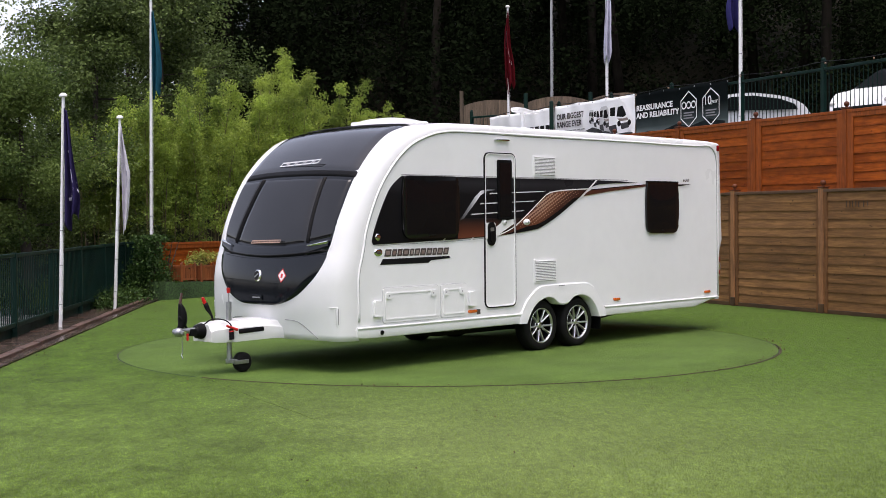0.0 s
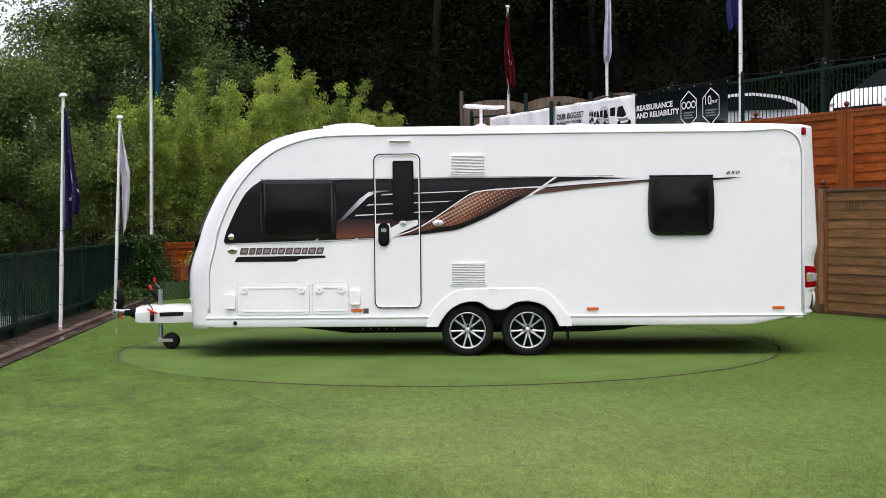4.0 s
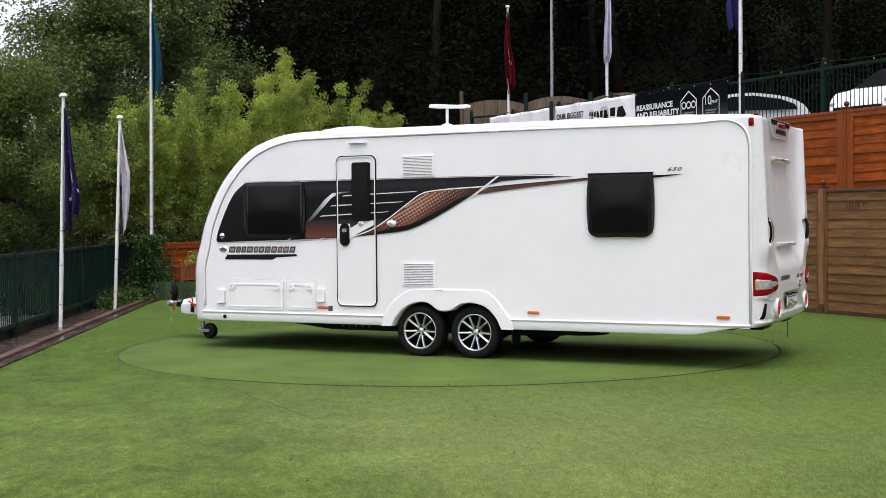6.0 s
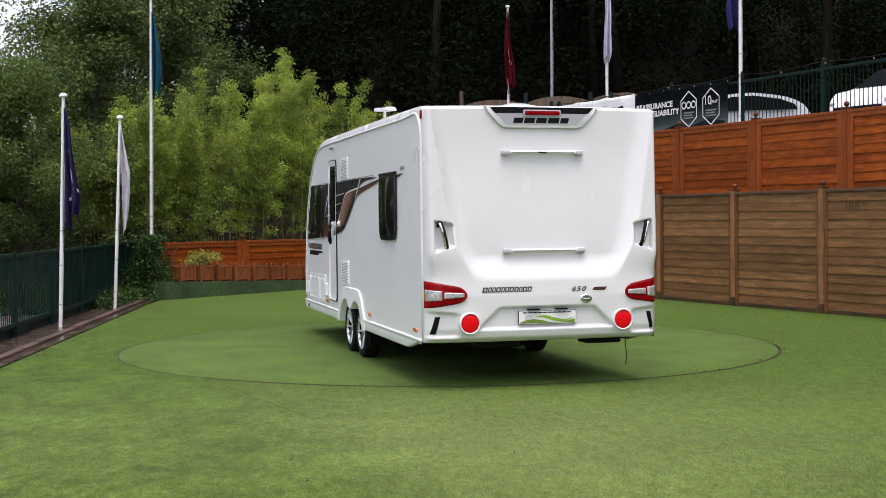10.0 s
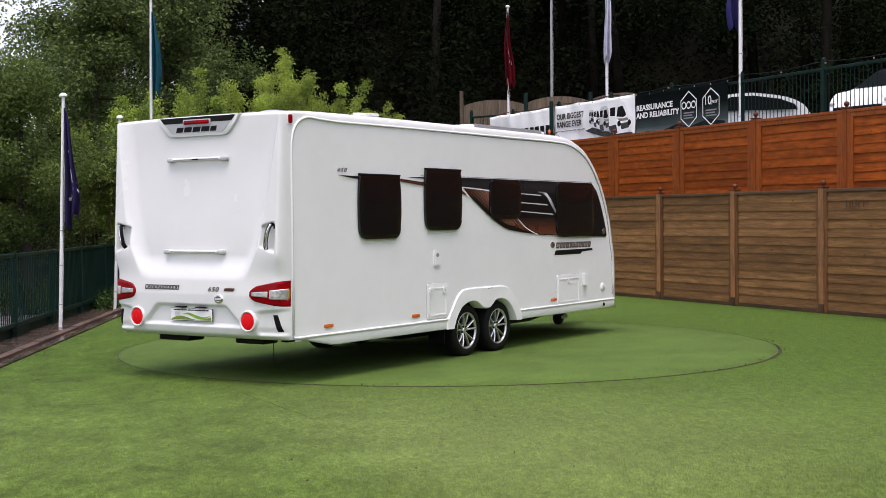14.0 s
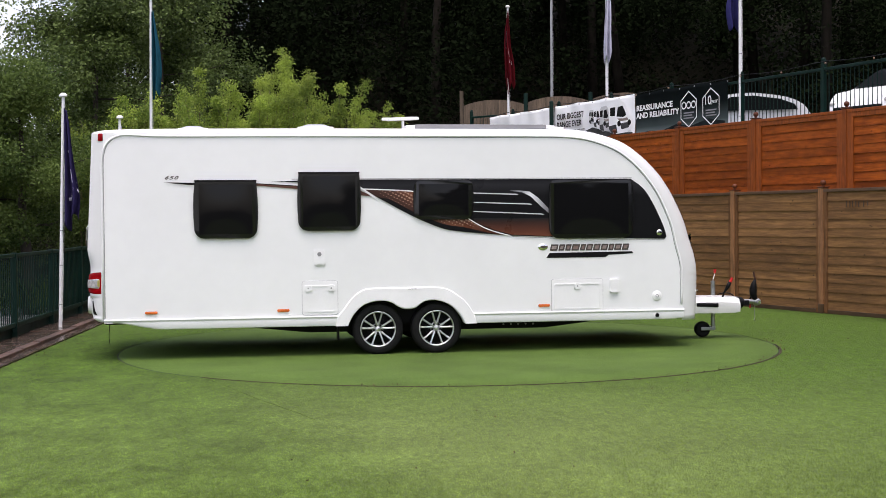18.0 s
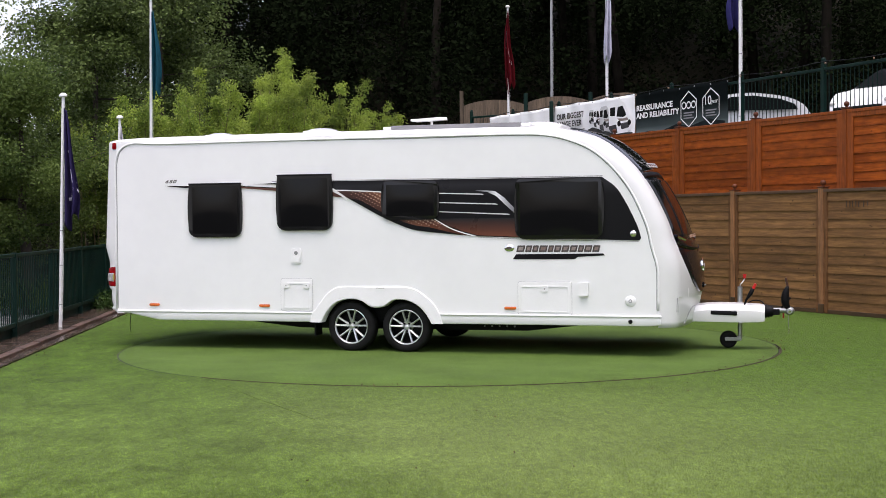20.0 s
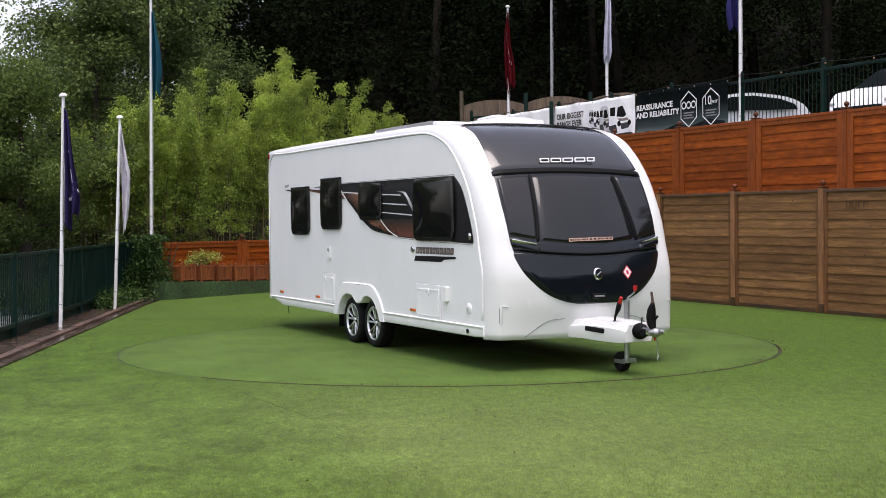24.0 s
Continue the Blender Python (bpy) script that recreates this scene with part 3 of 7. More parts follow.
tagged(cloud("leaf_litter", litter_spots(np.random.default_rng(8), 760), .019, M_LITTER, None, 1.6, -.1, 9), "small brown dry leaves scattered on the lawn", "leaves", "", "stuff")

# ---- left kerb: paving strip, brick edging ----
walkway = empty("paving_strip", Matrix(), "wet dark paving strip between lawn and railing", "pavement", "", "structure")
bm = slab([tuple(left_pt(s, o).xy) for s, o in ((-14, .0), (9.9, .0), (10.3, 1.0), (-14, 1.0))], .3, Matrix.Translation((0, 0, -.33)))
part("bed", bm, M_EARTH, walkway)
rngk = random.Random(3)
slab_me = {}


def kerb_piece(name, s0, s1, o0, o1, z0, z1, material, parent, key):
    c = left_pt((s0 + s1) / 2, (o0 + o1) / 2)
    L, Wd = s1 - s0, o1 - o0
    if key not in slab_me:
        me = bpy.data.meshes.new(name)
        b = box((-Wd / 2, -L / 2, z0), (Wd / 2, L / 2, z1), .004)
        b.to_mesh(me)
        b.free()
        me.materials.append(material)
        slab_me[key] = me
    ob = new(name, slab_me[key])
    ob.parent = parent
    ob.matrix_basis = Matrix.Translation((c.x, c.y, rngk.uniform(-.006, .006))) @ pose(0, 0, 0, rngk.uniform(-.5, .5), rngk.uniform(-.6, .6), 4.72 + rngk.uniform(-.5, .5))
    return ob


for i in range(41):
    s = -8 + i * .44
    kerb_piece("paving_slab", s, s + .43, .30, .86, -.1, .004, M_PAVE, walkway, "slab")
for i in range(34):
    s = -5.4 + i * .455
    kerb_piece("kerb_stone", s, s + .445, .175, .29, -.1, .045, M_BRICK, walkway, "kerb")
    kerb_piece("edging_brick", s, s + .445, .02, .165, -.1, .012, M_PAVE, walkway, "edge")

# ---- left steel railing ----
def railing(name, a, b, foot, top, label, post_at, gap=.10, group="", caps=True):
    """Bar railing between two points: posts, top rail, bottom rail, bars."""
    a, b = Vector(a), Vector(b)
    d = b - a
    L = d.length
    u = d / L
    yaw_ = math.degrees(math.atan2(u.y, u.x))
    ob = empty(name, Matrix.Translation((a.x, a.y, foot)) @ pose(0, 0, 0, 0, 0, yaw_), label, "railing", group)
    H = top - foot
    dz = b.z - a.z
    shear = Matrix(((1, 0, 0, 0), (0, 1, 0, 0), (dz / L, 0, 1, 0), (0, 0, 0, 1)))

    def piece(nm, bm, lab=""):
        bmesh.ops.transform(bm, matrix=shear, verts=bm.verts)
        return part(nm, bm, M_IRON, ob, lab)
    drop = .07 if caps else 0.0
    piece("top_rail", box((0, -.022, H - .05 - drop), (L, .022, H - drop), .008))
    piece("bottom_rail", box((0, -.022, .14), (L, .022, .20), .006))
    for s in post_at:
        p = piece("post", box((s - .035, -.035, -.05), (s + .035, .035, H + (.05 if caps else .01)), .006))
        if caps:
            piece("post_cap", ball((s, 0, H + .065), .038, None, 10))
    me = bpy.data.meshes.new("bar")
    bb = rod((0, 0, .16), (0, 0, H - .03 - drop), .008, seg=6)
    bb.to_mesh(me)
    bb.free()
    me.materials.append(M_IRON)
    k = int(L / gap)
    for i in range(1, k):
        o = new("bar", me)
        o.parent = ob
        o.matrix_basis = Matrix.Translation((i * L / k, 0, dz * i / k))
    return ob


rail_left = railing("green_railing", left_pt(-3.0, .78, 0), left_pt(12.2, .78, 0), 0.0, 1.13, "dark green steel bar railing with mesh lining", (.25, 2.45, 4.6, 6.8, 9.0, 11.2, 13.4, 15.1), caps=False)
# fine dark mesh lining on the far half
M_MESH = bpy.data.materials.new("green_windbreak_mesh")
M_MESH.use_nodes = True
_n, _l = M_MESH.node_tree.nodes, M_MESH.node_tree.links
_n["Principled BSDF"].inputs["Base Color"].default_value = (.004, .03, .02, 1)
_n["Principled BSDF"].inputs["Roughness"].default_value = .7
_tr, _mx = _n.new("ShaderNodeBsdfTransparent"), _n.new("ShaderNodeMixShader")
_mx.inputs[0].default_value = .62
_l.new(_tr.outputs[0], _mx.inputs[1]), _l.new(_n["Principled BSDF"].outputs[0], _mx.inputs[2])
_l.new(_mx.outputs[0], _n["Material Output"].inputs["Surface"])
part("kick_board", box((0, .035, -.10), (15.2, .05, .13), .003), M_IRON, rail_left, "solid green foot board")
part("mesh_lining", box((7.2, .03, .18), (15.2, .033, 1.08)), M_MESH, rail_left, "fine green windbreak mesh")

tagged(flat("gravel_yard", [(-7.0, -6), (-6.4, -6), (-6.9, 12), (-30, 12), (-30, -6)], -.25, M_GRAVEL), "pale grey gravel beyond the railing", "gravel", "", "structure")

# ---- flags and poles ----
M_GREYPOLE = surf("grey_pole", (.33, .34, .35), .45, vary=.1, scale=3, grain=40, bump=.02)

def flagpole(base, top, r, flag=None, label="slim white metal flagpole with a domed cap", cap=True, material=M_POLE):
    b, t = Vector(base), Vector(top)
    ob = empty("flagpole", Matrix.Translation(b), label, "flagpole", "flagpoles")
    d = t - b
    part("pole", rod((0, 0, -.05), d, r * 1.1, r * .9, 16), material, ob, smooth=40)
    if cap:
        part("pole_cap", lathe([(.001, -.004), (.058, 0), (.060, .008), (.054, .030), (.034, .050), (.001, .058)], 20, Matrix.Translation(d)), M_POLE, ob, smooth=50)
    for k in (.10, .27, .42):
        part("halyard_tie", rod(d * k, d * k + Vector((0, 0, .010)), r * 1.3, seg=10), M_SEAM, ob)
    part("halyard", tube([tuple(d * .03 + Vector((r * 1.3, 0, 0))), tuple(d * .45 + Vector((r * 1.5, 0, 0))), tuple(d * .96 + Vector((r * 1.1, 0, 0)))], .0025, 5), M_POLE, ob)
    return ob


def limp_flag(label, hang, length, width, colour, folds=3, seed=1, mark=None, face=1, drape=0.0, sway=(0, 0, 0, 0, 0), spread=(1, 1, 1, 1, 1)):
    """A flag hanging limp from a pole: a pleated sheet with thickness. hang: its top at the pole."""
    rng = random.Random(seed)
    ob = empty("flag", Matrix.Translation(hang), label, "flag", "flags")
    m = surf("flag_cloth", colour, .75, spec=.1, vary=.15, scale=5, grain=160, bump=.15)
    rows = []
    n = 28
    for i in range(40):
        v = i / 39
        w = width * (.14 + .86 * min(1, v * 1.25) ** .85) * (1 - .08 * max(0, v - .88) / .12)
        w *= float(np.interp(v, (0, .25, .5, .75, 1), spread))
        side = float(np.interp(v, (0, .25, .5, .75, 1), sway))
        row = []
        for j in range(n + 1):
            u = j / n
            amp = .05 * (.4 + v)
            y = math.sin(u * math.pi * folds + v * 1.8 + seed) * amp + math.sin(u * 7 + seed + v * 4) * .012
            wob = .10 * w * math.sin(v * 7 + seed)
            row.append(Vector((.026 + side - drape * w + u * w + wob * u, y - (.05 if drape else 0), -v * length * (1 - .09 * u - .05 * math.sin(u * 9 + seed) * v) - .05 * u * math.sin(v * 3 + seed))))
        rows.append(row)
    cl = part("cloth", grid_mesh(rows), m, ob, smooth=70)
    md = cl.modifiers.new("thickness", "SOLIDIFY")
    md.thickness = .004
    if mark:
        for (v0, v1, u0, u1, col) in mark:
            mm = surf("flag_print", col, .7, vary=.08, bump=0)
            sub = []
            for i in range(8):
                v = v0 + (v1 - v0) * i / 7
                q = v * 39
                a = rows[int(q)]
                sub.append([a[int(round((u0 + (u1 - u0) * j / 6) * n))] + Vector((0, -.006 * face, 0)) for j in range(7)])
            part("flag_print", grid_mesh(sub), mm, ob)
    return ob


flagpole((-5.69, 3.16, 0), (-5.595, 3.16, 3.38), .024)
limp_flag("purple flag with a white mark hanging limp", (-5.60, 3.12, 3.22), 1.78, .20, (.024, .018, .068), 4, 2, [(.58, .70, .62, .86, (.42, .42, .55)), (.76, .775, .05, .95, (.5, .5, .58)), (.37, .385, .05, .7, (.42, .42, .5))])
flagpole((-5.77, 6.57, 0), (-5.632, 6.57, 3.33), .024)
limp_flag("white flag with grey print hanging limp", (-5.63, 6.53, 3.15), 1.75, .14, (.55, .53, .58), 2, 5, [(.45, .6, .5, .75, (.2, .2, .24))], spread=(.6, 1.1, 1.35, 1.0, .7))
flagpole((-6.13, 10.9, 0), (-6.05, 10.9, 6.12), .030)
limp_flag("teal flag hanging limp", (-6.05, 10.86, 5.85), 1.72, .18, (.008, .075, .11), 3, 4)
for (bx, by), topz, (col, lab, z1, ln, wd, mk) in (
        ((1.60, 17.4), 6.95, ((.10, .004, .008), "dark red flag with white print hanging limp", 6.85, 2.05, .26, [(.68, .74, .35, .8, (.7, .7, .7)), (.28, .50, .30, .48, (.30, .25, .33)), (.52, .65, .52, .58, (.6, .5, .5))])),
        ((3.70, 14.0), 7.2, ((.55, .55, .66), "white flag hanging limp", 7.1, 2.0, .20, None)),
        ((5.39, 7.95), 6.6, ((.03, .028, .12), "dark blue flag hanging limp", 6.5, 1.62, .28, None))):
    flagpole((bx, by, 3.0), (bx, by, topz), .029)
    o = limp_flag(lab, (bx, by + (.07 if bx > 5 else -.04), z1), ln, wd, col, 4, int(bx * 10), mk, 1, .5 if bx < 5 else .38, sway=(-.02, -.04, -.05, 0, .06) if bx < 2 else (0, 0, 0, 0, 0), spread=(.5, 1.1, .8, .9, .9) if bx < 2 else (1, 1, 1, 1, 1))
    if bx > 5:
        o.matrix_basis = o.matrix_basis @ pose(0, 0, 0, 0, 0, 180)
flagpole((2.92, 20.0, 3.2), (2.93, 20.0, 9.2), .032, label="tall plain pale grey metal column", cap=False, material=M_GREYPOLE)

# ---- right fence: two tiers, terrace behind ----
M_FINIAL = surf("red_brown_finial", (.12, .034, .014), .5, vary=.25, scale=9, grain=40, bump=.2, each=.2, spec=.25)


def ball_post(parent, p, z0, z1, material, turn):
    """Fence post with side battens, a cap and a ball."""
    m = Matrix.Translation((p.x, p.y, 0)) @ pose(0, 0, 0, 0, 0, turn)
    a = part("post", box((-.05, -.06, z0), (.05, .06, z1), .005, m=m), material, parent)
    part("post_cap", box((-.065, -.075, z1), (.065, .075, z1 + .018), .005, m=m), M_FINIAL, a)
    b = lathe([(.018, 0), (.03, .008), (.016, .02), (.034, .034), (.045, .06), (.042, .082), (.025, .10), (.001, .107)], 16, Matrix.Translation((p.x, p.y, z1 + .016)))
    part("ball_finial", b, M_FINIAL, a, smooth=60)


FTURN = math.degrees(math.atan2(-.894, .447))
BOARDS = {}


def board_mesh(name, L, h, t, material, wane=0):
    """A feather-edged board whose lower edge keeps a little of the log's wave; wane picks one of a few."""
    key = (name, round(L, 3), round(h, 3), material.name, wane)
    if key not in BOARDS:
        me = bpy.data.meshes.new(name)
        # feather-edged: thick at the foot, thin at the head
        b = bmesh.new()
        pr = [(0, 0), (-t, 0), (-t, .004), (-t * .45, h), (0, h)]
        rw, rings = random.Random(wane * 13 + 5), []
        ph, ph2, dip = rw.uniform(0, 6), rw.uniform(0, 6), rw.uniform(.2, .8) * L
        for k in range(15):
            x = L * k / 14
            w = .0022 * math.sin(3.1 * x + ph) + .0012 * math.sin(7.9 * x + ph2) + .004 * math.exp(-((x - dip) / .16) ** 2)
            rings.append([b.verts.new((x - L / 2, y, z + (w if i < 3 else 0))) for i, (y, z) in enumerate(pr)])
        for e0, e1 in zip(rings, rings[1:]):
            for i in range(5):
                j = (i + 1) % 5
                b.faces.new((e0[i], e0[j], e1[j], e1[i]))
        b.faces.new(rings[0][::-1]), b.faces.new(rings[-1])
        bmesh.ops.recalc_face_normals(b, faces=b.faces)
        b.to_mesh(me)
        b.free()
        me.materials.append(material)
        BOARDS[key] = me
    return BOARDS[key]


rngf = random.Random(11)


M_SIDEBATTEN = surf("brown_batten", (.16, .074, .030), .6, vary=.25, scale=3, grain=30, bump=.3, each=.2, stretch=(6, 6, 1), second=(.09, .042, .018), spec=.15)
M_CAPPING = surf("dark_capping", (.10, .048, .022), .55, vary=.25, scale=3, grain=26, bump=.3, each=.15)


def fence_bay(parent, a, b, z0, z1, rows, board, post, foot, turn, thick=.024):
    """Horizontal lap boards between two battens, with a capping rail and a gravel board."""
    c, L = (a + b) / 2, (b - a).length
    m = Matrix.Translation((c.x, c.y, 0)) @ pose(0, 0, 0, 0, 0, turn)
    hgb = .065 if foot else 0.0
    if foot:
        part("gravel_board", box((-L / 2 + .05, -.03, z0), (L / 2 - .05, .01, z0 + hgb), .004, m=m), foot, parent)
    part("backing", box((-L / 2 + .05, .006, z0), (L / 2 - .05, .016, z1 - .04), 0, m=m), M_BLACK, parent)
    for sx in (-1, 1):
        x = sx * (L / 2 - (.085 if foot else .115))
        w = .035 if foot else .062
        part("batten", box((x - w, -.045, z0 + hgb * .2), (x + w, .005, z1 - .03), .005, m=m), M_SIDEBATTEN if foot else post, parent)
    part("capping", box((-L / 2 + .05, -.05, z1 - .05), (L / 2 - .05, .02, z1), .006, m=m), M_CAPPING if foot else post, parent)
    if not foot:
        part("head_rail", box((-L / 2 + .18, -.040, z1 - .125), (L / 2 - .18, .004, z1 - .046), .005, m=m), post, parent)
        z1 -= .075
    h = (z1 - .05 - z0 - hgb) / rows
    for i in range(rows):
        o = new("board", board_mesh("board", L - (.24 if foot else .34), h + .012, thick, board, rngf.randrange(5)))
        o.parent = parent
        o.matrix_basis = m @ Matrix.Translation((0, 0, z0 + hgb + i * h)) @ pose(0, rngf.uniform(-.004, .004), rngf.uniform(-.004, .003), rngf.uniform(-.8, .8), rngf.uniform(-.22, .22), 0)


low_fence = empty("lower_fence", Matrix(), "weathered brown lap-board fence with ball-topped posts", "fence")
up_fence = empty("upper_fence", Matrix(), "orange-stained lap-board fence on the upper tier with ball-topped posts", "fence")
S0L, S0U, BAY = 1.50, 1.70, 2.16
for i in range(-4, 7):
    sa, sb = S0L + i * BAY, S0L + (i + 1) * BAY
    if sa > -9:
        fence_bay(low_fence, fence_pt(sa), fence_pt(sb), 0.0, 1.96, 13, M_OLD, M_OLDPOST, M_GRAVELBOARD, FTURN)
        ball_post(low_fence, fence_pt(sa), 0.0, 1.985, M_OLDPOST, FTURN)
        c = fence_pt(sa)
        part("post_foot", box((-.056, -.068, 0), (.056, .04, .15), .006, m=Matrix.Translation((c.x, c.y, 0)) @ pose(0, 0, 0, 0, 0, FTURN)), M_GRAVELBOARD, low_fence, "dark wet post foot")
    sa, sb = S0U + i * BAY, S0U + (i + 1) * BAY
    fence_bay(up_fence, fence_pt(sa, .30), fence_pt(sb, .30), 1.93, 3.20, 8, M_STAIN, M_STAINPOST, None, FTURN)
    ball_post(up_fence, fence_pt(sa, .30), 1.93, 3.215, M_STAINPOST, FTURN)
# faded strokes of old paint on one board of the lower fence
bm = bmesh.new()
for k, (ds, h0, h1) in enumerate(((.00, 0, 1), (.075, 0, 1), (.13, 0, 1), (.20, .1, 1), (.26, 0, .9), (.36, 0, 1), (.44, .2, 1))):
    c = fence_pt(6.36 + ds, -.036)
    box((-.008, -.003, 1.665 + .10 * h0), (.008, .003, 1.665 + .10 * h1), .0, bm, Matrix.Translation((c.x, c.y, 0)) @ pose(0, 0, 0, 0, 0, FTURN))
part("paint_strokes", bm, M_CAPPING, low_fence, "faded dark strokes of old paint")
ledge = [tuple(fence_pt(s, o).xy) for s, o in ((-8, .03), (16, .03), (16, .285), (-8, .285))]
tagged(flat("fence_ledge", ledge, 1.93, M_EARTH, thick=.10), "earth ledge between the fence tiers", "ledge", "", "structure")
ter = [tuple(fence_pt(-9.5, .40).xy), tuple(fence_pt(18, .40).xy), (40, -6), (40, 24), (-.9, 24)]
tagged(flat("terrace", ter, 3.0, M_TARMAC, thick=3.4), "wet tarmac car park terrace above the fence", "car park", "", "structure")

railing("terrace_railing", fence_pt(-6.9, 1.0, 0), fence_pt(9.5, 1.0, 0), 3.0, 4.10, "dark green steel bar railing along the terrace", tuple(1.05 + 2.12 * i for i in range(7)), gap=.098)
# string of small lamps slung along the railing
bm = bmesh.new()
pts = []
for i in range(61):
    s = -6.9 + 16.4 * i / 60
    sag = .045 * math.sin(((s + 5.85) % 2.12) / 2.12 * math.pi)
    pts.append(tuple(fence_pt(s, .95, 4.13 - sag)))
wire = empty("festoon_string", Matrix(), "thin black string of small unlit lamps along the railing", "string lights")
part("wire", tube(pts, .008, 5), M_BLACK, wire)
for i in range(3, 61, 4):
    p = Vector(pts[i])
    part("bulb", ball(p + Vector((0, 0, -.03)), .018, None, 8), M_BRONZELIT, wire)

# ---- banners on the railing ----
def banner(name, s0, s1, z0, z1, material, label, seed):
    ob = empty(name, Matrix.Translation(fence_pt(s0, .94, 0)) @ pose(0, 0, 0, 0, 0, FTURN), label, "banner", "banners")
    L = s1 - s0
    rng = random.Random(seed)
    ph = [rng.uniform(0, 6) for _ in range(4)]
    rows = []
    for i in range(15):
        v = i / 14
        row = []
        for j in range(61):
            u = j / 60
            x = u * L
            y = -.012 * math.sin(x * 5 + ph[0] + v * 2) - .008 * math.sin(x * 11 + v * 5 + ph[1]) - .006 * math.sin(v * 9 + x * 2 + ph[2])
            z = z0 + (z1 - z0) * v - .02 * abs(math.sin(x * 2.9 + ph[3])) * v
            row.append(Vector((x, y, z)))
        rows.append(row)
    c = part("sheet", grid_mesh(rows), material, ob, smooth=70)
    md = c.modifiers.new("thickness", "SOLIDIFY")
    md.thickness = .003
    for j in range(0, 61, 10):
        part("eyelet", lathe([(.008, .004), (.014, .005), (.016, 0)], 10, Matrix.Translation(rows[-1][j] + Vector((0, -.004, -.03))) @ pose(0, 0, 0, 90)), M_STEEL, ob)
    return ob


M_VINYL = surf("white_vinyl", (.92, .925, .93), .45, vary=.06, scale=2, grain=60, bump=.05)
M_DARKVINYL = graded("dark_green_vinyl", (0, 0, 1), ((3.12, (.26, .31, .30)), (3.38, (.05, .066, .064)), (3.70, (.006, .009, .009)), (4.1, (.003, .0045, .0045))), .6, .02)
BT = Matrix(((1, 0, 0, 0), (0, 0, -1, -.032), (0, 1, 0, 0), (0, 0, 0, 1)))


def bput(x, z):
    return BT @ Matrix.Translation((x, z, 0))


b1 = banner("white_banner", -6.9, -3.86, 3.10, 4.08, M_VINYL, "creased white vinyl banner with dark print", 1)
bm = bmesh.new()
for i in range(8):
    slab([(1.05 + .24 * i, 0), (1.22 + .24 * i, 0), (1.22 + .24 * i, .26), (1.05 + .24 * i, .26)], .002, bput(0, 3.42), bm)
part("print_bars", bm, M_DECAL, b1)
part("print_disc", lathe([(.06, .002), (.10, .002)], 20, bput(.80, 3.55)), M_DECAL, b1)
b2 = banner("range_banner", -3.80, -.67, 3.10, 4.09, M_VINYL, "white vinyl banner showing a row of vehicles and black words", 2)
lettering("words", "OUR BIGGEST\nRANGE EVER", bput(.12, 3.76), .178, M_DECAL, b2, .001, thick=.004, wide=1.0)
bm = bmesh.new()
for i in range(7):
    slab([(.12 + .17 * i, 0), (.26 + .17 * i, 0), (.26 + .17 * i, .022), (.12 + .17 * i, .022)], .001, bput(0, 3.48), bm)
part("small_print", bm, M_SEAM, b2)
M_DARKPRINT = surf("dark_print", (.012, .018, .018), .5, vary=.3, scale=6, bump=0, spec=.1)
M_SHADOWPRINT = surf("grey_print", (.05, .052, .055), .5, vary=.4, scale=9, bump=0)
for i, (x0, x1, z0, z1) in enumerate(((1.46, 1.70, 3.56, 3.88), (1.65, 1.93, 3.46, 3.90), (1.88, 2.30, 3.36, 3.92), (2.24, 3.05, 3.27, 3.97))):
    w, h, up = x1 - x0, z1 - z0, .0030 * i
    lift = bput(0, 0) @ Matrix.Translation((0, 0, up))

    def on(u, v):
        return (x0 + u * w, z0 + v * h)
    side_ = [on(.0, .22), on(.0, .72), on(.05, .90), on(.16, .98), on(.62, 1.0), on(.74, .93), on(.82, .74), on(.96, .52), on(1.0, .30), on(.97, .14), on(.86, .06), on(.30, .04), on(.08, .12)]
    g = part("printed_vehicle", slab(side_, .001, lift), M_VINYL if i % 2 else M_SILVERDECAL, b2)
    lift = lift @ Matrix.Translation((0, 0, .0011))
    part("printed_screen", slab([on(.36, .56), on(.42, .84), on(.64, .86), on(.80, .58), on(.66, .52)], .0005, lift), M_DECAL, g)
    part("printed_window", slab([on(.05, .60), on(.07, .84), on(.30, .85), on(.28, .58)], .0005, lift), M_DECAL, g)
    part("printed_shade", slab([on(.0, .30), on(.34, .32), on(.40, .06), on(.10, .10), on(.0, .22)], .0005, lift), M_SHADOWPRINT, g)
    part("printed_grille", slab([on(.52, .34), on(.88, .36), on(.92, .20), on(.58, .16)], .0005, lift), M_SHADOWPRINT, g)
    part("printed_bonnet", slab([on(.40, .50), on(.66, .48), on(.84, .50), on(.90, .42), on(.50, .40)], .0004, lift), M_NAMEFILL, g)
    for u in (.47, .93):
        part("printed_lamp", lathe([(.001, .001), (.035 * (1 + w), .0008)], 12, lift @ Matrix.Translation((*on(u, .34), 0))), M_DECAL, g)
part("printed_ground", slab([(1.30, 3.44), (1.9, 3.30), (2.4, 3.20), (3.1, 3.22), (3.1, 3.30), (2.3, 3.34), (1.6, 3.50)], .0008, bput(0, 0)), M_SHADOWPRINT, b2)
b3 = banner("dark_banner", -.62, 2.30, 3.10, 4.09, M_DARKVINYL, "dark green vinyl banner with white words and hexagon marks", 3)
lettering("words", "REASSURANCE\nAND RELIABILITY", bput(.06, 3.715), .155, M_WHITE, b3, .001, thick=.005, wide=1.19)
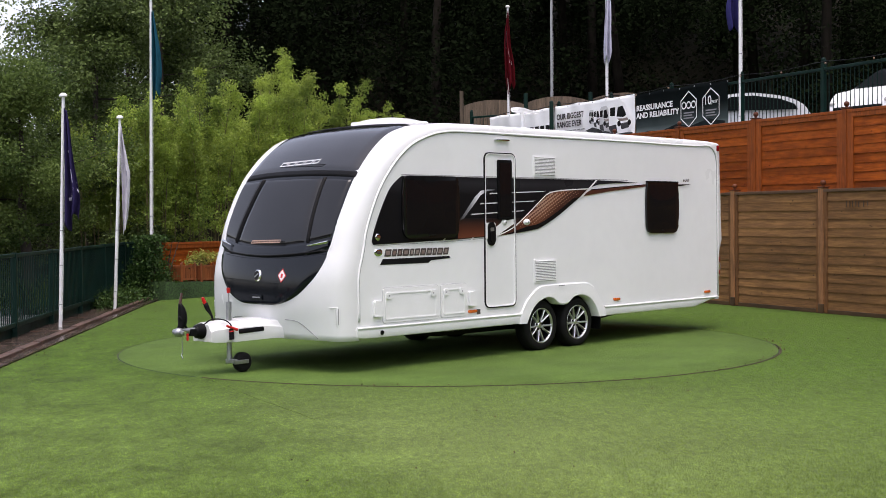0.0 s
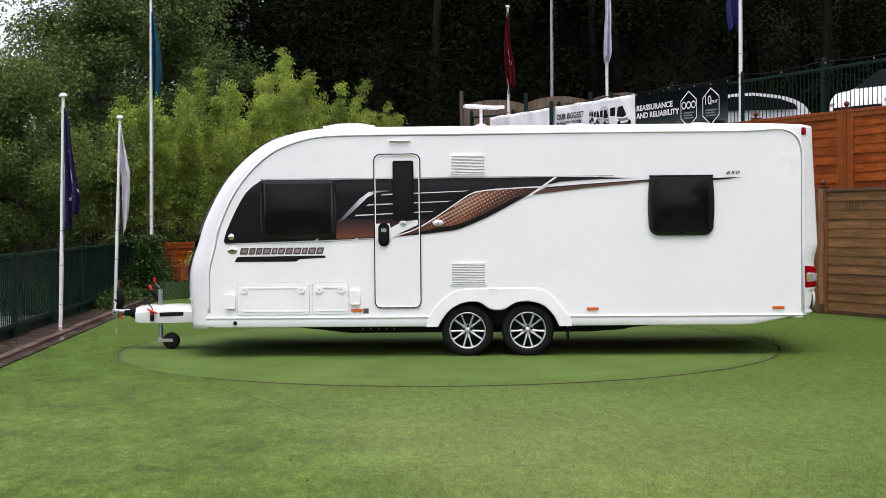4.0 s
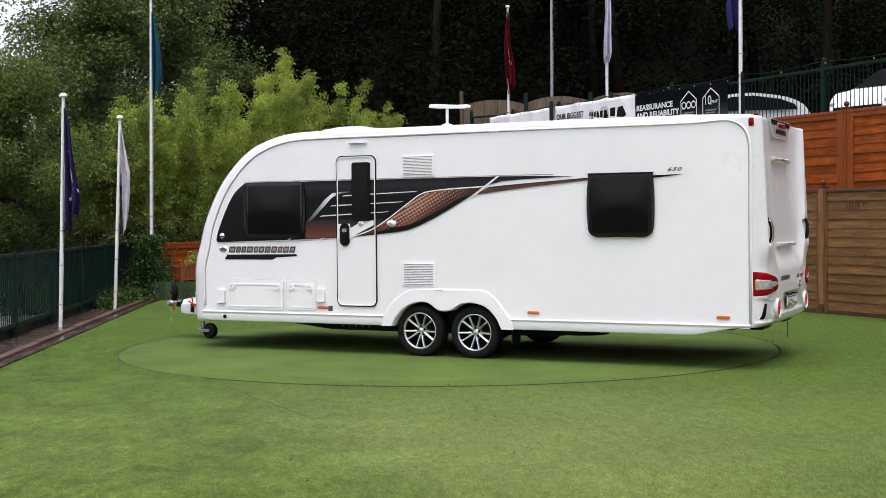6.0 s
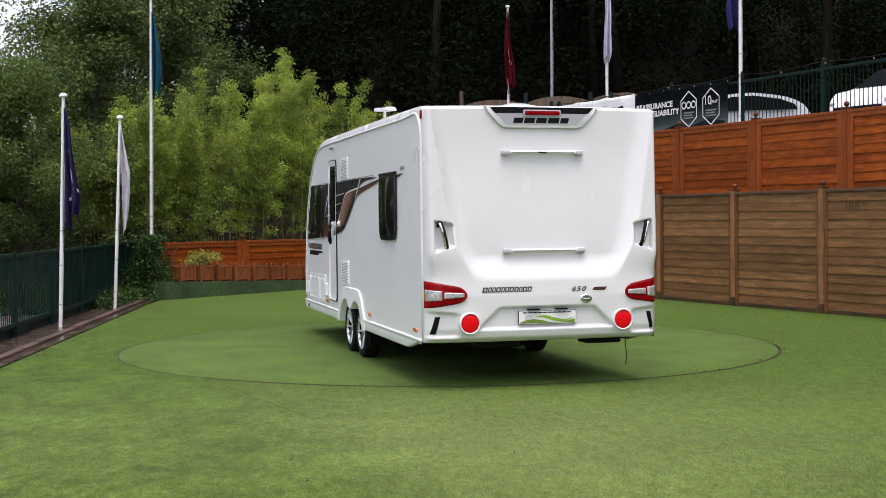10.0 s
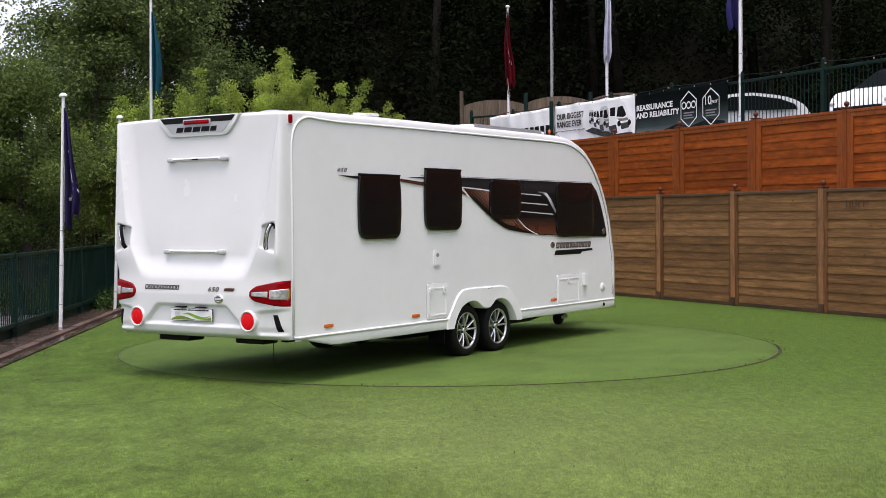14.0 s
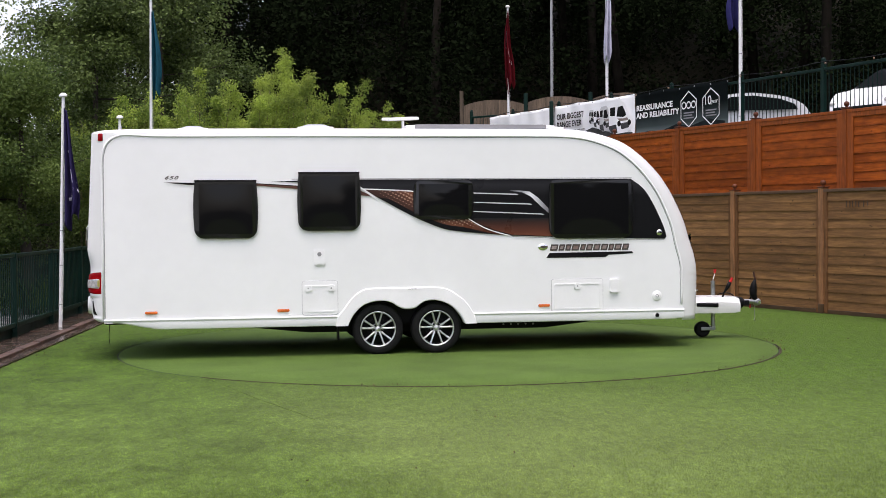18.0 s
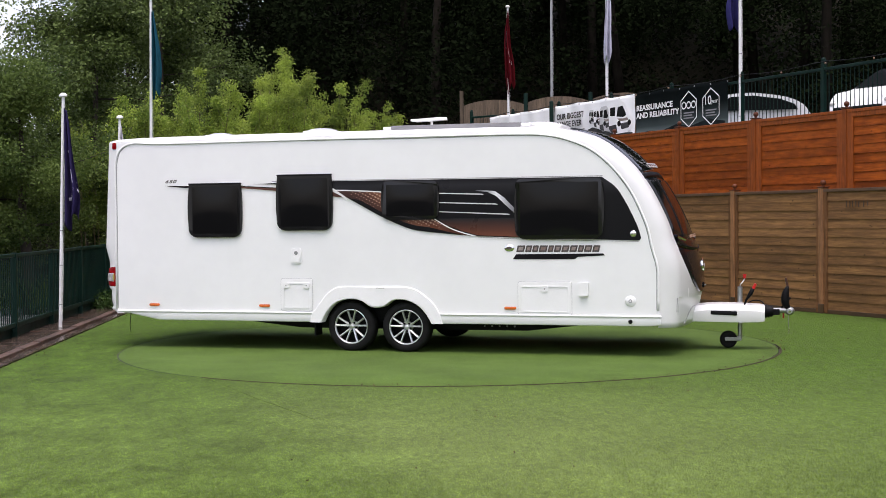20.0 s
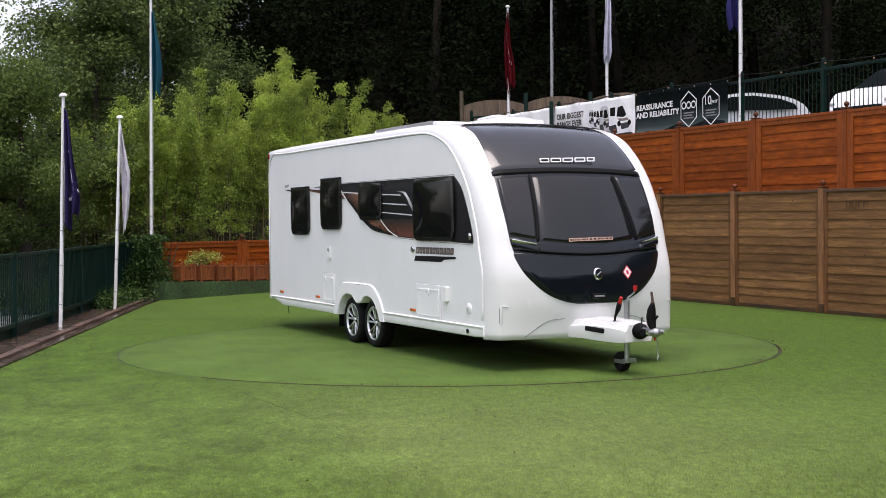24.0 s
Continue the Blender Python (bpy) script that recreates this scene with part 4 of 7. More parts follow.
for x, txt in ((1.80, None), (2.48, "10")):
    bm = bmesh.new()
    for k in range(6):
        a0, a1 = radians(90 + 60 * k), radians(150 + 60 * k)
        for r0, r1 in ((.33, .355),):
            slab([(r0 * math.cos(a0) * .82, r0 * math.sin(a0)), (r1 * math.cos(a0) * .82, r1 * math.sin(a0)), (r1 * math.cos(a1) * .82, r1 * math.sin(a1)), (r0 * math.cos(a1) * .82, r0 * math.sin(a1))], .002, bput(x, 3.62), bm)
    hx = part("hexagon_mark", bm, M_WHITE, b3)
    if txt:
        lettering("words", "10", bput(x - .22, 3.66), .24, M_WHITE, hx, .001)
        lettering("words", "year", bput(x + .01, 3.68), .11, M_WHITE, hx, .001)
    else:
        bm = bmesh.new()
        for j in range(3):
            lathe([(.05, .002), (.075, .002)], 18, bput(x - .15 + .15 * j, 3.70), bm)
        part("mark_rings", bm, M_WHITE, hx)
    bm = bmesh.new()
    for j in range(3):
        slab([(-.16, 0), (.16 - .05 * (j % 2), 0), (.16 - .05 * (j % 2), .025), (-.16, .025)], .0015, bput(x, 3.54 - .05 * j), bm)
    part("small_print", bm, M_SEAM, hx)
bm = slab([(0, 0), (.5, .05), (.9, .02), (1.4, .12), (1.9, .06), (2.4, .16), (2.9, .08), (2.9, -.03), (0, -.03)], .001, bput(0, 3.24))
part("printed_hills", bm, M_DARKPRINT, b3)

stake = empty("green_post", Matrix.Translation(fence_pt(-3.83, .86, 3.0)), "dark green steel post with a frayed rope between the banners", "post")
part("shaft", box((-.045, -.045, 0), (.045, .045, 1.16), .006), M_IRON, stake)
part("shaft_cap", ball((0, 0, 1.17), .05, None, 12), M_IRON, stake, smooth=60)
part("rope", tube([tuple(p) for p in spline([(-.32, -.12, .12), (-.16, -.09, .42), (-.03, -.07, .52), (.06, -.07, .45), (.5, .02, .85), (.95, .12, 1.10)], 18)], .011, 6), M_DECAL, stake)
part("rope_knot", ball((-.06, -.08, .50), .05, None, 10, (.7, .7, 1.2)), M_ORANGE, stake, "frayed orange rope end")

# ---- far grey wavy-topped fence on the terrace ----
far_fence = empty("grey_panel_fence", Matrix(), "old grey-brown boarded fence with arched panel tops", "fence")
fa, fb = Vector((.42, 19.0)), Vector((7.2, 18.2))
fu = (fb - fa).normalized()
fturn = math.degrees(math.atan2(fu.y, fu.x))
for i in range(4):
    for j in range(14):
        s = i * 1.72 + .06 + j * .118
        p = fa + fu * s
        m = Matrix.Translation((p.x, p.y, 0)) @ pose(0, 0, 0, 0, 0, fturn) @ Matrix(((1, 0, 0, 0), (0, 0, -1, 0), (0, 1, 0, 0), (0, 0, 0, 1)))
        ta, tb = (4.58 + .15 * math.sin(math.pi * q / 14) ** .8 + .06 * i for q in (j, j + 1))
        part("board", slab([(0, 3.0), (.114, 3.0), (.114, tb), (0, ta)], .016 + .005 * (j % 2), m), M_GREYWOOD, far_fence)
    p = fa + fu * (i * 1.72)
    part("post", box((p.x - .05, p.y - .05, 3.0), (p.x + .05, p.y + .05, 4.98 - .1 * (i > 0)), .006), M_GREYWOOD if i == 0 else M_IRON, far_fence)
railing("short_railing", (.62, 17.6, 0), (1.3, 17.0, 0), 3.0, 4.25, "short dark steel railing", (.05,), .11)

# ---- back corner: turf-covered wall, planters, orange fence ----
wall_pts = [tuple(back_pt(s, o).xy) for s, o in ((-.1, 0), (9.3, 0), (9.3, .55), (-.1, .55))]
TOP = lambda s: .352 - .036 * s
_wb = slab(wall_pts, .42, Matrix.Translation((0, 0, -.42)))
for _v in _wb.verts:
    _v.co.z += TOP((Vector(_v.co.xy) - BACK_A).dot(BACK_U))
tagged(part("turf_wall", _wb, M_TURFWALL), "low raised bed faced in dark artificial turf", "wall", "", "structure")
back_fence = empty("back_fence", Matrix(), "low orange-stained lap-board fence behind the planters", "fence")
BTURN = math.degrees(math.atan2(.821, .571))
for i, (sa, sb) in enumerate(((.05, 2.70), (2.70, 5.45), (5.45, 8.1), (8.1, 9.6))):
    fence_bay(back_fence, back_pt(sa, .62), back_pt(sb, .62), .15, 1.12, 6, M_STAIN, M_STAINPOST, None, BTURN)
    if i:
        ball_post(back_fence, back_pt(sa, .62), .0, 1.13, M_STAINPOST, BTURN)


def planter():
    ob = empty("planter_box", Matrix(), "square wooden slatted planter box", "planter", "planters along the wall")
    w, h = .185, .34
    part("liner", box((-w + .02, -w + .02, .02), (w - .02, w - .02, h - .05), 0), M_BLACK, ob)
    for sx in (-1, 1):
        for sy in (-1, 1):
            part("corner_post", box((sx * w - .022, sy * w - .022, 0), (sx * w + .022, sy * w + .022, h + .01), .004), M_PLANTER, ob)
            part("knob", ball((sx * w, sy * w, h + .022), .02, None, 8), M_PLANTER, ob)
    for k in range(4):
        m = pose(0, 0, 0, 0, 0, 90 * k)
        part("rail", box((-w, -w - .012, h - .06), (w, -w + .012, h - .01), .003, m=m), M_PLANTER, ob)
        part("rail", box((-w, -w - .012, .03), (w, -w + .012, .07), .003, m=m), M_PLANTER, ob)
        for j in range(5):
            x = -w + .045 + j * .068
            part("slat", box((x, -w - .006, .06), (x + .06, -w + .008, h - .05), .002, m=m), M_PLANTER, ob)
    part("soil", box((-w + .02, -w + .02, h - .06), (w - .02, w - .02, h - .045), 0), M_EARTH, ob)
    return ob


plan = planter()
plan.matrix_basis = Matrix.Translation(back_pt(.62, .30, TOP(.62))) @ pose(0, 0, 0, 0, 0, BTURN)
rngp = random.Random(8)
for i, s in enumerate((1.12, 1.62, 2.15, 2.78, 3.30, 3.82, 4.40, 4.92, 5.4)):
    copy_thing(plan, Matrix.Translation(back_pt(s, .30 + rngp.uniform(-.03, .03), TOP(s))) @ pose(0, 0, 0, 0, 0, BTURN + rngp.uniform(-6, 6)))

# ---- the caravan on the turntable: X forward, Y to its left, z up ----
caravan = empty("caravan", Matrix(), "white twin-axle touring caravan with dark bronze side graphics on a turntable", "caravan")
HW = 1.115
# the roof and front along the middle: X, z, drop at the sides, width and depth of the rounded edge
SPINE = spline([(-3.97, 2.566, .015, .03, .03), (-3.75, 2.583, .02, .04, .055), (-3.3, 2.600, .030, .05, .083), (-2.0, 2.606, .031, .05, .085), (0.0, 2.606, .031, .05, .085), (1.0, 2.605, .032, .06, .085),
                (1.42, 2.595, .036, .07, .09), (1.72, 2.556, .056, .09, .10), (2.0, 2.475, .075, .11, .118), (2.23, 2.325, .082, .12, .13),
                (2.42, 2.15, .088, .13, .145), (2.55, 1.99, .092, .13, .152), (2.67, 1.80, .10, .13, .16), (2.805, 1.535, .115, .13, .17),
                (2.90, 1.31, .15, .13, .18), (2.97, 1.15, .17, .13, .18), (3.02, .98, .19, .13, .18), (3.035, .82, .20, .13, .18),
                (3.03, .66, .196, .13, .18), (2.985, .48, .152, .13, .18), (2.955, .325, .122, .13, .18)], 262)
_t = np.gradient(SPINE[:, :2], axis=0)
NORM = np.stack([-_t[:, 1], _t[:, 0]], 1)
NORM /= np.linalg.norm(NORM, axis=1)[:, None]
NORM[SPINE[:, 1] < .9] = (1.0, 0.0)
FRONT0 = int(np.argmax(SPINE[:, 0] > 1.3))


def skin_at(k, y, lift=0.0):
    """The point of the roof-and-front shell at row k (may lie between rows) and width y."""
    k = min(max(k, 0), len(SPINE) - 1)
    i = min(int(k), len(SPINE) - 2)
    f = k - i
    x, z, bow, rl, rd = SPINE[i] * (1 - f) + SPINE[i + 1] * f
    n = NORM[i] * (1 - f) + NORM[i + 1] * f
    e = abs(y) / HW
    d = bow * e ** 2.2
    q = (abs(y) - (HW - rl)) / rl
    if q > 0:
        d += rd * (1 - math.sqrt(max(0.0, 1 - min(q, 1.0) ** 2)))
    d -= lift
    return Vector((x - n[0] * d, y, z - n[1] * d))


def row_at_z(z):
    """The row of the shell's front at the height z."""
    zs = SPINE[FRONT0:, 1]
    return FRONT0 + float(np.interp(-z, -zs, np.arange(len(zs))))




def front_panel(name, z0, z1, left, right, material, lift, label="", edge=0.012, rows=26, cols=26, parent=None, k0=None, k1=None, sag0=0.0, sag1=0.0):
    """A panel that follows the front shell from z0 up to z1, between the widths left(z) and right(z), its rim turned inwards;
    sag0 and sag1: how far its lower and upper edge hang in the middle."""
    ka, kb = (row_at_z(z0) if k0 is None else k0), (row_at_z(z1) if k1 is None else k1)
    out = []
    for i in range(rows + 1):
        v = i / rows
        k = ka + (kb - ka) * v
        z = skin_at(k, 0).z
        l, r = left(z), right(z)
        line = []
        for j in range(cols + 1):
            u = j / cols
            y = l + (r - l) * u
            hang = (sag0 * (1 - v) + sag1 * v) * max(0.0, 1 - (y / .9) ** 2)
            kk = row_at_z(z - hang) if hang else k
            rim = min(1.0, min(i, rows - i, j, cols - j) / 1.0)
            line.append(skin_at(kk, y, lift * (1.0 if rim else 0.0) - (0.004 if not rim else 0)))
        out.append(line)
    return part(name, grid_mesh(out), material, parent or caravan, label, smooth=50)


def build_shell():
    ys = []
    for i in range(41):
        a = -1 + 2 * i / 40
        ys.append(HW * math.copysign(1 - (1 - abs(a)) ** 1.9, a))
    rows = [[skin_at(k, y) for y in ys] for k in list(range(0, FRONT0, 6)) + list(range(FRONT0, len(SPINE), 2)) + [len(SPINE) - 1]]
    part("roof_and_front_shell", grid_mesh(rows), M_GRP, caravan, "glossy white moulded roof and front", smooth=60)


build_shell()


def side_edge(sign, inset=0.0):
    """The edge where the shell meets the side wall, from the rear to the front foot: X, z."""
    out = []
    for k in range(0, len(SPINE), 3):
        p = skin_at(k, sign * HW, -inset)
        if p.z > 0.46:
            out.append((p.x, p.z))
    return out


def side_matrix(sign, y):
    """Takes (x, y, z) of a flat piece to the wall of that side: x as read from outside, y up, z outwards."""
    if sign > 0:
        return Matrix(((-1, 0, 0, 0), (0, 0, 1, y), (0, 1, 0, 0), (0, 0, 0, 1)))
    return Matrix(((1, 0, 0, 0), (0, 0, -1, -y), (0, 1, 0, 0), (0, 0, 0, 1)))


def on_side(sign, pts):
    return [(-x if sign > 0 else x, z) for x, z in pts]


def side_piece(name, sign, pts, depth, material, y=HW, label="", bevel=0.0, parent=None, smooth=0):
    return part(name, slab(on_side(sign, pts), depth, side_matrix(sign, y), bevel=bevel), material, parent or caravan, label, smooth)


ARCH_OUT = spline([(0.20, .335), (0.175, .43), (0.09, .57), (-.03, .675), (-.13, .735), (-.26, .760), (-.62, .766), (-1.02, .760), (-1.13, .735), (-1.23, .66), (-1.33, .53), (-1.41, .43), (-1.43, .335)], 40)
ARCH_IN = spline([(0.065, .335), (-.005, .45), (-.10, .545), (-.22, .60), (-.33, .613), (-.42, .595), (-.53, .523), (-.67, .523), (-.78, .59), (-.88, .613), (-1.0, .605), (-1.12, .56), (-1.22, .46), (-1.285, .335)], 40)

for sign in (1, -1):
    edge = side_edge(sign)
    outline = edge + [(2.70, .43), (0.10, .43), (0.02, .60), (-.2, .70), (-1.05, .70), (-1.25, .60), (-1.33, .43), (-3.97, .43)]
    side_piece("side_wall", sign, outline, 0.006, M_SKIN, y=HW - 0.006, label="smooth white side wall panel")
    # awning rail along the edge, with a grey seam on its inner side
    edge = [(-3.985, .47), (-3.985, 1.2), (-3.985, 2.0)] + [tuple(q) for q in spline([(-3.985, 2.16), (-3.977, 2.28), (-3.94, 2.392), (-3.87, 2.462), (-3.78, 2.498)], 14)] + [q for q in edge if q[0] > -3.7]
    path = [(x, sign * (HW + 0.004), z) for x, z in edge]
    part("awning_rail", tube(path, 0.011, 8), M_TRIM, caravan, smooth=60)
    mid = np.array(edge)
    c = np.array((0.0, 1.5))
    seam = [(x, sign * (HW + 0.0012), z) for x, z in mid + (c - mid) / np.linalg.norm(c - mid, axis=1)[:, None] * 0.018]
    part("rail_seam", tube(seam, 0.0035, 6), M_SEAM, caravan)
    # skirt in two lengths, and the wheel arch between them
    for x0, x1, tail in ((0.17, 2.68, 0), (-3.98, -1.40, 1)):
        sec = []
        for x in np.linspace(x0, x1, 24):
            foot = .337 + (max(0, (-3.40 - x)) * 0.19 if tail else 0) + max(0, x - 2.55) * 0.1
            sec.append([Vector((x, sign * (HW + d), z)) for d, z in ((-.03, foot), (.006, foot + .002), (.012, foot + .012), (.014, .415), (.013, .436), (.022, .440), (.022, .452), (.002, .457), (-.03, .457))])
        bm = grid_mesh(sec)
        for end in (sec[0], sec[-1]):
            bm.faces.new([bm.verts.new(p) for p in end])
        part("skirt", bm, M_TRIM, caravan, "white moulded skirt rail", smooth=22)
    strip = []
    for (ox, oz), (ix, iz) in zip(ARCH_OUT, ARCH_IN):
        o, i = Vector((ox, 0, oz)), Vector((ix, 0, iz))
        row = []
        for f, d in ((0, -.002), (.015, .012), (.06, .020), (.07, .020), (.5, .022), (.93, .023), (.94, .023), (1.0, .014), (1.0, -.12)):
            p = o.lerp(i, f)
            row.append(Vector((p.x, sign * (HW + d), p.z)))
        strip.append(row)
    part("wheel_arch", grid_mesh(strip), M_TRIM, caravan, "white moulded twin wheel arch", smooth=24)
    part("arch_clip", box((-.60, sign * (HW + .03), .742), (-.50, sign * (HW + .036), .750), .002), M_SEAM, caravan)
    part("skirt_socket", lathe([(.001, .006), (.014, .007), (.017, .009), (.022, .008), (.024, 0)], 16, Matrix.Translation((2.35, sign * (HW + .018), .388)) @ pose(0, 0, 0, -90 * sign)), M_BLACK, caravan)


def rear_x(y, z):
    """How far back the rear moulding reaches at (y, z)."""
    a = abs(y)
    x = float(np.interp(z, (.43, .47, .55, .84, .96, 1.43, 2.26, 2.5, 2.58, 2.63), (4.09, 4.15, 4.175, 4.18, 4.17, 4.146, 4.105, 4.095, 4.09, 4.08)))
    w = float(np.interp(z, (1.0, 1.12, 1.3, 1.6, 2.2, 2.6), (.60, .66, .75, .835, .93, .99)))

    def step(v):
        v = min(max(v, 0.0), 1.0)
        return v * v * (3 - 2 * v)
    rise = lambda v: 1 - (1 - min(max(v, 0.0), 1.0)) ** 2.2
    inner = rise((w + .09 - a) / .19) * step((z - .965) / .25)
    x = x * (1 - inner) + (4.092 - .062 * step((z - 1.1) / 1.2)) * inner
    # hollow for the number plate, and the shoulder over the lamps
    x -= .035 * step((.47 + 1.04 * (.735 - z) - a) / .04) * step((z - .535) / .03) * step((.745 - z) / .02)
    x -= .03 * step((a - .80) / .06) * step((z - .47) / .03) * step((.70 + .1 * (a - .8) - z) / .03)
    x -= .055 * step((a - .858) / .025) * step((1.045 - a) / .02) * step((z - 1.235 - (1.045 - a) * .32) / .018) * step((1.53 - (1.045 - a) * .2 - z) / .018)
    low = step((1.25 - z) / .25)
    x -= .055 * (a / HW) ** 4 * low
    e = .055 + .05 * low
    q = (a - (HW - e)) / e
    if q > 0:
        x -= (x - 3.965) * (1 - math.sqrt(max(0.0, 1 - min(q, 1) ** 2)))
    return x


def rear_pt(y, z, lift=0.0):
    return Vector((-rear_x(y, z) - lift, y, z))


def build_rear():
    ys = [HW * math.copysign(1 - (1 - abs(a)) ** 1.45, a) for a in np.linspace(-1, 1, 181)]
    rows = []
    for v in np.concatenate([np.linspace(0, .975, 170, endpoint=False), np.linspace(.975, 1, 14)]):
        line = []
        for y in ys:
            top = skin_at(0, y).z
            z = .43 + (top - .43) * v
            x = rear_x(y, z)
            if v > .983:
                x = x + (3.965 - x) * ((v - .983) / .017) ** 2.2
            line.append(Vector((-x, y, z)))
        rows.append(line)
    rows.insert(0, [Vector((-3.9, p.y, .43)) for p in rows[0]])
    part("rear_moulding", grid_mesh(rows), M_GRP, caravan, "glossy white sculpted rear panel", smooth=50)


build_rear()


def rear_panel(name, corners, material, lift, label="", n=14, parent=None, bias=1.0):
    """A panel on the rear moulding between four corners (y, z) in turn, standing proud by lift."""
    a, b, c, d = [Vector(p) for p in corners]
    rows = []
    for i in range(n + 1):
        row = []
        for j in range(n + 1):
            u, v = (j / n) ** bias, i / n
            p = a.lerp(b, u).lerp(d.lerp(c, u), v)
            rim = min(i, n - i, j, n - j) == 0
            row.append(rear_pt(p.x, p.y, -.004 if rim else lift))
        rows.append(row)
    return part(name, grid_mesh(rows), material, parent or caravan, label, smooth=50)


def wordmark(name, m, count, length, height, material, parent=None, slant=0.3, label="", tall=(0,), fill=None):
    """A maker's mark reduced to a row of slanted plain hollow blocks."""
    rng = random.Random(count * 7)
    ws = [rng.uniform(.7, 1.2) for _ in range(count)]
    s = length / sum(ws)
    x, first = 0.0, None
    for i, w in enumerate(ws):
        bm = bmesh.new()
        h = height * (1.0 if i in tall else .74)
        a, b = x + .05 * s, x + w * s * .93
        # one plain slanted frame with clipped corners, standing in for the mark
        t = min(.24 * h, .27 * (b - a))
        c = .3 * t

        def rim(d):
            k = max(.002, c - .6 * d)
            return [(p + slant * q, q) for p, q in ((a + d, d + k), (a + d + k, d), (b - d - k, d), (b - d, d + k), (b - d, h - d - k), (b - d - k, h - d), (a + d + k, h - d), (a + d, h - d - k))]
        out_, in_ = rim(0.0), rim(t)
        for e in range(8):
            f = (e + 1) % 8
            slab([out_[e], out_[f], in_[f], in_[e]], .0015, m, bm)
        x += w * s
        first = part(name + "_block", bm, material, parent or caravan, label)
        if fill:
            part(name + "_fill", slab(in_, .0008, m), fill, first)
    return first


# ---- side graphics ----
M_BAND = graded("charcoal_band", (0, 0, 1), ((1.28, (.007, .007, .008)), (1.80, (.008, .008, .009)), (1.93, (.022, .022, .025)), (2.0, (.010, .010, .012))), .3, .1)
M_FADE = graded("bronze_fade_film", (0, 0, 1), ((1.32, (.145, .045, .024)), (1.42, (.075, .024, .014)), (1.54, (.008, .008, .009))))
M_SWOOSH = graded("bronze_swoosh_film", (.62, 0, .78), ((.80, (.030, .012, .009)), (.98, (.060, .020, .012)), (1.10, (.16, .056, .028)), (1.18, (.11, .034, .017)), (1.35, (.05, .016, .010))))
M_ARCH = graded("silver_arch_film", (1, 0, 0), ((.60, (.06, .06, .065)), (.74, (.30, .31, .33)), (.84, (.74, .75, .78)), (1.0, (.25, .25, .27)), (1.18, (.03, .03, .033))))


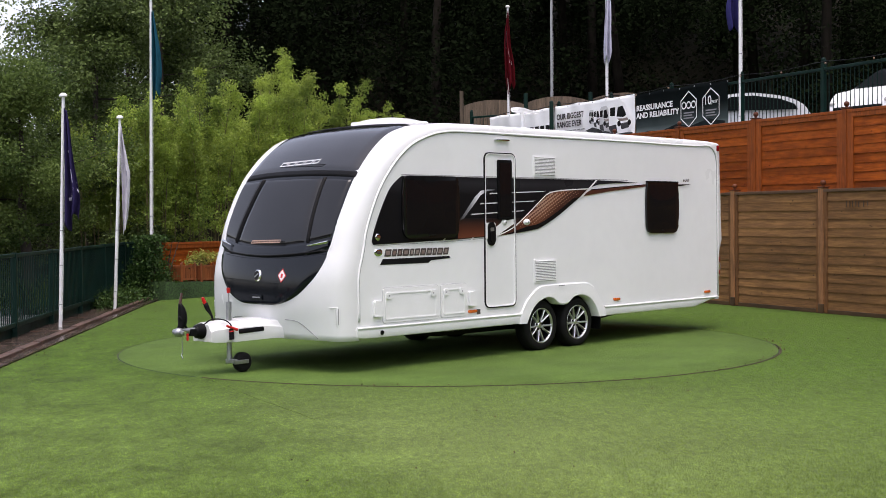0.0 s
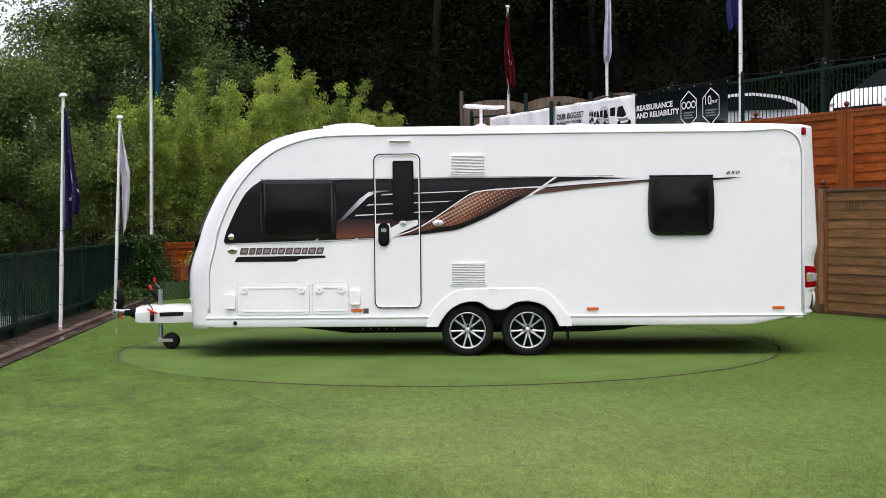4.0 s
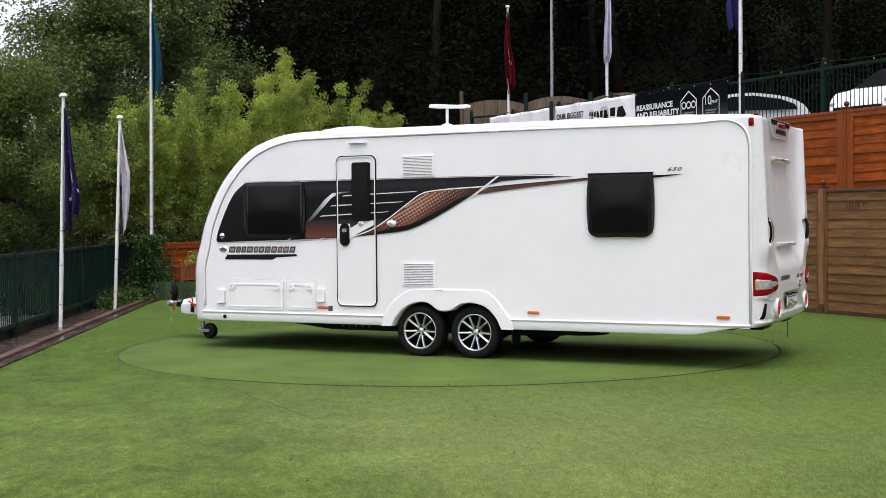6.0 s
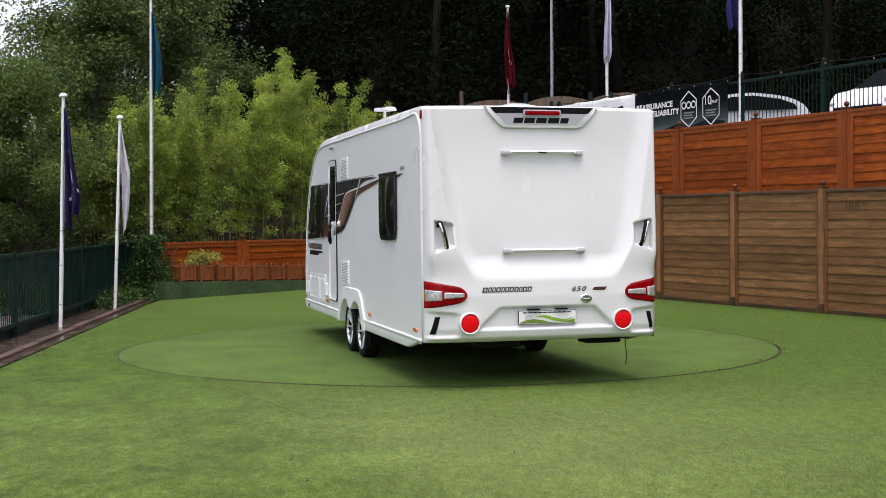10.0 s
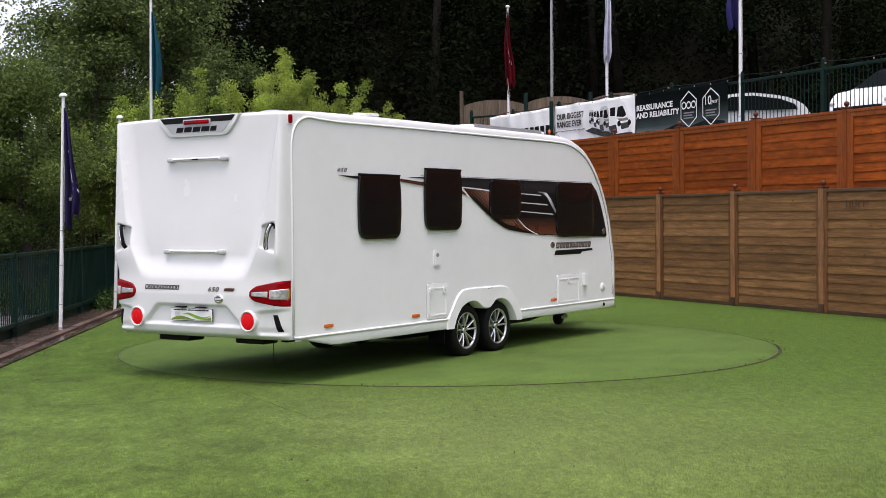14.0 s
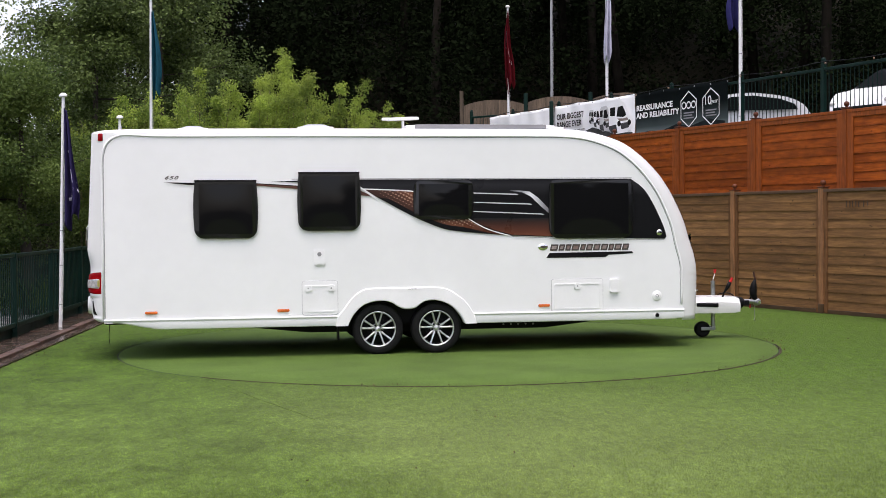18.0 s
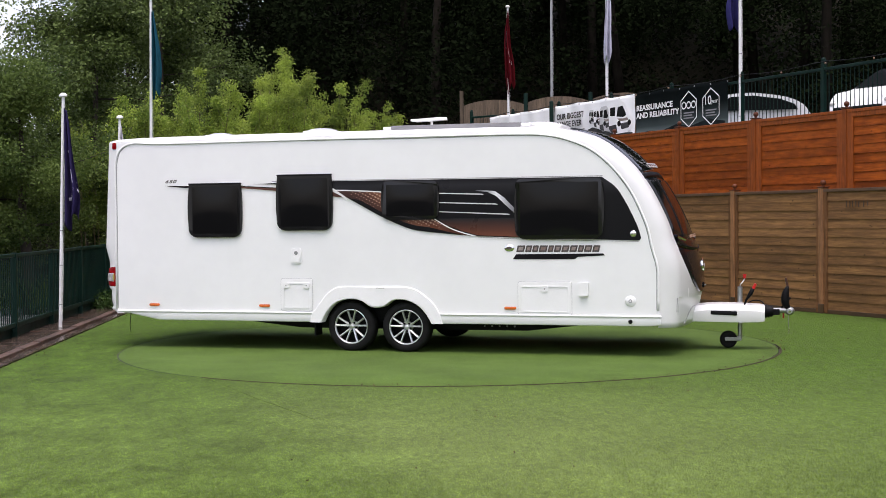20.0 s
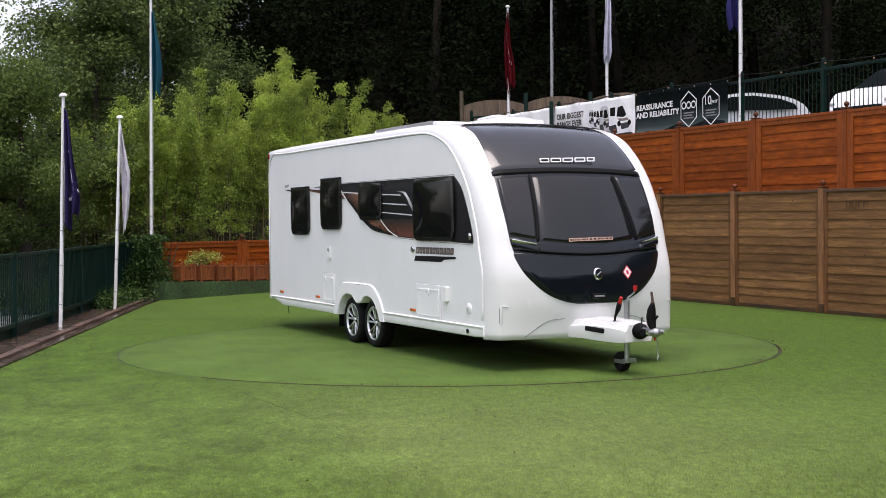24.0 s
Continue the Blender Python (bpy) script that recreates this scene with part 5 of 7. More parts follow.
def side_graphics(sign):
    y = HW + .0055
    dark = [(2.45, 1.285)] + [tuple(p) for p in spline([(2.47, 1.31), (2.44, 1.42), (2.33, 1.66), (2.20, 1.87), (2.04, 1.992)], 14)] + [
        (-1.25, 1.997), (-1.75, 1.99), (-2.14, 1.976), (-1.6, 1.962), (-1.32, 1.945), (-1.16, 1.912), (-1.10, 1.895), (-.58, 1.872), (-.36, 1.845), (-.22, 1.765), (.14, 1.50), (.30, 1.41), (.60, 1.342), (1.22, 1.318)]
    band = side_piece("side_band", sign, dark, .0015, M_BAND, y, "glossy charcoal decal band")
    y += .002
    glow = [(1.20, 1.326), (1.20, 1.545), (.60, 1.545), (.16, 1.545), (.22, 1.48), (.44, 1.40), (.62, 1.352)]
    side_piece("bronze_fade", sign, glow, .001, M_FADE, y, parent=band)
    top_edge = spline([(.60, 1.348), (.455, 1.385), (.30, 1.44), (.14, 1.53), (.0, 1.62), (-.20, 1.755), (-.34, 1.835), (-.55, 1.868), (-.9, 1.888), (-1.10, 1.895)], 30)
    foot_edge = spline([(-.95, 1.80), (-.85, 1.745), (-.51, 1.565), (-.20, 1.435), (.0, 1.398), (.30, 1.368), (.60, 1.342)], 22)
    y += .0008
    side_piece("bronze_swoosh", sign, [tuple(p) for p in top_edge] + [tuple(p) for p in foot_edge], .001, M_SWOOSH, y, parent=band)
    y += .0012
    lift = [(x, z + .055 * min(1, max(0, (x + .95) / .15)) * min(1, max(0, (.45 - x) / .4))) for x, z in foot_edge]
    side_piece("swoosh_border", sign, [tuple(p) for p in foot_edge] + lift[::-1], .001, M_BAND, y, parent=band)
    tail = [(-.98, 1.800), (-1.13, 1.872), (-1.6, 1.908), (-2.29, 1.952), (-3.31, 1.976), (-3.0, 1.955), (-2.29, 1.932), (-1.6, 1.872), (-1.25, 1.832)]
    side_piece("bronze_stripe", sign, tail, .001, M_BRONZE, y, parent=band)
    side_piece("stripe_edge", sign, [(-1.135, 1.870), (-1.15, 1.884), (-1.6, 1.916), (-2.29, 1.960), (-3.0, 1.975), (-2.29, 1.951), (-1.6, 1.906)], .0008, M_DECAL, y + .0004, parent=band)
    side_piece("dark_stripe", sign, [(-2.9, 1.965), (-3.31, 1.972), (-3.05, 1.945), (-2.75, 1.938)], .0008, M_DECAL, y + .0013, parent=band)
    # the lattice of light diamonds in the swoosh, large in the middle, small towards the rim
    m = side_matrix(sign, y)
    gem = bpy.data.meshes.new("diamond")
    b = slab(on_side(sign, [(-.9, .42), (-.25, -.62), (.9, -.42), (.25, .62)]), .0006, Matrix())
    b.to_mesh(gem)
    b.free()
    gem.materials.append(M_BRONZELIT)
    for i in range(-6, 34):
        for j in range(-14, 14):
            x = .22 - .034 * i - .020 * j
            z = 1.46 + .0175 * i - .030 * j
            zl = float(np.interp(x, (-.93, -.85, -.51, -.20, .0, .30), (1.82, 1.78, 1.635, 1.495, 1.455, 1.42)))
            zh = float(np.interp(x, (-.95, -.55, -.34, -.20, .0, .14, .3), (1.882, 1.858, 1.822, 1.740, 1.605, 1.515, 1.43)))
            if not (zl + .008 < z < zh - .010) or x < -.93:
                continue
            f = min(1, .30 + 1.1 * (z - zl) / max(.05, zh - zl)) * float(np.interp(x, (-.95, -.60, -.25, .05, .2), (.30, .62, 1.0, .85, .35)))
            r = .0262 * f
            o = new("diamond", gem)
            o.parent = band
            o.matrix_basis = m @ Matrix.Translation((*on_side(sign, [(x, z)])[0], 0)) @ Matrix.Diagonal((r, r, 1, 1))
    for z0, z1, xa, xb in ((1.820, 1.850, .70, -.29), (1.707, 1.737, .86, -.10), (1.590, 1.626, 1.00, .09)):
        side_piece("silver_line", sign, [(xa, z0 - .010), (xa - .03, z0 + .005), (xb, z1 + .006), (xb + .05, z1 - .005)], .001, M_SILVERDECAL, y, parent=band)
    side_piece("silver_arch", sign, [(1.187, 1.513), (.934, 1.775), (.83, 1.848), (.72, 1.862), (.60, 1.866), (.60, 1.856), (.74, 1.842), (.84, 1.795), (.94, 1.70), (1.11, 1.545)], .001, M_ARCH, y + .0012, parent=band)
    side_piece("silver_slash", sign, [(-.93, 1.778), (-.965, 1.778), (-1.28, 1.999), (-1.245, 1.999)], .001, M_WHITE, y + .0016, parent=band)
    side_piece("top_line", sign, [(2.05, 1.999), (2.05, 2.006), (-1.9, 2.008), (-1.9, 2.001)], .001, M_SEAM, y, parent=band)
    side_piece("foot_line", sign, [(2.44, 1.272), (2.44, 1.276), (1.22, 1.306), (.62, 1.334), (.62, 1.328), (1.22, 1.300)], .001, M_SEAM, y, parent=band)
    side_piece("swoosh_edge", sign, [tuple(p) for p in top_edge] + [(x, z - .013) for x, z in top_edge[::-1]], .001, M_WHITE, y + .0010, parent=band)
    for xs_ in (1.46, 1.02) if sign > 0 else (1.95, 1.23):
        side_piece("white_tick", sign, [(xs_, 1.300), (xs_ - .025, 1.300), (xs_ - .07, 1.335), (xs_ - .045, 1.335)], .001, M_WHITE, y + .0016, parent=band)
    if sign > 0:
        # the band stops short on the door, round the handle
        side_piece("door_cutout", sign, [(.762, 1.495), (.60, 1.495), (.588, 1.445), (.455, 1.517), (.285, 1.532), (.285, 1.478), (.575, 1.346), (.575, 1.325), (.762, 1.315)], .001, M_SKIN, y + .0025, parent=band)
    # the name under the band: plain blocks, an emblem and a bar
    yy = HW + .002
    x0 = 2.30 if sign > 0 else 1.06
    m = side_matrix(sign, yy) @ Matrix.Translation((-x0 if sign > 0 else x0, 1.160, 0))
    wordmark("name_mark", m, 11, .95, .074, M_GREYDECAL, label="dark-rimmed silver and bronze mark", tall=range(11), slant=.25, fill=M_NAMEFILL)
    x1, x2 = (2.335, 1.335) if sign > 0 else (1.045, 2.05)
    d = -.02 if sign > 0 else .02
    side_piece("name_bar", sign, [(x1 + d * -1, 1.078), (x1 + d, 1.135), (x2, 1.143), (x2 + d * 1.0, 1.120), (x2 - d * 14, 1.105), (x2 - d * 16, 1.078)], .0015, M_DECAL, yy)
    xe = 2.375 if sign > 0 else .985
    e = part("emblem", lathe([(.001, .008), (.03, .007), (.046, .004), (.05, 0)], 24, side_matrix(sign, yy) @ Matrix.Translation((-xe if sign > 0 else xe, 1.205, 0)) @ Matrix.Diagonal((1.15, .8, 1, 1))), M_CHROME, caravan, smooth=40)
    part("emblem_face", lathe([(.001, .0085), (.028, .008)], 20, side_matrix(sign, yy + .0007) @ Matrix.Translation((-xe if sign > 0 else xe, 1.205, 0)) @ Matrix.Diagonal((1.15, .6, 1, 1))), M_GREYDECAL, e)
    part("band_badge", lathe([(.001, .006), (.026, .006), (.034, .003), (.036, 0)], 20, side_matrix(sign, HW + .008) @ Matrix.Translation((-2.385 if sign > 0 else 2.385, 1.36, 0))), M_CHROME, caravan, smooth=40)
    lettering("model_number", "650", side_matrix(sign, HW + .002) @ Matrix.Translation((3.135 if sign > 0 else -3.31, 2.008, 0)), .052, M_GREYDECAL, caravan, .0008, .35, "small dark italic model number", 1.2, thick=.0012, wide=1.65)


side_graphics(1)
side_graphics(-1)


def side_window(sign, x0, x1, z0, z1, square_top=True):
    """A bonded, bottom-rounded acrylic window with a black rim, standing proud of the wall."""
    h, w = z1 - z0, x1 - x0
    r = min(.10, h * .17)
    q = .022 if square_top else .065
    pts = rounded(x0, x1, z0, z1, (r, r, q, q), 5)
    cz = (z0 + z1) / 2
    bulge = lambda p: (p[0] + (.018 if p[0] > (x0 + x1) / 2 else -.018) * (1 - ((p[1] - cz) / (h / 2)) ** 2), p[1])
    fine = []
    for a, b in zip(pts, pts[1:] + pts[:1]):
        for k in range(4):
            fine.append(bulge((a[0] + (b[0] - a[0]) * k / 4, a[1] + (b[1] - a[1]) * k / 4)))
    frame_ob = side_piece("side_window", sign, fine, .024, M_RIM, HW + .006, "smoked window with a glossy black rim", bevel=.010, smooth=40)
    i = .045
    rows = []
    for v in np.linspace(0, 1, 15):
        row = []
        for u in np.linspace(0, 1, 15):
            x, z = x0 + i + (w - 2 * i) * u, z0 + i + (h - 2 * i) * v
            puff = .012 * (1 - (2 * u - 1) ** 2) * (1 - (2 * v - 1) ** 2)
            row.append(Vector((x, sign * (HW + .0305 + puff), z)))
        rows.append(row)
    part("pane", grid_mesh(rows), M_PANE, frame_ob, smooth=80)
    part("catch", box((x0 + w * .45, sign * (HW + .030), z0 + .03), (x0 + w * .55, sign * (HW + .038), z0 + .042), .002), M_BLACK, frame_ob)
    if square_top:
        part("window_hinge", box((x0 - .005, sign * (HW + .004), z1 - .012), (x1 + .005, sign * (HW + .034), z1 + .006), .004), M_BLACK, frame_ob)


for args in ((1, 1.21, 2.035, 1.335, 1.995, False), (1, -2.99, -2.295, 1.335, 1.998), (-1, -2.978, -2.30, 1.345, 1.992), (-1, -1.825, -1.143, 1.42, 2.078),
             (-1, -.51, .155, 1.535, 1.985, False), (-1, 1.07, 2.05, 1.305, 1.985, False)):
    side_window(*args)


def ring(sign, outer, inner, depth, material, y, name, parent=None):
    """A flat rim between two outlines of equal count on a side wall."""
    bm = bmesh.new()
    m = side_matrix(sign, y)
    a, b = on_side(sign, outer), on_side(sign, inner)
    va = [bm.verts.new(m @ Vector((x, z, depth))) for x, z in a]
    vb = [bm.verts.new(m @ Vector((x, z, depth))) for x, z in b]
    wa = [bm.verts.new(m @ Vector((x, z, 0))) for x, z in a]
    wb = [bm.verts.new(m @ Vector((x, z, 0))) for x, z in b]
    n = len(a)
    for i in range(n):
        j = (i + 1) % n
        bm.faces.new((va[i], va[j], vb[j], vb[i]))
        bm.faces.new((wa[i], wa[j], va[j], va[i]))
        bm.faces.new((vb[i], vb[j], wb[j], wb[i]))
    bmesh.ops.recalc_face_normals(bm, faces=bm.faces)
    return part(name, bm, material, parent or caravan)


def build_door():
    o, i = rounded(.250, .776, .545, 2.275, .075), rounded(.262, .764, .557, 2.263, .065)
    door = side_piece("entrance_door", 1, i, .004, M_SKIN, HW, "white entrance door with a tall smoked window", bevel=.002)
    ring(1, o, i, .014, M_BLACK, HW, "door_seal", door)
    ring(1, i, rounded(.272, .754, .567, 2.253, .057), .016, M_TRIM, HW, "door_rim", door)
    side_piece("door_window", 1, rounded(.327, .560, 1.527, 2.195, .022), .022, M_BLACK, HW + .006, "tall smoked door window", .006, door)
    side_piece("door_pane", 1, rounded(.352, .535, 1.56, 2.165, .02), .002, M_PANE, HW + .0285, "", 0, door)
    h = side_piece("door_handle", 1, rounded(.603, .727, 1.240, 1.503, .058), .02, M_BLACK, HW + .005, "black oval door handle", .008, door)
    side_piece("latch", 1, rounded(.632, .698, 1.27, 1.40, .03), .014, M_BLACK, HW + .026, "", .006, h)
    side_piece("lock_plate", 1, rounded(.635, .695, 1.40, 1.44, .008), .002, M_STEEL, HW + .026, "", 0, h)
    for x in (.447, .056):
        k = part("door_stay", lathe([(.001, .03), (.02, .03), (.027, .022), (.03, .012), (.045, .008), (.05, 0)], 20, side_matrix(1, HW + .008) @ Matrix.Translation((-x, 1.497, 0)) @ Matrix.Diagonal((1.25 if x < .3 else .9, .75, 1, 1))), M_WHITE, door if x > .3 else caravan, "round white door retainer", smooth=40)
        part("retainer_pin", lathe([(.001, .034), (.012, .032), (.014, .02)], 12, side_matrix(1, HW + .008) @ Matrix.Translation((-x, 1.497, 0))), M_STEEL, k)
    part("door_lamp", box((.36, HW + .002, 2.405), (.60, HW + .03, 2.428), .01), M_CHROME, caravan, "slim chrome lamp over the door", smooth=40)


build_door()


def locker(sign, x0, x1, z0, z1, locks):
    f = side_piece("locker_door", sign, rounded(x0, x1, z0, z1, .025), .010, M_TRIM, HW, "white flush locker door", .004)
    ring(sign, rounded(x0 + .03, x1 - .03, z0 + .03, z1 - .05, .02), rounded(x0 + .042, x1 - .042, z0 + .042, z1 - .062, .018), .006, M_TRIM, HW + .010, "moulding", f)
    ring(sign, rounded(x0 - .006, x1 + .006, z0 - .006, z1 + .006, .03), rounded(x0, x1, z0, z1, .025), .003, M_RAILCAP, HW, "seal", f)
    for lx in locks:
        side_piece("lock_boss", sign, rounded(lx - .04, lx + .04, z1 - .115, z1 - .045, .02), .013, M_TRIM, HW + .010, "", .004, f)
        part("lock", lathe([(.001, .018), (.008, .018), (.011, .012)], 12, side_matrix(sign, HW + .006) @ Matrix.Translation((-lx if sign > 0 else lx, z1 - .08, 0))), M_SEAM, f)


locker(1, 1.516, 2.323, .482, .838, (1.60, 2.245))
locker(1, 1.07, 1.47, .486, .838, (1.15, 1.40))
locker(-1, -1.797, -1.40, .470, .850, (-1.73, -1.47))
locker(-1, 1.085, 1.694, .452, .826, (1.39,))

for sign, x0, x1, z0, z1 in ((1, 2.348, 2.459, .548, .712), (1, .94, 1.047, .584, .745), (-1, 1.78, 1.886, .663, .822)):
    b = side_piece("service_box", sign, rounded(x0, x1, z0, z1, .015), .035, M_TRIM, HW, "small white service flap", .008)
    side_piece("flap_grip", sign, rounded(x0 + .01, x1 - .01, z0 + .004, z0 + .02, .005), .006, M_TRIM, HW + .034, "", .002, b)
inlet = side_piece("water_inlet", -1, rounded(-1.665, -1.535, 1.028, 1.206, .025), .014, M_TRIM, HW, "small white service hatch", .004)
side_piece("hatch_lid", -1, rounded(-1.645, -1.555, 1.045, 1.11, .012), .006, M_TRIM, HW + .014, "", .002, inlet)
part("hatch_lock", lathe([(.001, .008), (.02, .008), (.024, 0)], 16, side_matrix(-1, HW + .014) @ Matrix.Translation((-1.60, 1.155, 0))), M_SEAM, inlet)
filler = part("round_filler", lathe([(.001, .016), (.03, .016), (.036, .010), (.05, .014), (.056, .008), (.06, 0)], 24, side_matrix(-1, HW) @ Matrix.Translation((2.35, .616, 0))), M_TRIM, caravan, "round white water filler cap", smooth=40)
part("filler_mark", lathe([(.012, .017), (.02, .017)], 16, side_matrix(-1, HW) @ Matrix.Translation((2.35, .616, 0))), M_SEAM, filler)

for z0, z1 in ((1.995 + .02, 2.268), (.787, 1.066)):
    x0, x1 = -.488, -.07
    v = side_piece("fridge_vent", 1, rounded(x0, x1, z0, z1, .02), .008, M_TRIM, HW, "white slatted fridge vent", .003)
    side_piece("vent_shadow", 1, rounded(x0 + .025, x1 - .025, z0 + .022, z1 - .022, .006), .001, M_SEAM, HW + .0085, "", 0, v)
    for i in range(13):
        z = z0 + .026 + (z1 - z0 - .056) * i / 12
        part("vent_slat", box((x0 + .022, HW + .008, z), (x1 - .022, HW + .019, z + (z1 - z0) / 24), .002, m=None), M_TRIM, v)

for sign, xs in ((1, (.978, -1.66, -3.71)), (-1, (.993, -2.012, -3.469))):
    for x in xs:
        side_piece("side_marker", sign, rounded(x - .068, x + .068, .511, .541, .012), .012, M_ORANGE, HW + .003, "orange side marker lens", .004, smooth=40)
side_piece("warning_label", 1, rounded(.845, .905, .487, .545, .002), .001, M_GREYDECAL, HW, "small grey printed label")
for s in (1, -1):
    mk = part("corner_marker", box((-4.022, s * (HW - .05), 2.432), (-3.966, s * (HW + .014), 2.518), .014), M_LAMPRED, caravan, "small red corner marker lamp", smooth=40)
    part("marker_base", box((-4.03, s * (HW - .055), 2.424), (-3.96, s * (HW + .003), 2.526), .012), M_TRIM, mk, smooth=40)

# ---- front: dark roof glass, three windows, lower lid ----
def HALF(z):
    """Half the width of the dark front at the height z."""
    if z < 1.22:
        return .90 * max(.002, 1 - (max(0.0, 1.25 - z) / .592) ** 1.5) ** .38
    return float(np.interp(z, (1.2, 1.35, 1.7, 2.0, 2.15, 2.3, 2.45, 2.55, 2.62), (.885, .915, .93, .925, .915, .90, .88, .86, .85)))


front_panel("front_surround", .66, 2.0, lambda z: -HALF(z), lambda z: HALF(z), M_NAVY, .006, "black front window surround", rows=64, k1=row_at_z(2.08))
front_panel("roof_window", 2.06, 2.6, lambda z: -HALF(z) + .012, lambda z: HALF(z) - .012, M_ROOFGLASS, .016, "wet smoked panoramic roof window", k1=row_at_z(2.558))
front_panel("roof_window_seal", 2.56, 2.6, lambda z: -HALF(z) + .006, lambda z: HALF(z) - .006, M_BLACK, .020, "black rear seal of the roof window", rows=4, k0=row_at_z(2.559), k1=row_at_z(2.573))
SPLIT = lambda z: .509 + (1.985 - z) * .15
# the lower edges hang in the middle: windows, the black band under them, the lid
W_FOOT, W_SAG, L_TOP, L_SAG = 1.400, .135, 1.245, .105
for lo, hi in ((-1, 1), (1, None), (None, -1)):
    l = (lambda z, v=lo: -HALF(z) + .045 if v is None else v * (SPLIT(z) - .018 * (1 if hi is not None else -1)))
    r = (lambda z, v=hi: HALF(z) - .045 if v is None else v * (SPLIT(z) - .018 * (1 if lo is not None else -1)))
    front_panel("front_window", W_FOOT, 1.985, l, r, M_FRONTPANE, .022, "grey smoked front window beaded with rain", sag0=W_SAG)
for s in (1, -1):
    front_panel("window_pillar", W_FOOT - .02, 2.0, lambda z, s=s: SPLIT(z) * s - .018, lambda z, s=s: SPLIT(z) * s + .018, M_BLACK, .030, cols=4, sag0=W_SAG)
front_panel("window_sill", L_TOP + .01, W_FOOT - .003, lambda z: -HALF(z) + .02, lambda z: HALF(z) - .02, M_NAVY, .026, "gloss black band under the front windows", rows=8, sag0=L_SAG, sag1=W_SAG)
front_panel("sill_lip", L_TOP + .016, L_TOP + .032, lambda z: -HALF(z) + .03, lambda z: HALF(z) - .03, M_BLACK, .036, rows=5, sag0=L_SAG, sag1=L_SAG)
front_panel("visor_lip", 2.0, 2.065, lambda z: -HALF(z) + .004, lambda z: HALF(z) - .004, M_BLACK, .023, rows=6)
lid = front_panel("gas_locker_lid", .668, L_TOP, lambda z: -HALF(z) + .012, lambda z: HALF(z) - .012, M_NAVY, .022, "dark blue-black gas locker lid", rows=60, sag1=L_SAG)


def front_frame(y, z, lift):
    """A pose on the front shell: x to the caravan's left, y up along the shell, z outwards."""
    k = row_at_z(z)
    p = skin_at(k, y, lift)
    dx = (skin_at(k, y + .02, lift) - skin_at(k, y - .02, lift)).normalized()
    dz = (skin_at(k - 1, y, lift) - skin_at(k + 1, y, lift)).normalized()
    n = dx.cross(dz).normalized()
    m = Matrix((dx, n.cross(dx), n)).transposed().to_4x4()
    m.translation = p
    return m


bd = part("front_badge", lathe([(.001, .016), (.03, .016), (.05, .020), (.06, .016), (.064, 0)], 28, front_frame(0, .965, .022) @ Matrix.Diagonal((.85, 1, 1, 1))), M_CHROME, lid, "round chrome front badge", smooth=40)
part("badge_face", lathe([(.001, .0225), (.049, .0215)], 24, front_frame(0, .965, .0225) @ Matrix.Diagonal((.85, 1, 1, 1))), M_DECAL, bd)
part("badge_bar", box((-.034, -.006, .022), (.034, .007, .026), .002, m=front_frame(0, .965, .0225) @ pose(0, 0, 0, 0, 0, 35)), M_STEEL, bd)
dm = part("gas_sticker", slab([(-.062, 0), (0, -.075), (.062, 0), (0, .075)], .0015, front_frame(.37, .975, .023)), M_REDPLASTIC, lid, "red and white diamond gas sticker")
part("sticker_face", slab([(-.05, 0), (0, -.06), (.05, 0), (0, .06)], .001, front_frame(.37, .975, .0252)), M_WHITE, dm)
part("bottle_sign", slab(rounded(-.014, .014, -.024, .02, .006), .001, front_frame(.37, .975, .0266)), M_REDPLASTIC, dm)
part("lid_handle", box((-.085, -.028, 0), (.085, .028, .014), .006, m=front_frame(0, .745, .022)), M_NAVY, lid, "recessed lid handle")
part("handle_grip", box((-.06, -.008, .012), (.06, .006, .022), .004, m=front_frame(0, .745, .022)), M_SEAM, lid)
wordmark("roof_mark", front_frame(-.345, 2.105, .026), 5, .68, .062, M_SILVERDECAL, caravan, .35, "silver-outlined maker's mark", tall=(0, 1, 2, 3, 4))
wordmark("window_mark", front_frame(-.27, 1.290, .026), 11, .52, .036, M_BRONZELIT, caravan, .25, "small bronze mark on the front window", tall=range(11))
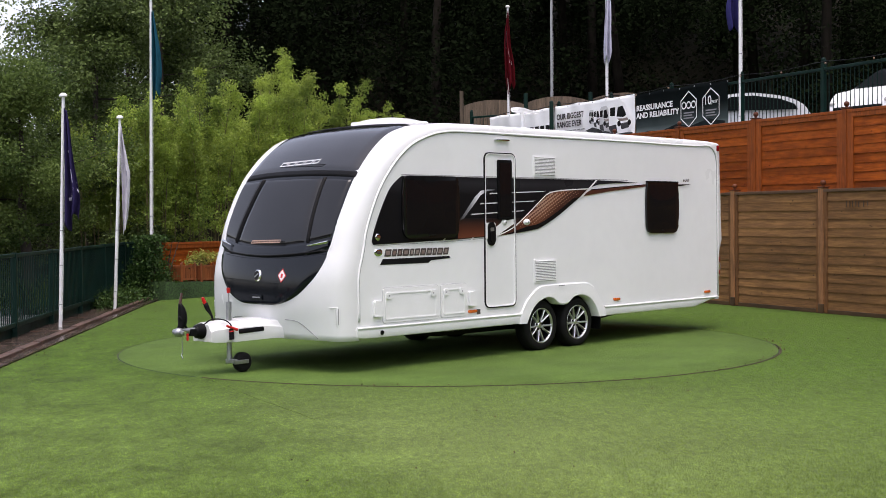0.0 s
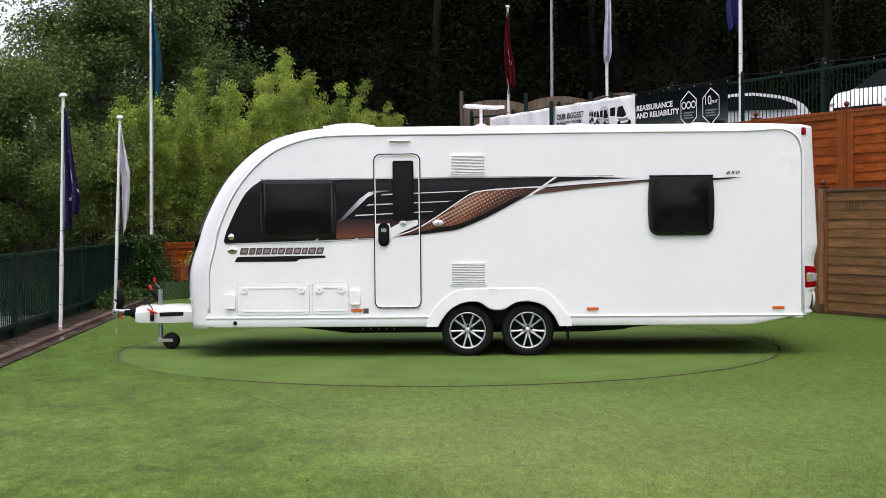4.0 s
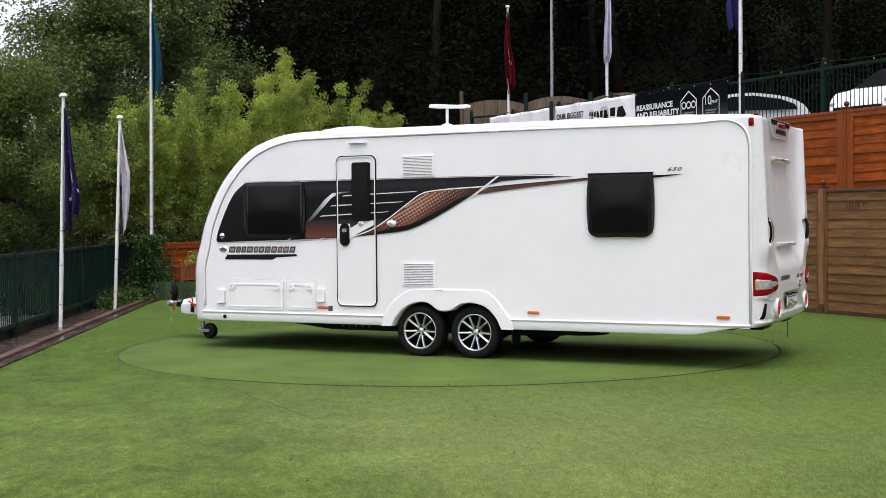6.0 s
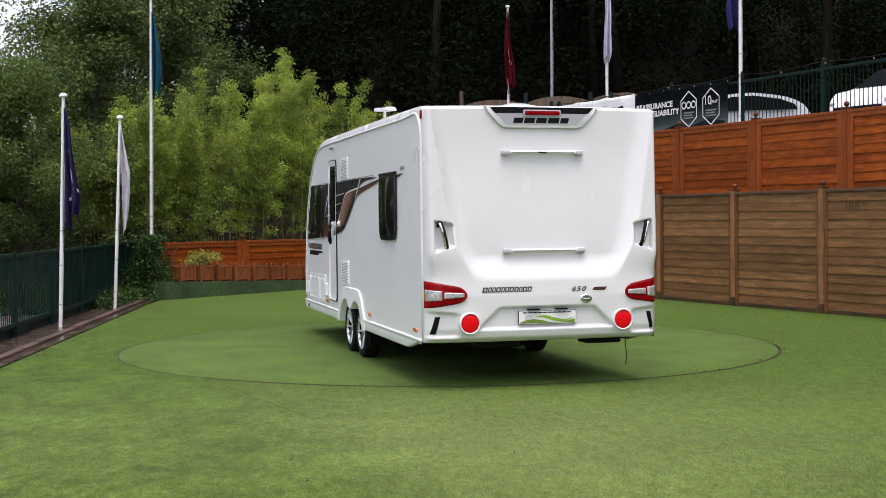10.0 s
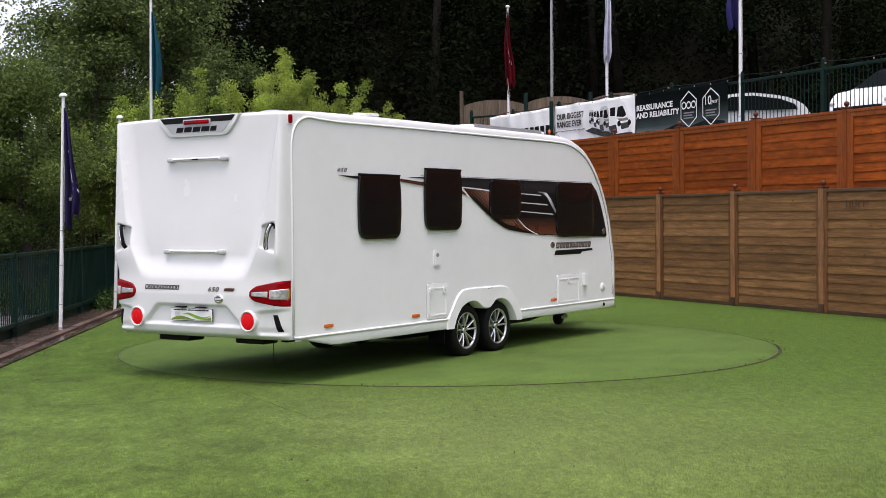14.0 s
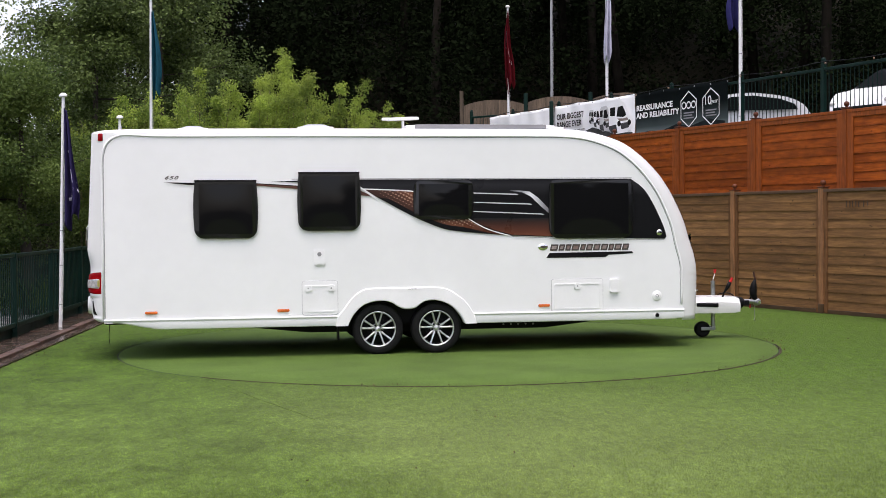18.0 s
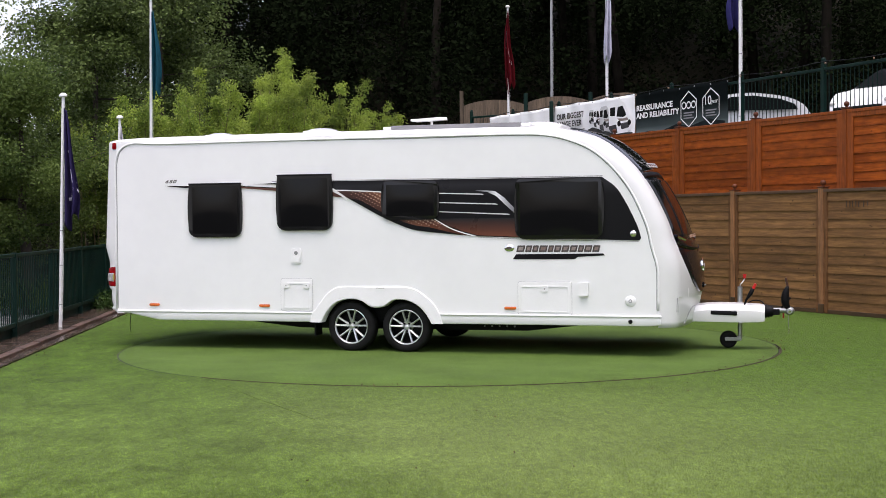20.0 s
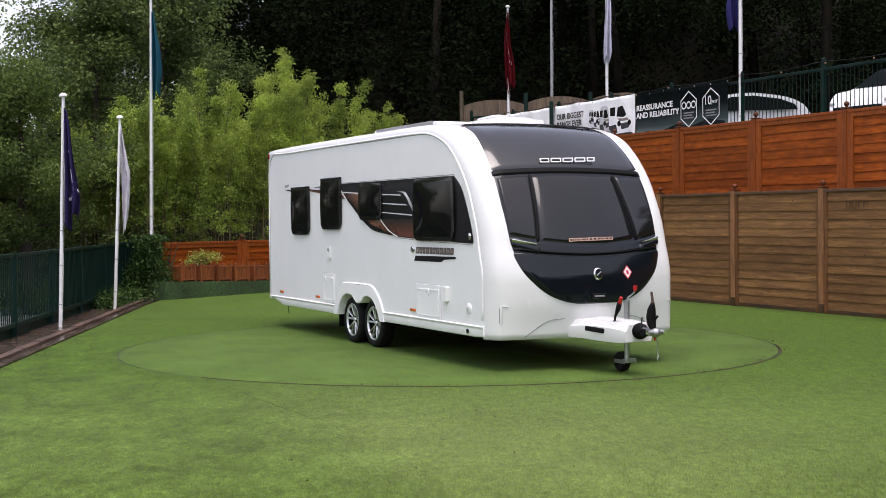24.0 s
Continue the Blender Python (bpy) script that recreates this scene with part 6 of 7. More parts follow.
for s in (1, -1):
    rows = []
    for i in range(17):
        u = i / 16
        y = s * (.885 - .30 * u)
        end = math.sqrt(max(0.0, 1 - max(0.0, (u - .76) / .24) ** 2))
        top_, foot_ = 1.352 - .075 * u, 1.285 - .105 * u
        mid_ = (top_ + foot_) / 2
        rows.append([skin_at(row_at_z(mid_ + (z - mid_) * max(end, .05)), y, .012 + .026 * math.sin(math.pi * v) ** .5 * end) for v, z in zip(np.linspace(0, 1, 11), np.linspace(foot_, top_, 11))])
    hd = part("grab_handle_pod", grid_mesh(rows), M_NAVY, caravan, "dark moulded corner handle pod", smooth=60)
    rows = []
    for i in range(13):
        u = i / 12
        y = s * (.882 - .245 * u)
        zc = 1.343 - .062 * u
        h = .016 * (1 - .5 * u)
        rows.append([skin_at(row_at_z(zc + dz), y, .036 + .016 * math.sin(math.pi * v)) for v, dz in zip(np.linspace(0, 1, 7), np.linspace(-h, h, 7))])
    part("grab_handle", grid_mesh(rows), M_CHROME, hd, "chrome grab handle", smooth=60)
    # the moulded step in the lower corner
    fm = front_frame(s * 1.02, .57, 0)
    bm = box((-.008 if s > 0 else -.012, -.10, -.006), (.012 if s > 0 else .008, .10, .004), .003, m=fm)
    box((-.075 if s > 0 else .0, .085, -.006), (.0 if s > 0 else .075, .10, .004), .003, bm, fm)
    part("corner_step", bm, M_GRP, caravan, "small moulded step in the front corner", smooth=40)
    part("step_shadow", box((-.012 if s > 0 else -.02, -.08, -.002), (.02 if s > 0 else .012, .08, .002), 0, m=fm), M_SEAM, caravan)

# ---- rear fittings ----
M_REFLECT = surf("red_reflector", (0.78, 0.004, 0.008), 0.4, vary=0.08, scale=20, grain=220, bump=0.15, spec=0.15)
M_FACET = surf("faceted_clear_lens", (0.60, 0.59, 0.57), 0.15, vary=0.25, scale=40, grain=90, bump=0.6, metal=0.4, dist=0.004)
M_RAIL = surf("white_rack_rail", (.74, .74, .74), .35, metal=.1, vary=.08, scale=9, grain=90, bump=.02)
BACKWARD = Matrix(((0, 0, -1, 0), (-1, 0, 0, 0), (0, 1, 0, 0), (0, 0, 0, 1)))


def at_rear(x, pts, depth, name, material, parent=None, label="", bevel=0.0, smooth=0):
    """A flat piece on the rear: pts are (to the right, up) as read from behind; x is its foot."""
    return part(name, slab(pts, depth, Matrix.Translation((x, 0, 0)) @ BACKWARD, bevel=bevel), material, parent or caravan, label, smooth)


for z, y0 in ((2.135, .0), (1.245, .006)):
    rx = -rear_x(0, z) - .032
    rl = part("rack_rail", rod((rx, y0 - .34, z), (rx, y0 + .34, z), .019, seg=16), M_RAIL, caravan, "silver cycle rack rail", smooth=40)
    for s in (-1, 1):
        part("rail_foot", box((rx - .023, y0 + s * .352 - .04, z - .023), (rx + .042, y0 + s * .352 + .04, z + .023), .016), M_RAILCAP, rl, "pale grey rail end cap", smooth=40)
    if z > 2:
        part("rail_tag", box((rx - .0225, -.03, z - .006), (rx - .017, .05, z + .007), .0), M_BLACK, rl)
    part("rail_groove", box((rx - .0205, y0 - .30, z - .004), (rx - .017, y0 + .30, z + .003), .0), M_SEAM, rl)
at_rear(-4.031, rounded(-.115, .115, 2.015, 2.05, .006), .0012, "clear_label", M_TRIM, None, "faint pale printed label under the rail")

for s in (1, -1):
    rows = []
    for v in np.linspace(-1, 1, 17):
        row = []
        for u in np.linspace(0, 1, 33):
            a = .755 + .3565 * (1 - (1 - u) ** 1.9) if u > .15 else .755 + .3565 * (1 - .85 ** 1.9) * (u / .15) ** 2
            tip = math.sqrt(max(0.0, 1 - max(0.0, (.835 - a) / .080) ** 2))
            mid, half = .858 + .006 * (a - .755) / .36, (.064 + .063 * (a - .755) / .36) * tip
            rim = abs(v) > .99 or u > .99
            row.append(rear_pt(s * a, mid + half * v, -.004 if rim else .017 - .012 * u ** 4))
        rows.append(row)
    lamp = part("tail_lamp", grid_mesh(rows), M_LAMPRED, caravan, "dark red tail lamp cluster with clear centre", smooth=50)
    rear_panel("lamp_clear", ((s * .985, .820), (s * .762, .838), (s * .762, .880), (s * .985, .894)), M_FACET, .024, "clear faceted reversing lens", 8, lamp)
    rear_panel("lamp_clear", ((s * 1.1075, .800), (s * .965, .812), (s * .965, .900), (s * 1.1075, .915)), M_FACET, .025, "clear faceted indicator lens", 12, lamp, 2.2)
    rear_panel("lamp_strip", ((s * 1.1100, .806), (s * 1.106, .808), (s * 1.106, .914), (s * 1.1100, .917)), surf("amber_edge", (.42, .36, .10), .2, vary=.2, bump=.1), .024, "", 4, lamp)
    for i in range(5):
        y = s * (.79 + .036 * i)
        rear_panel("lamp_rib", ((y, .838), (y + s * .005, .838), (y + s * .005, .880), (y, .880)), M_SEAM, .0265, "", 3, lamp)
    for i in range(3):
        z = .838 + .024 * i
        rear_panel("lamp_rib", ((s * 1.07, z), (s * .965, z), (s * .965, z + .004), (s * 1.07, z + .004)), M_SEAM, .0275, "", 3, lamp)
    yc, zc = s * .731, .605
    m = Matrix.Translation((-4.156, yc, zc)) @ pose(0, 0, 0, 0, -90, 0)
    rf = part("reflector_ring", lathe([(.101, -.03), (.101, .022), (.097, .033), (.089, .035), (.084, .03), (.082, .016)], 40, m), M_GRP, caravan, "white moulded reflector surround", smooth=40)
    part("round_reflector", lathe([(.001, .032), (.05, .030), (.076, .026), (.083, .018)], 40, m), M_REFLECT, rf, "round red reflector", smooth=40)
    rear_panel("corner_slot", ((s * 1.078, .505), (s * 1.028, .505), (s * .985, .672), (s * 1.035, .672)), M_BLACK, .006, "dark corner air slot")
    p = [Vector((-x, s * y, z)) for y, z, x in ((.918, 1.262, 4.085), (.924, 1.272, 4.125), (.940, 1.32, 4.155), (.965, 1.43, 4.158), (.985, 1.495, 4.140), (.992, 1.515, 4.09))]
    hp = part("rear_grab_handle", tube([tuple(q) for q in spline(p, 18)], .02, 12), M_BLACK, caravan, "black and chrome grab handle in a moulded recess", smooth=60)
    part("handle_strip", tube([(q[0] - .012, q[1] + s * .010, q[2]) for q in spline(p, 18)[3:16]], .011, 8), M_CHROME, hp, "chrome handle strip", smooth=60)
    part("handle_foot", ball((-4.09, s * .92, 1.268), .026, None, 12, (1, .8, 1)), M_BLACK, hp, smooth=60)
    part("handle_foot", box((-4.10, s * 1.0 - .02, 1.46), (-4.07, s * 1.0 + .02, 1.51), .006), M_CHROME, hp)
plate = part("number_plate", box((-4.168, -.277, .583), (-4.158, .277, .703), .003), M_BLACK, caravan, "white and green show plate in a dark frame")
at_rear(-4.168, [(-.273, .587), (.273, .587), (.273, .700), (-.273, .700)], .0012, "plate_face", M_WHITE, plate, "white plate face")
bm = bmesh.new()
for i in range(10):
    a = -.235 + .047 * i
    slab([(a, .681), (a + .040, .681), (a + .040, .692), (a, .692)], .0012, Matrix.Translation((-4.1695, 0, 0)) @ BACKWARD, bm)
part("plate_bars", bm, M_DECAL, plate)
M_LIME = surf("lime_print", (0.22, 0.45, 0.04), 0.35, vary=0.2, scale=8, bump=0)
M_OLIVE = surf("olive_print", (0.16, 0.24, 0.03), 0.35, vary=0.1, scale=8, bump=0)
PLATE = Matrix.Translation((-4.1694, 0, 0)) @ BACKWARD
wave = spline([(-.26, .600), (-.17, .628), (-.08, .622), (.04, .598), (.14, .596), (.26, .625)], 20)
part("plate_hill", slab([tuple(p) for p in wave] + [(.262, .592), (-.262, .592)], .001, PLATE), M_OLIVE, plate)
wave = spline([(-.13, .645), (-.04, .662), (.06, .640), (.16, .622), (.26, .640)], 20)
part("plate_wave", slab([tuple(p) for p in wave] + [(x, z - .030 * math.sin(math.pi * i / 19)) for i, (x, z) in reversed(list(enumerate(wave)))][1:-1], .0022, PLATE), M_LIME, plate)
part("plate_vehicle", slab(rounded(-.215, -.145, .622, .668, .012), .0026, PLATE), M_SILVERDECAL, plate)
for y in (-.19, .08):
    part("plate_light", box((-4.20, y, .712), (-4.14, y + .11, .722), .003), M_BLACK, caravan)
wordmark("rear_name", Matrix.Translation((-4.1775, .62, .878)) @ BACKWARD, 11, .465, .046, M_GREYDECAL, label="small dark mark", tall=range(11), slant=.25)
lettering("rear_number", "650", Matrix.Translation((-4.1785, -.226, .872)) @ BACKWARD, .062, M_GREYDECAL, caravan, .0012, .3, "dark italic model number", 1.2, thick=.0015, wide=1.3)
at_rear(-4.1775, [(.43, .878), (.555, .878), (.575, .908), (.45, .908)], .0015, "rear_tag", M_BRONZE)
em = part("rear_emblem", lathe([(.030, .010), (.044, .012), (.055, .008), (.058, 0)], 28, Matrix.Translation((-4.178, -.37, .803)) @ pose(0, 0, 0, 0, -90, 0) @ Matrix.Diagonal((.72, 1, 1, 1))), M_CHROME, caravan, "oval chrome rear badge", smooth=40)
part("emblem_field", lathe([(.001, .009), (.042, .007), (.045, 0)], 28, Matrix.Translation((-4.178, -.37, .803)) @ pose(0, 0, 0, 0, -90, 0) @ Matrix.Diagonal((.72, 1, 1, 1))), M_GREYDECAL, em)
part("emblem_bar", box((-4.192, -.405, .797), (-4.186, -.335, .809), .002), M_SILVERDECAL, em)
M_SILVERGREY = surf("silver_grey_panel", (.40, .41, .43), .3, vary=.05, scale=4, bump=0)
# brake light visor at the roof edge: a white surround, grey panel, dark strip
housing = [(-.545, 2.553), (-.500, 2.49), (-.415, 2.392), (-.375, 2.366), (-.33, 2.358), (.33, 2.358), (.375, 2.366), (.415, 2.392), (.500, 2.49), (.545, 2.553)]
vis = at_rear(-4.00, housing, .056, "visor", M_GRP, None, "white visor surround with grey panel and high brake light", .008, 40)
at_rear(-4.0565, [(-.435, 2.487), (-.352, 2.402), (-.33, 2.390), (.33, 2.390), (.352, 2.402), (.435, 2.487)], .003, "visor_panel", M_SILVERGREY, vis, "light grey visor panel")
at_rear(-4.0565, [(-.497, 2.545), (-.445, 2.490), (.445, 2.490), (.497, 2.545)], .004, "visor_strip", M_DECAL, vis, "dark gloss visor strip")
at_rear(-4.058, rounded(-.18, .18, 2.463, 2.523, .012), .010, "brake_surround", M_SILVERGREY, vis, "", .004, 40)
at_rear(-4.068, rounded(-.165, .165, 2.474, 2.512, .010), .006, "brake_light", M_LAMPRED, vis, "slim dark red brake light", .003, 40)
wordmark("visor_mark", Matrix.Translation((-4.0597, .285, 2.402)) @ BACKWARD, 5, .54, .048, M_DECAL, vis, .3, tall=(0, 1, 2, 3, 4), fill=M_DECAL)

# ---- roof fittings ----
def roof_light(x0, x1, y0, y1, h, name="roof_light", label="white domed roof light", material=M_GRP):
    cx, cy = (x0 + x1) / 2, (y0 + y1) / 2
    base = 2.585
    ob = part(name, slab(rounded(x0, x1, y0, y1, .06), h * .6 + .03, Matrix.Translation((0, 0, base)), bevel=.02), M_TRIM, caravan, label, smooth=40)
    rows = []
    for v in np.linspace(-1, 1, 13):
        rows.append([Vector((cx + u * (x1 - x0 - .06) / 2, cy + v * (y1 - y0 - .06) / 2, base + h * .6 + .026 + h * .75 * (1 - u ** 4) * (1 - v ** 4))) for u in np.linspace(-1, 1, 17)])
    part("dome", grid_mesh(rows), material, ob, "translucent roof light dome", smooth=70)


M_DOME = surf("tinted_dome", (.48, .50, .52), .22, vary=.08, scale=6, grain=60, bump=.02, spec=.6)
roof_light(.83, 1.44, -.36, .36, .062, label="large white roof light over the lounge")
roof_light(-1.80, -1.38, -.42, .0, .055, material=M_DOME)
roof_light(-3.2, -2.86, -.28, .10, .045, material=M_DOME)
sol = part("solar_panel", box((-.47, -.92, 2.59), (1.08, -.40, 2.638), .006), M_SEAM, caravan, "flat solar panel with a grey frame on the roof")
part("solar_cells", box((-.44, -.89, 2.637), (1.05, -.43, 2.640)), M_NAVY, sol)
for x in (-.52, 1.13):
    part("panel_corner", box((x - .06, -.9, 2.585), (x + .06, -.45, 2.63), .015), M_TRIM, sol, smooth=40)
aer = part("aerial_mast", rod((-.43, .66, 2.58), (-.43, .66, 2.81), .017, seg=12), M_TRIM, caravan, "white directional television aerial on a mast", smooth=40)
part("aerial_foot", lathe([(.07, 0), (.065, .03), (.03, .045), (.02, .05)], 18, Matrix.Translation((-.43, .66, 2.585))), M_TRIM, aer, smooth=40)
part("aerial_wing", slab([(-.20, -.055), (.10, -.09), (.20, -.05), (.20, .05), (.10, .09), (-.20, .055)], .038, Matrix.Translation((-.43, .66, 2.805)) @ pose(0, 0, 0, 0, -3, 12), bevel=.014), M_GRP, aer, smooth=40)
part("aerial_nose", box((-.70, .60, 2.805), (-.58, .70, 2.835), .008), M_TRIM, aer, smooth=40)

# ---- wheels, chassis, drawbar ----
def build_wheel(name, x, sign, m_parent=None):
    w = empty(name, Matrix.Translation((x, sign * .985, .287)) @ pose(0, 0, 0, -90 * sign), "silver multi-spoke alloy road wheel", "wheel")
    w.parent = caravan
    del w["category"]
    R = .292
    part("tyre", lathe([(.200, -.085), (.225, -.092), (.262, -.09), (.283, -.078), (R, -.055), (R, .055), (.283, .078), (.262, .09), (.225, .092), (.204, .085), (.200, .07)], 48), M_RUBBER, w, "black road tyre", smooth=40)
    rim = part("rim", lathe([(.201, .05), (.206, .078), (.205, .086), (.196, .086), (.189, .075), (.187, .062)], 48), M_ALLOY, w, "silver alloy rim", smooth=40)
    # inner barrel blackened along with the drum, so the spoke gaps stay dark
    bmd = bmesh.new()
    lathe([(.187, .063), (.181, .03), (.179, -.028), (.12, -.02), (.118, .0), (.001, .0)], 24, None, bmd)
    part("brake_drum", bmd, M_BLACK, w)
    for k in range(5):
        for d in (-9.5, 9.5):
            a = radians(72 * k + 90)
            tip = radians(72 * k + 90 + d * 1.55)
            c0, c1 = Vector((.045 * math.cos(a + radians(d)), .045 * math.sin(a + radians(d)), .052)), Vector((.188 * math.cos(tip), .188 * math.sin(tip), .076))
            t = (c1 - c0).normalized()
            s = t.cross(Vector((0, 0, 1))).normalized()
            sp = bmesh.new()
            vs = []
            for c, wd, dp in ((c0, .015, .03), (c0.lerp(c1, .5) + Vector((0, 0, .004)), .0105, .026), (c1, .0125, .024)):
                vs.append([sp.verts.new(c + s * wd + Vector((0, 0, -dp))), sp.verts.new(c + s * wd * .8), sp.verts.new(c + s * wd * .25 + Vector((0, 0, .006))), sp.verts.new(c - s * wd * .25 + Vector((0, 0, .006))), sp.verts.new(c - s * wd * .8), sp.verts.new(c - s * wd + Vector((0, 0, -dp)))])
            for p, q in zip(vs, vs[1:]):
                for i in range(6):
                    sp.faces.new((p[i], p[(i + 1) % 6], q[(i + 1) % 6], q[i]))
            sp.faces.new(vs[0][::-1]), sp.faces.new(vs[-1])
            bmesh.ops.recalc_face_normals(sp, faces=sp.faces)
            part("spoke", sp, M_ALLOY, w, smooth=40)
    part("hub", lathe([(.001, .062), (.022, .062), (.028, .058), (.03, .05), (.062, .046), (.066, .03), (.066, 0)], 24), M_ALLOY, w, smooth=40)
    # black discs stand in for the shaded bolt holes
    for k in range(5):
        a = radians(72 * k + 54)
        part("bolt", lathe([(.001, .061), (.010, .061), (.012, .057), (.012, .044)], 10, Matrix.Translation((.049 * math.cos(a), .049 * math.sin(a), 0))), M_BLACK, w)
    part("valve", rod((.17, .03, .06), (.165, .03, .09), .004, seg=6), M_BLACK, w)
    return w


for x in (-.262, -.937):
    for s in (1, -1):
        build_wheel("road_wheel", x, s)
for s in (1, -1):
    bm = box((-1.31, s * .82, .33), (.08, s * .86, .72))
    box((-1.31, s * .82, .70), (.08, s * 1.10, .72), 0, bm)
    part("wheel_well", bm, M_BLACK, caravan)
part("floor_pan", box((-3.2, -.80, .37), (2.72, .80, .42), .01), M_BLACK, caravan, "dark plywood floor underside")
for s in (1, -1):
    part("floor_edge", box((.12, s * .80, .37), (2.62, s * 1.08, .42), .01), M_BLACK, caravan)
    part("floor_edge", box((-3.2, s * .80, .37), (-1.36, s * 1.08, .42), .01), M_BLACK, caravan)
part("front_floor", slab([(2.70, -1.0), (2.84, -.85), (2.90, -.4), (2.90, .4), (2.84, .85), (2.70, 1.0)], .03, Matrix.Translation((0, 0, .41))), M_BLACK, caravan)
part("rear_floor", box((-4.0, -1.08, .435), (-3.2, 1.08, .46), .005), M_BLACK, caravan)
for s in (1, -1):
    rail = [(2.9, .40), (2.2, .36), (1.1, .235), (-1.7, .235), (-2.9, .36), (-3.7, .42), (-3.7, .44)]
    part("chassis_rail", slab([(x, z) for x, z in rail], .05, Matrix(((1, 0, 0, 0), (0, 0, 1, s * .68 - .025), (0, 1, 0, 0), (0, 0, 0, 1)))), M_BLACK, caravan, "black chassis side rail")
    for i in range(5):
        part("rail_hole", lathe([(.001, .001), (.012, .001)], 10, Matrix.Translation((.95 - .09 * i, s * .708, .285)) @ pose(0, 0, 0, -90 * s)), M_SEAM, caravan)
    part("mud_flap", box((-1.40, s * .86, .17), (-1.38, s * 1.07, .40), .003), M_BLACK, caravan)
    part("corner_steady", box((-3.75, s * .80 - .04, .375), (-3.05, s * .80 + .04, .41), .01, m=None), M_BLACK, caravan)
    part("corner_steady", box((2.05, s * .80 - .04, .33), (2.6, s * .80 + .04, .37), .01), M_STEEL, caravan)
for x in (-.262, -.937):
    part("axle", rod((x, -.9, .287), (x, .9, .287), .04, seg=12), M_BLACK, caravan)
part("spare_carrier", lathe([(.30, 0), (.30, .12), (.2, .14), (.001, .14)], 28, Matrix.Translation((-1.85, .1, .225))), M_BLACK, caravan, "spare wheel slung under the floor", smooth=40)
part("underfloor_box", box((-4.0, .20, .365), (-3.78, .62, .437), .02), M_BLACK, caravan, "dark box under the rear floor")
part("waste_outlet", box((-4.02, -.78, .375), (-3.80, -.42, .43), .02), M_BLACK, caravan)
part("hanging_cable", tube([tuple(p) for p in spline([(-3.95, -.845, .42), (-3.955, -.85, .32), (-3.96, -.855, .24), (-3.95, -.85, .16)], 8)], .004, 6), M_BLACK, caravan)

# the seam of the detachable front corner, beside the drawbar
for s in (1, -1):
    line = [skin_at(row_at_z(z), s * y, .002) for y, z in spline([(.36, .525), (.50, .515), (.60, .475), (.69, .41), (.78, .345)], 12)]
    part("corner_seam", tube(line, .004, 6), M_SEAM, caravan)
# drawbar with its white fairing
rows = []
for x, hw, z0, z1 in ((2.80, .36, .34, .50), (2.95, .31, .335, .52), (3.10, .235, .33, .535), (3.25, .215, .325, .54), (3.5, .19, .32, .535), (3.70, .17, .325, .525), (3.755, .16, .335, .51)):
    rows.append([Vector((x, y, z)) for y, z in ((-hw + .012, z0), (-hw, z0 + .06), (-hw + .006, z1 - .075), (-hw + .026, z1 - .06), (-hw + .055, z1 - .01), (0, z1 + .004), (hw - .055, z1 - .01), (hw - .026, z1 - .06), (hw - .006, z1 - .075), (hw, z0 + .06), (hw - .012, z0), (0, z0), (-hw + .012, z0))])
bm = grid_mesh(rows)
bm.faces.new([bm.verts.new(p) for p in rows[-1][:-1]])
bmesh.ops.remove_doubles(bm, verts=bm.verts, dist=1e-4)
fair = part("drawbar_fairing", bm, M_GRP, caravan, "white drawbar cover", smooth=22)
for s in (1, -1):
    part("fairing_slot", box((-.15, -.012, -.024), (.15, .012, .024), .010, m=Matrix.Translation((3.30, s * .207, .430)) @ pose(0, 0, 0, s * 6, 2, -s * 4.5)), M_BLACK, fair, "dark recessed grip slot", smooth=40)
part("drawbar", box((3.70, -.045, .40), (3.92, .045, .47), .008), M_BLACK, caravan)
part("coupling_bellows", lathe([(.075, 0), (.08, .02), (.065, .03), (.078, .045), (.06, .06), (.07, .075), (.05, .10)], 18, Matrix.Translation((3.75, 0, .44)) @ pose(0, 0, 0, 0, 90, 0)), M_BLACK, caravan, smooth=40)
hitch = part("coupling_head", rod((3.83, 0, .445), (4.0, 0, .455), .035, .03, 14), M_STEEL, caravan, "bare steel hitch coupling head", smooth=40)
part("coupling_cup", ball((4.03, 0, .445), .052, None, 18, (1.1, 1, .9)), M_STEEL, hitch, smooth=60)
part("friction_pad", rod((4.03, -.075, .445), (4.03, .075, .445), .03, seg=16), M_STEEL, hitch, smooth=40)
part("stabiliser_handle", tube([tuple(p) for p in spline([(4.02, -.01, .47), (3.985, -.01, .53), (3.98, -.01, .61), (3.995, -.01, .69), (4.01, -.01, .73)], 10)], [.024, .034, .042, .047, .048, .046, .042, .036, .026, .016], 10), M_BLACK, hitch, "black stabiliser lever", smooth=60)
part("lever_stick", rod((4.01, -.01, .72), (3.985, -.01, .83), .015, .012, 10), M_BRONZE, hitch, "reddish brown lever stick", smooth=40)
part("coupling_nut", rod((4.03, -.10, .445), (4.03, .10, .445), .018, seg=6), M_CHROME, hitch)
part("coupling_lever", tube([(3.94, .0, .48), (3.98, .01, .54), (4.04, .02, .60)], .012, 8), M_BLACK, hitch, smooth=60)
hb = part("handbrake_lever", tube([(3.52, -.125, .50), (3.55, -.126, .58), (3.60, -.127, .655), (3.625, -.128, .71)], [.011, .012, .026, .024], 10), M_BLACK, caravan, "black handbrake lever with a red tip", smooth=60)
part("brake_tip", rod((3.625, -.128, .70), (3.655, -.13, .765), .02, .016, 12), M_REDPLASTIC, hb, smooth=40)
jock = part("jockey_tube", rod((3.47, .06, .12), (3.47, .06, .52), .026, seg=14), M_STEEL, caravan, "galvanised jockey wheel post", smooth=40)
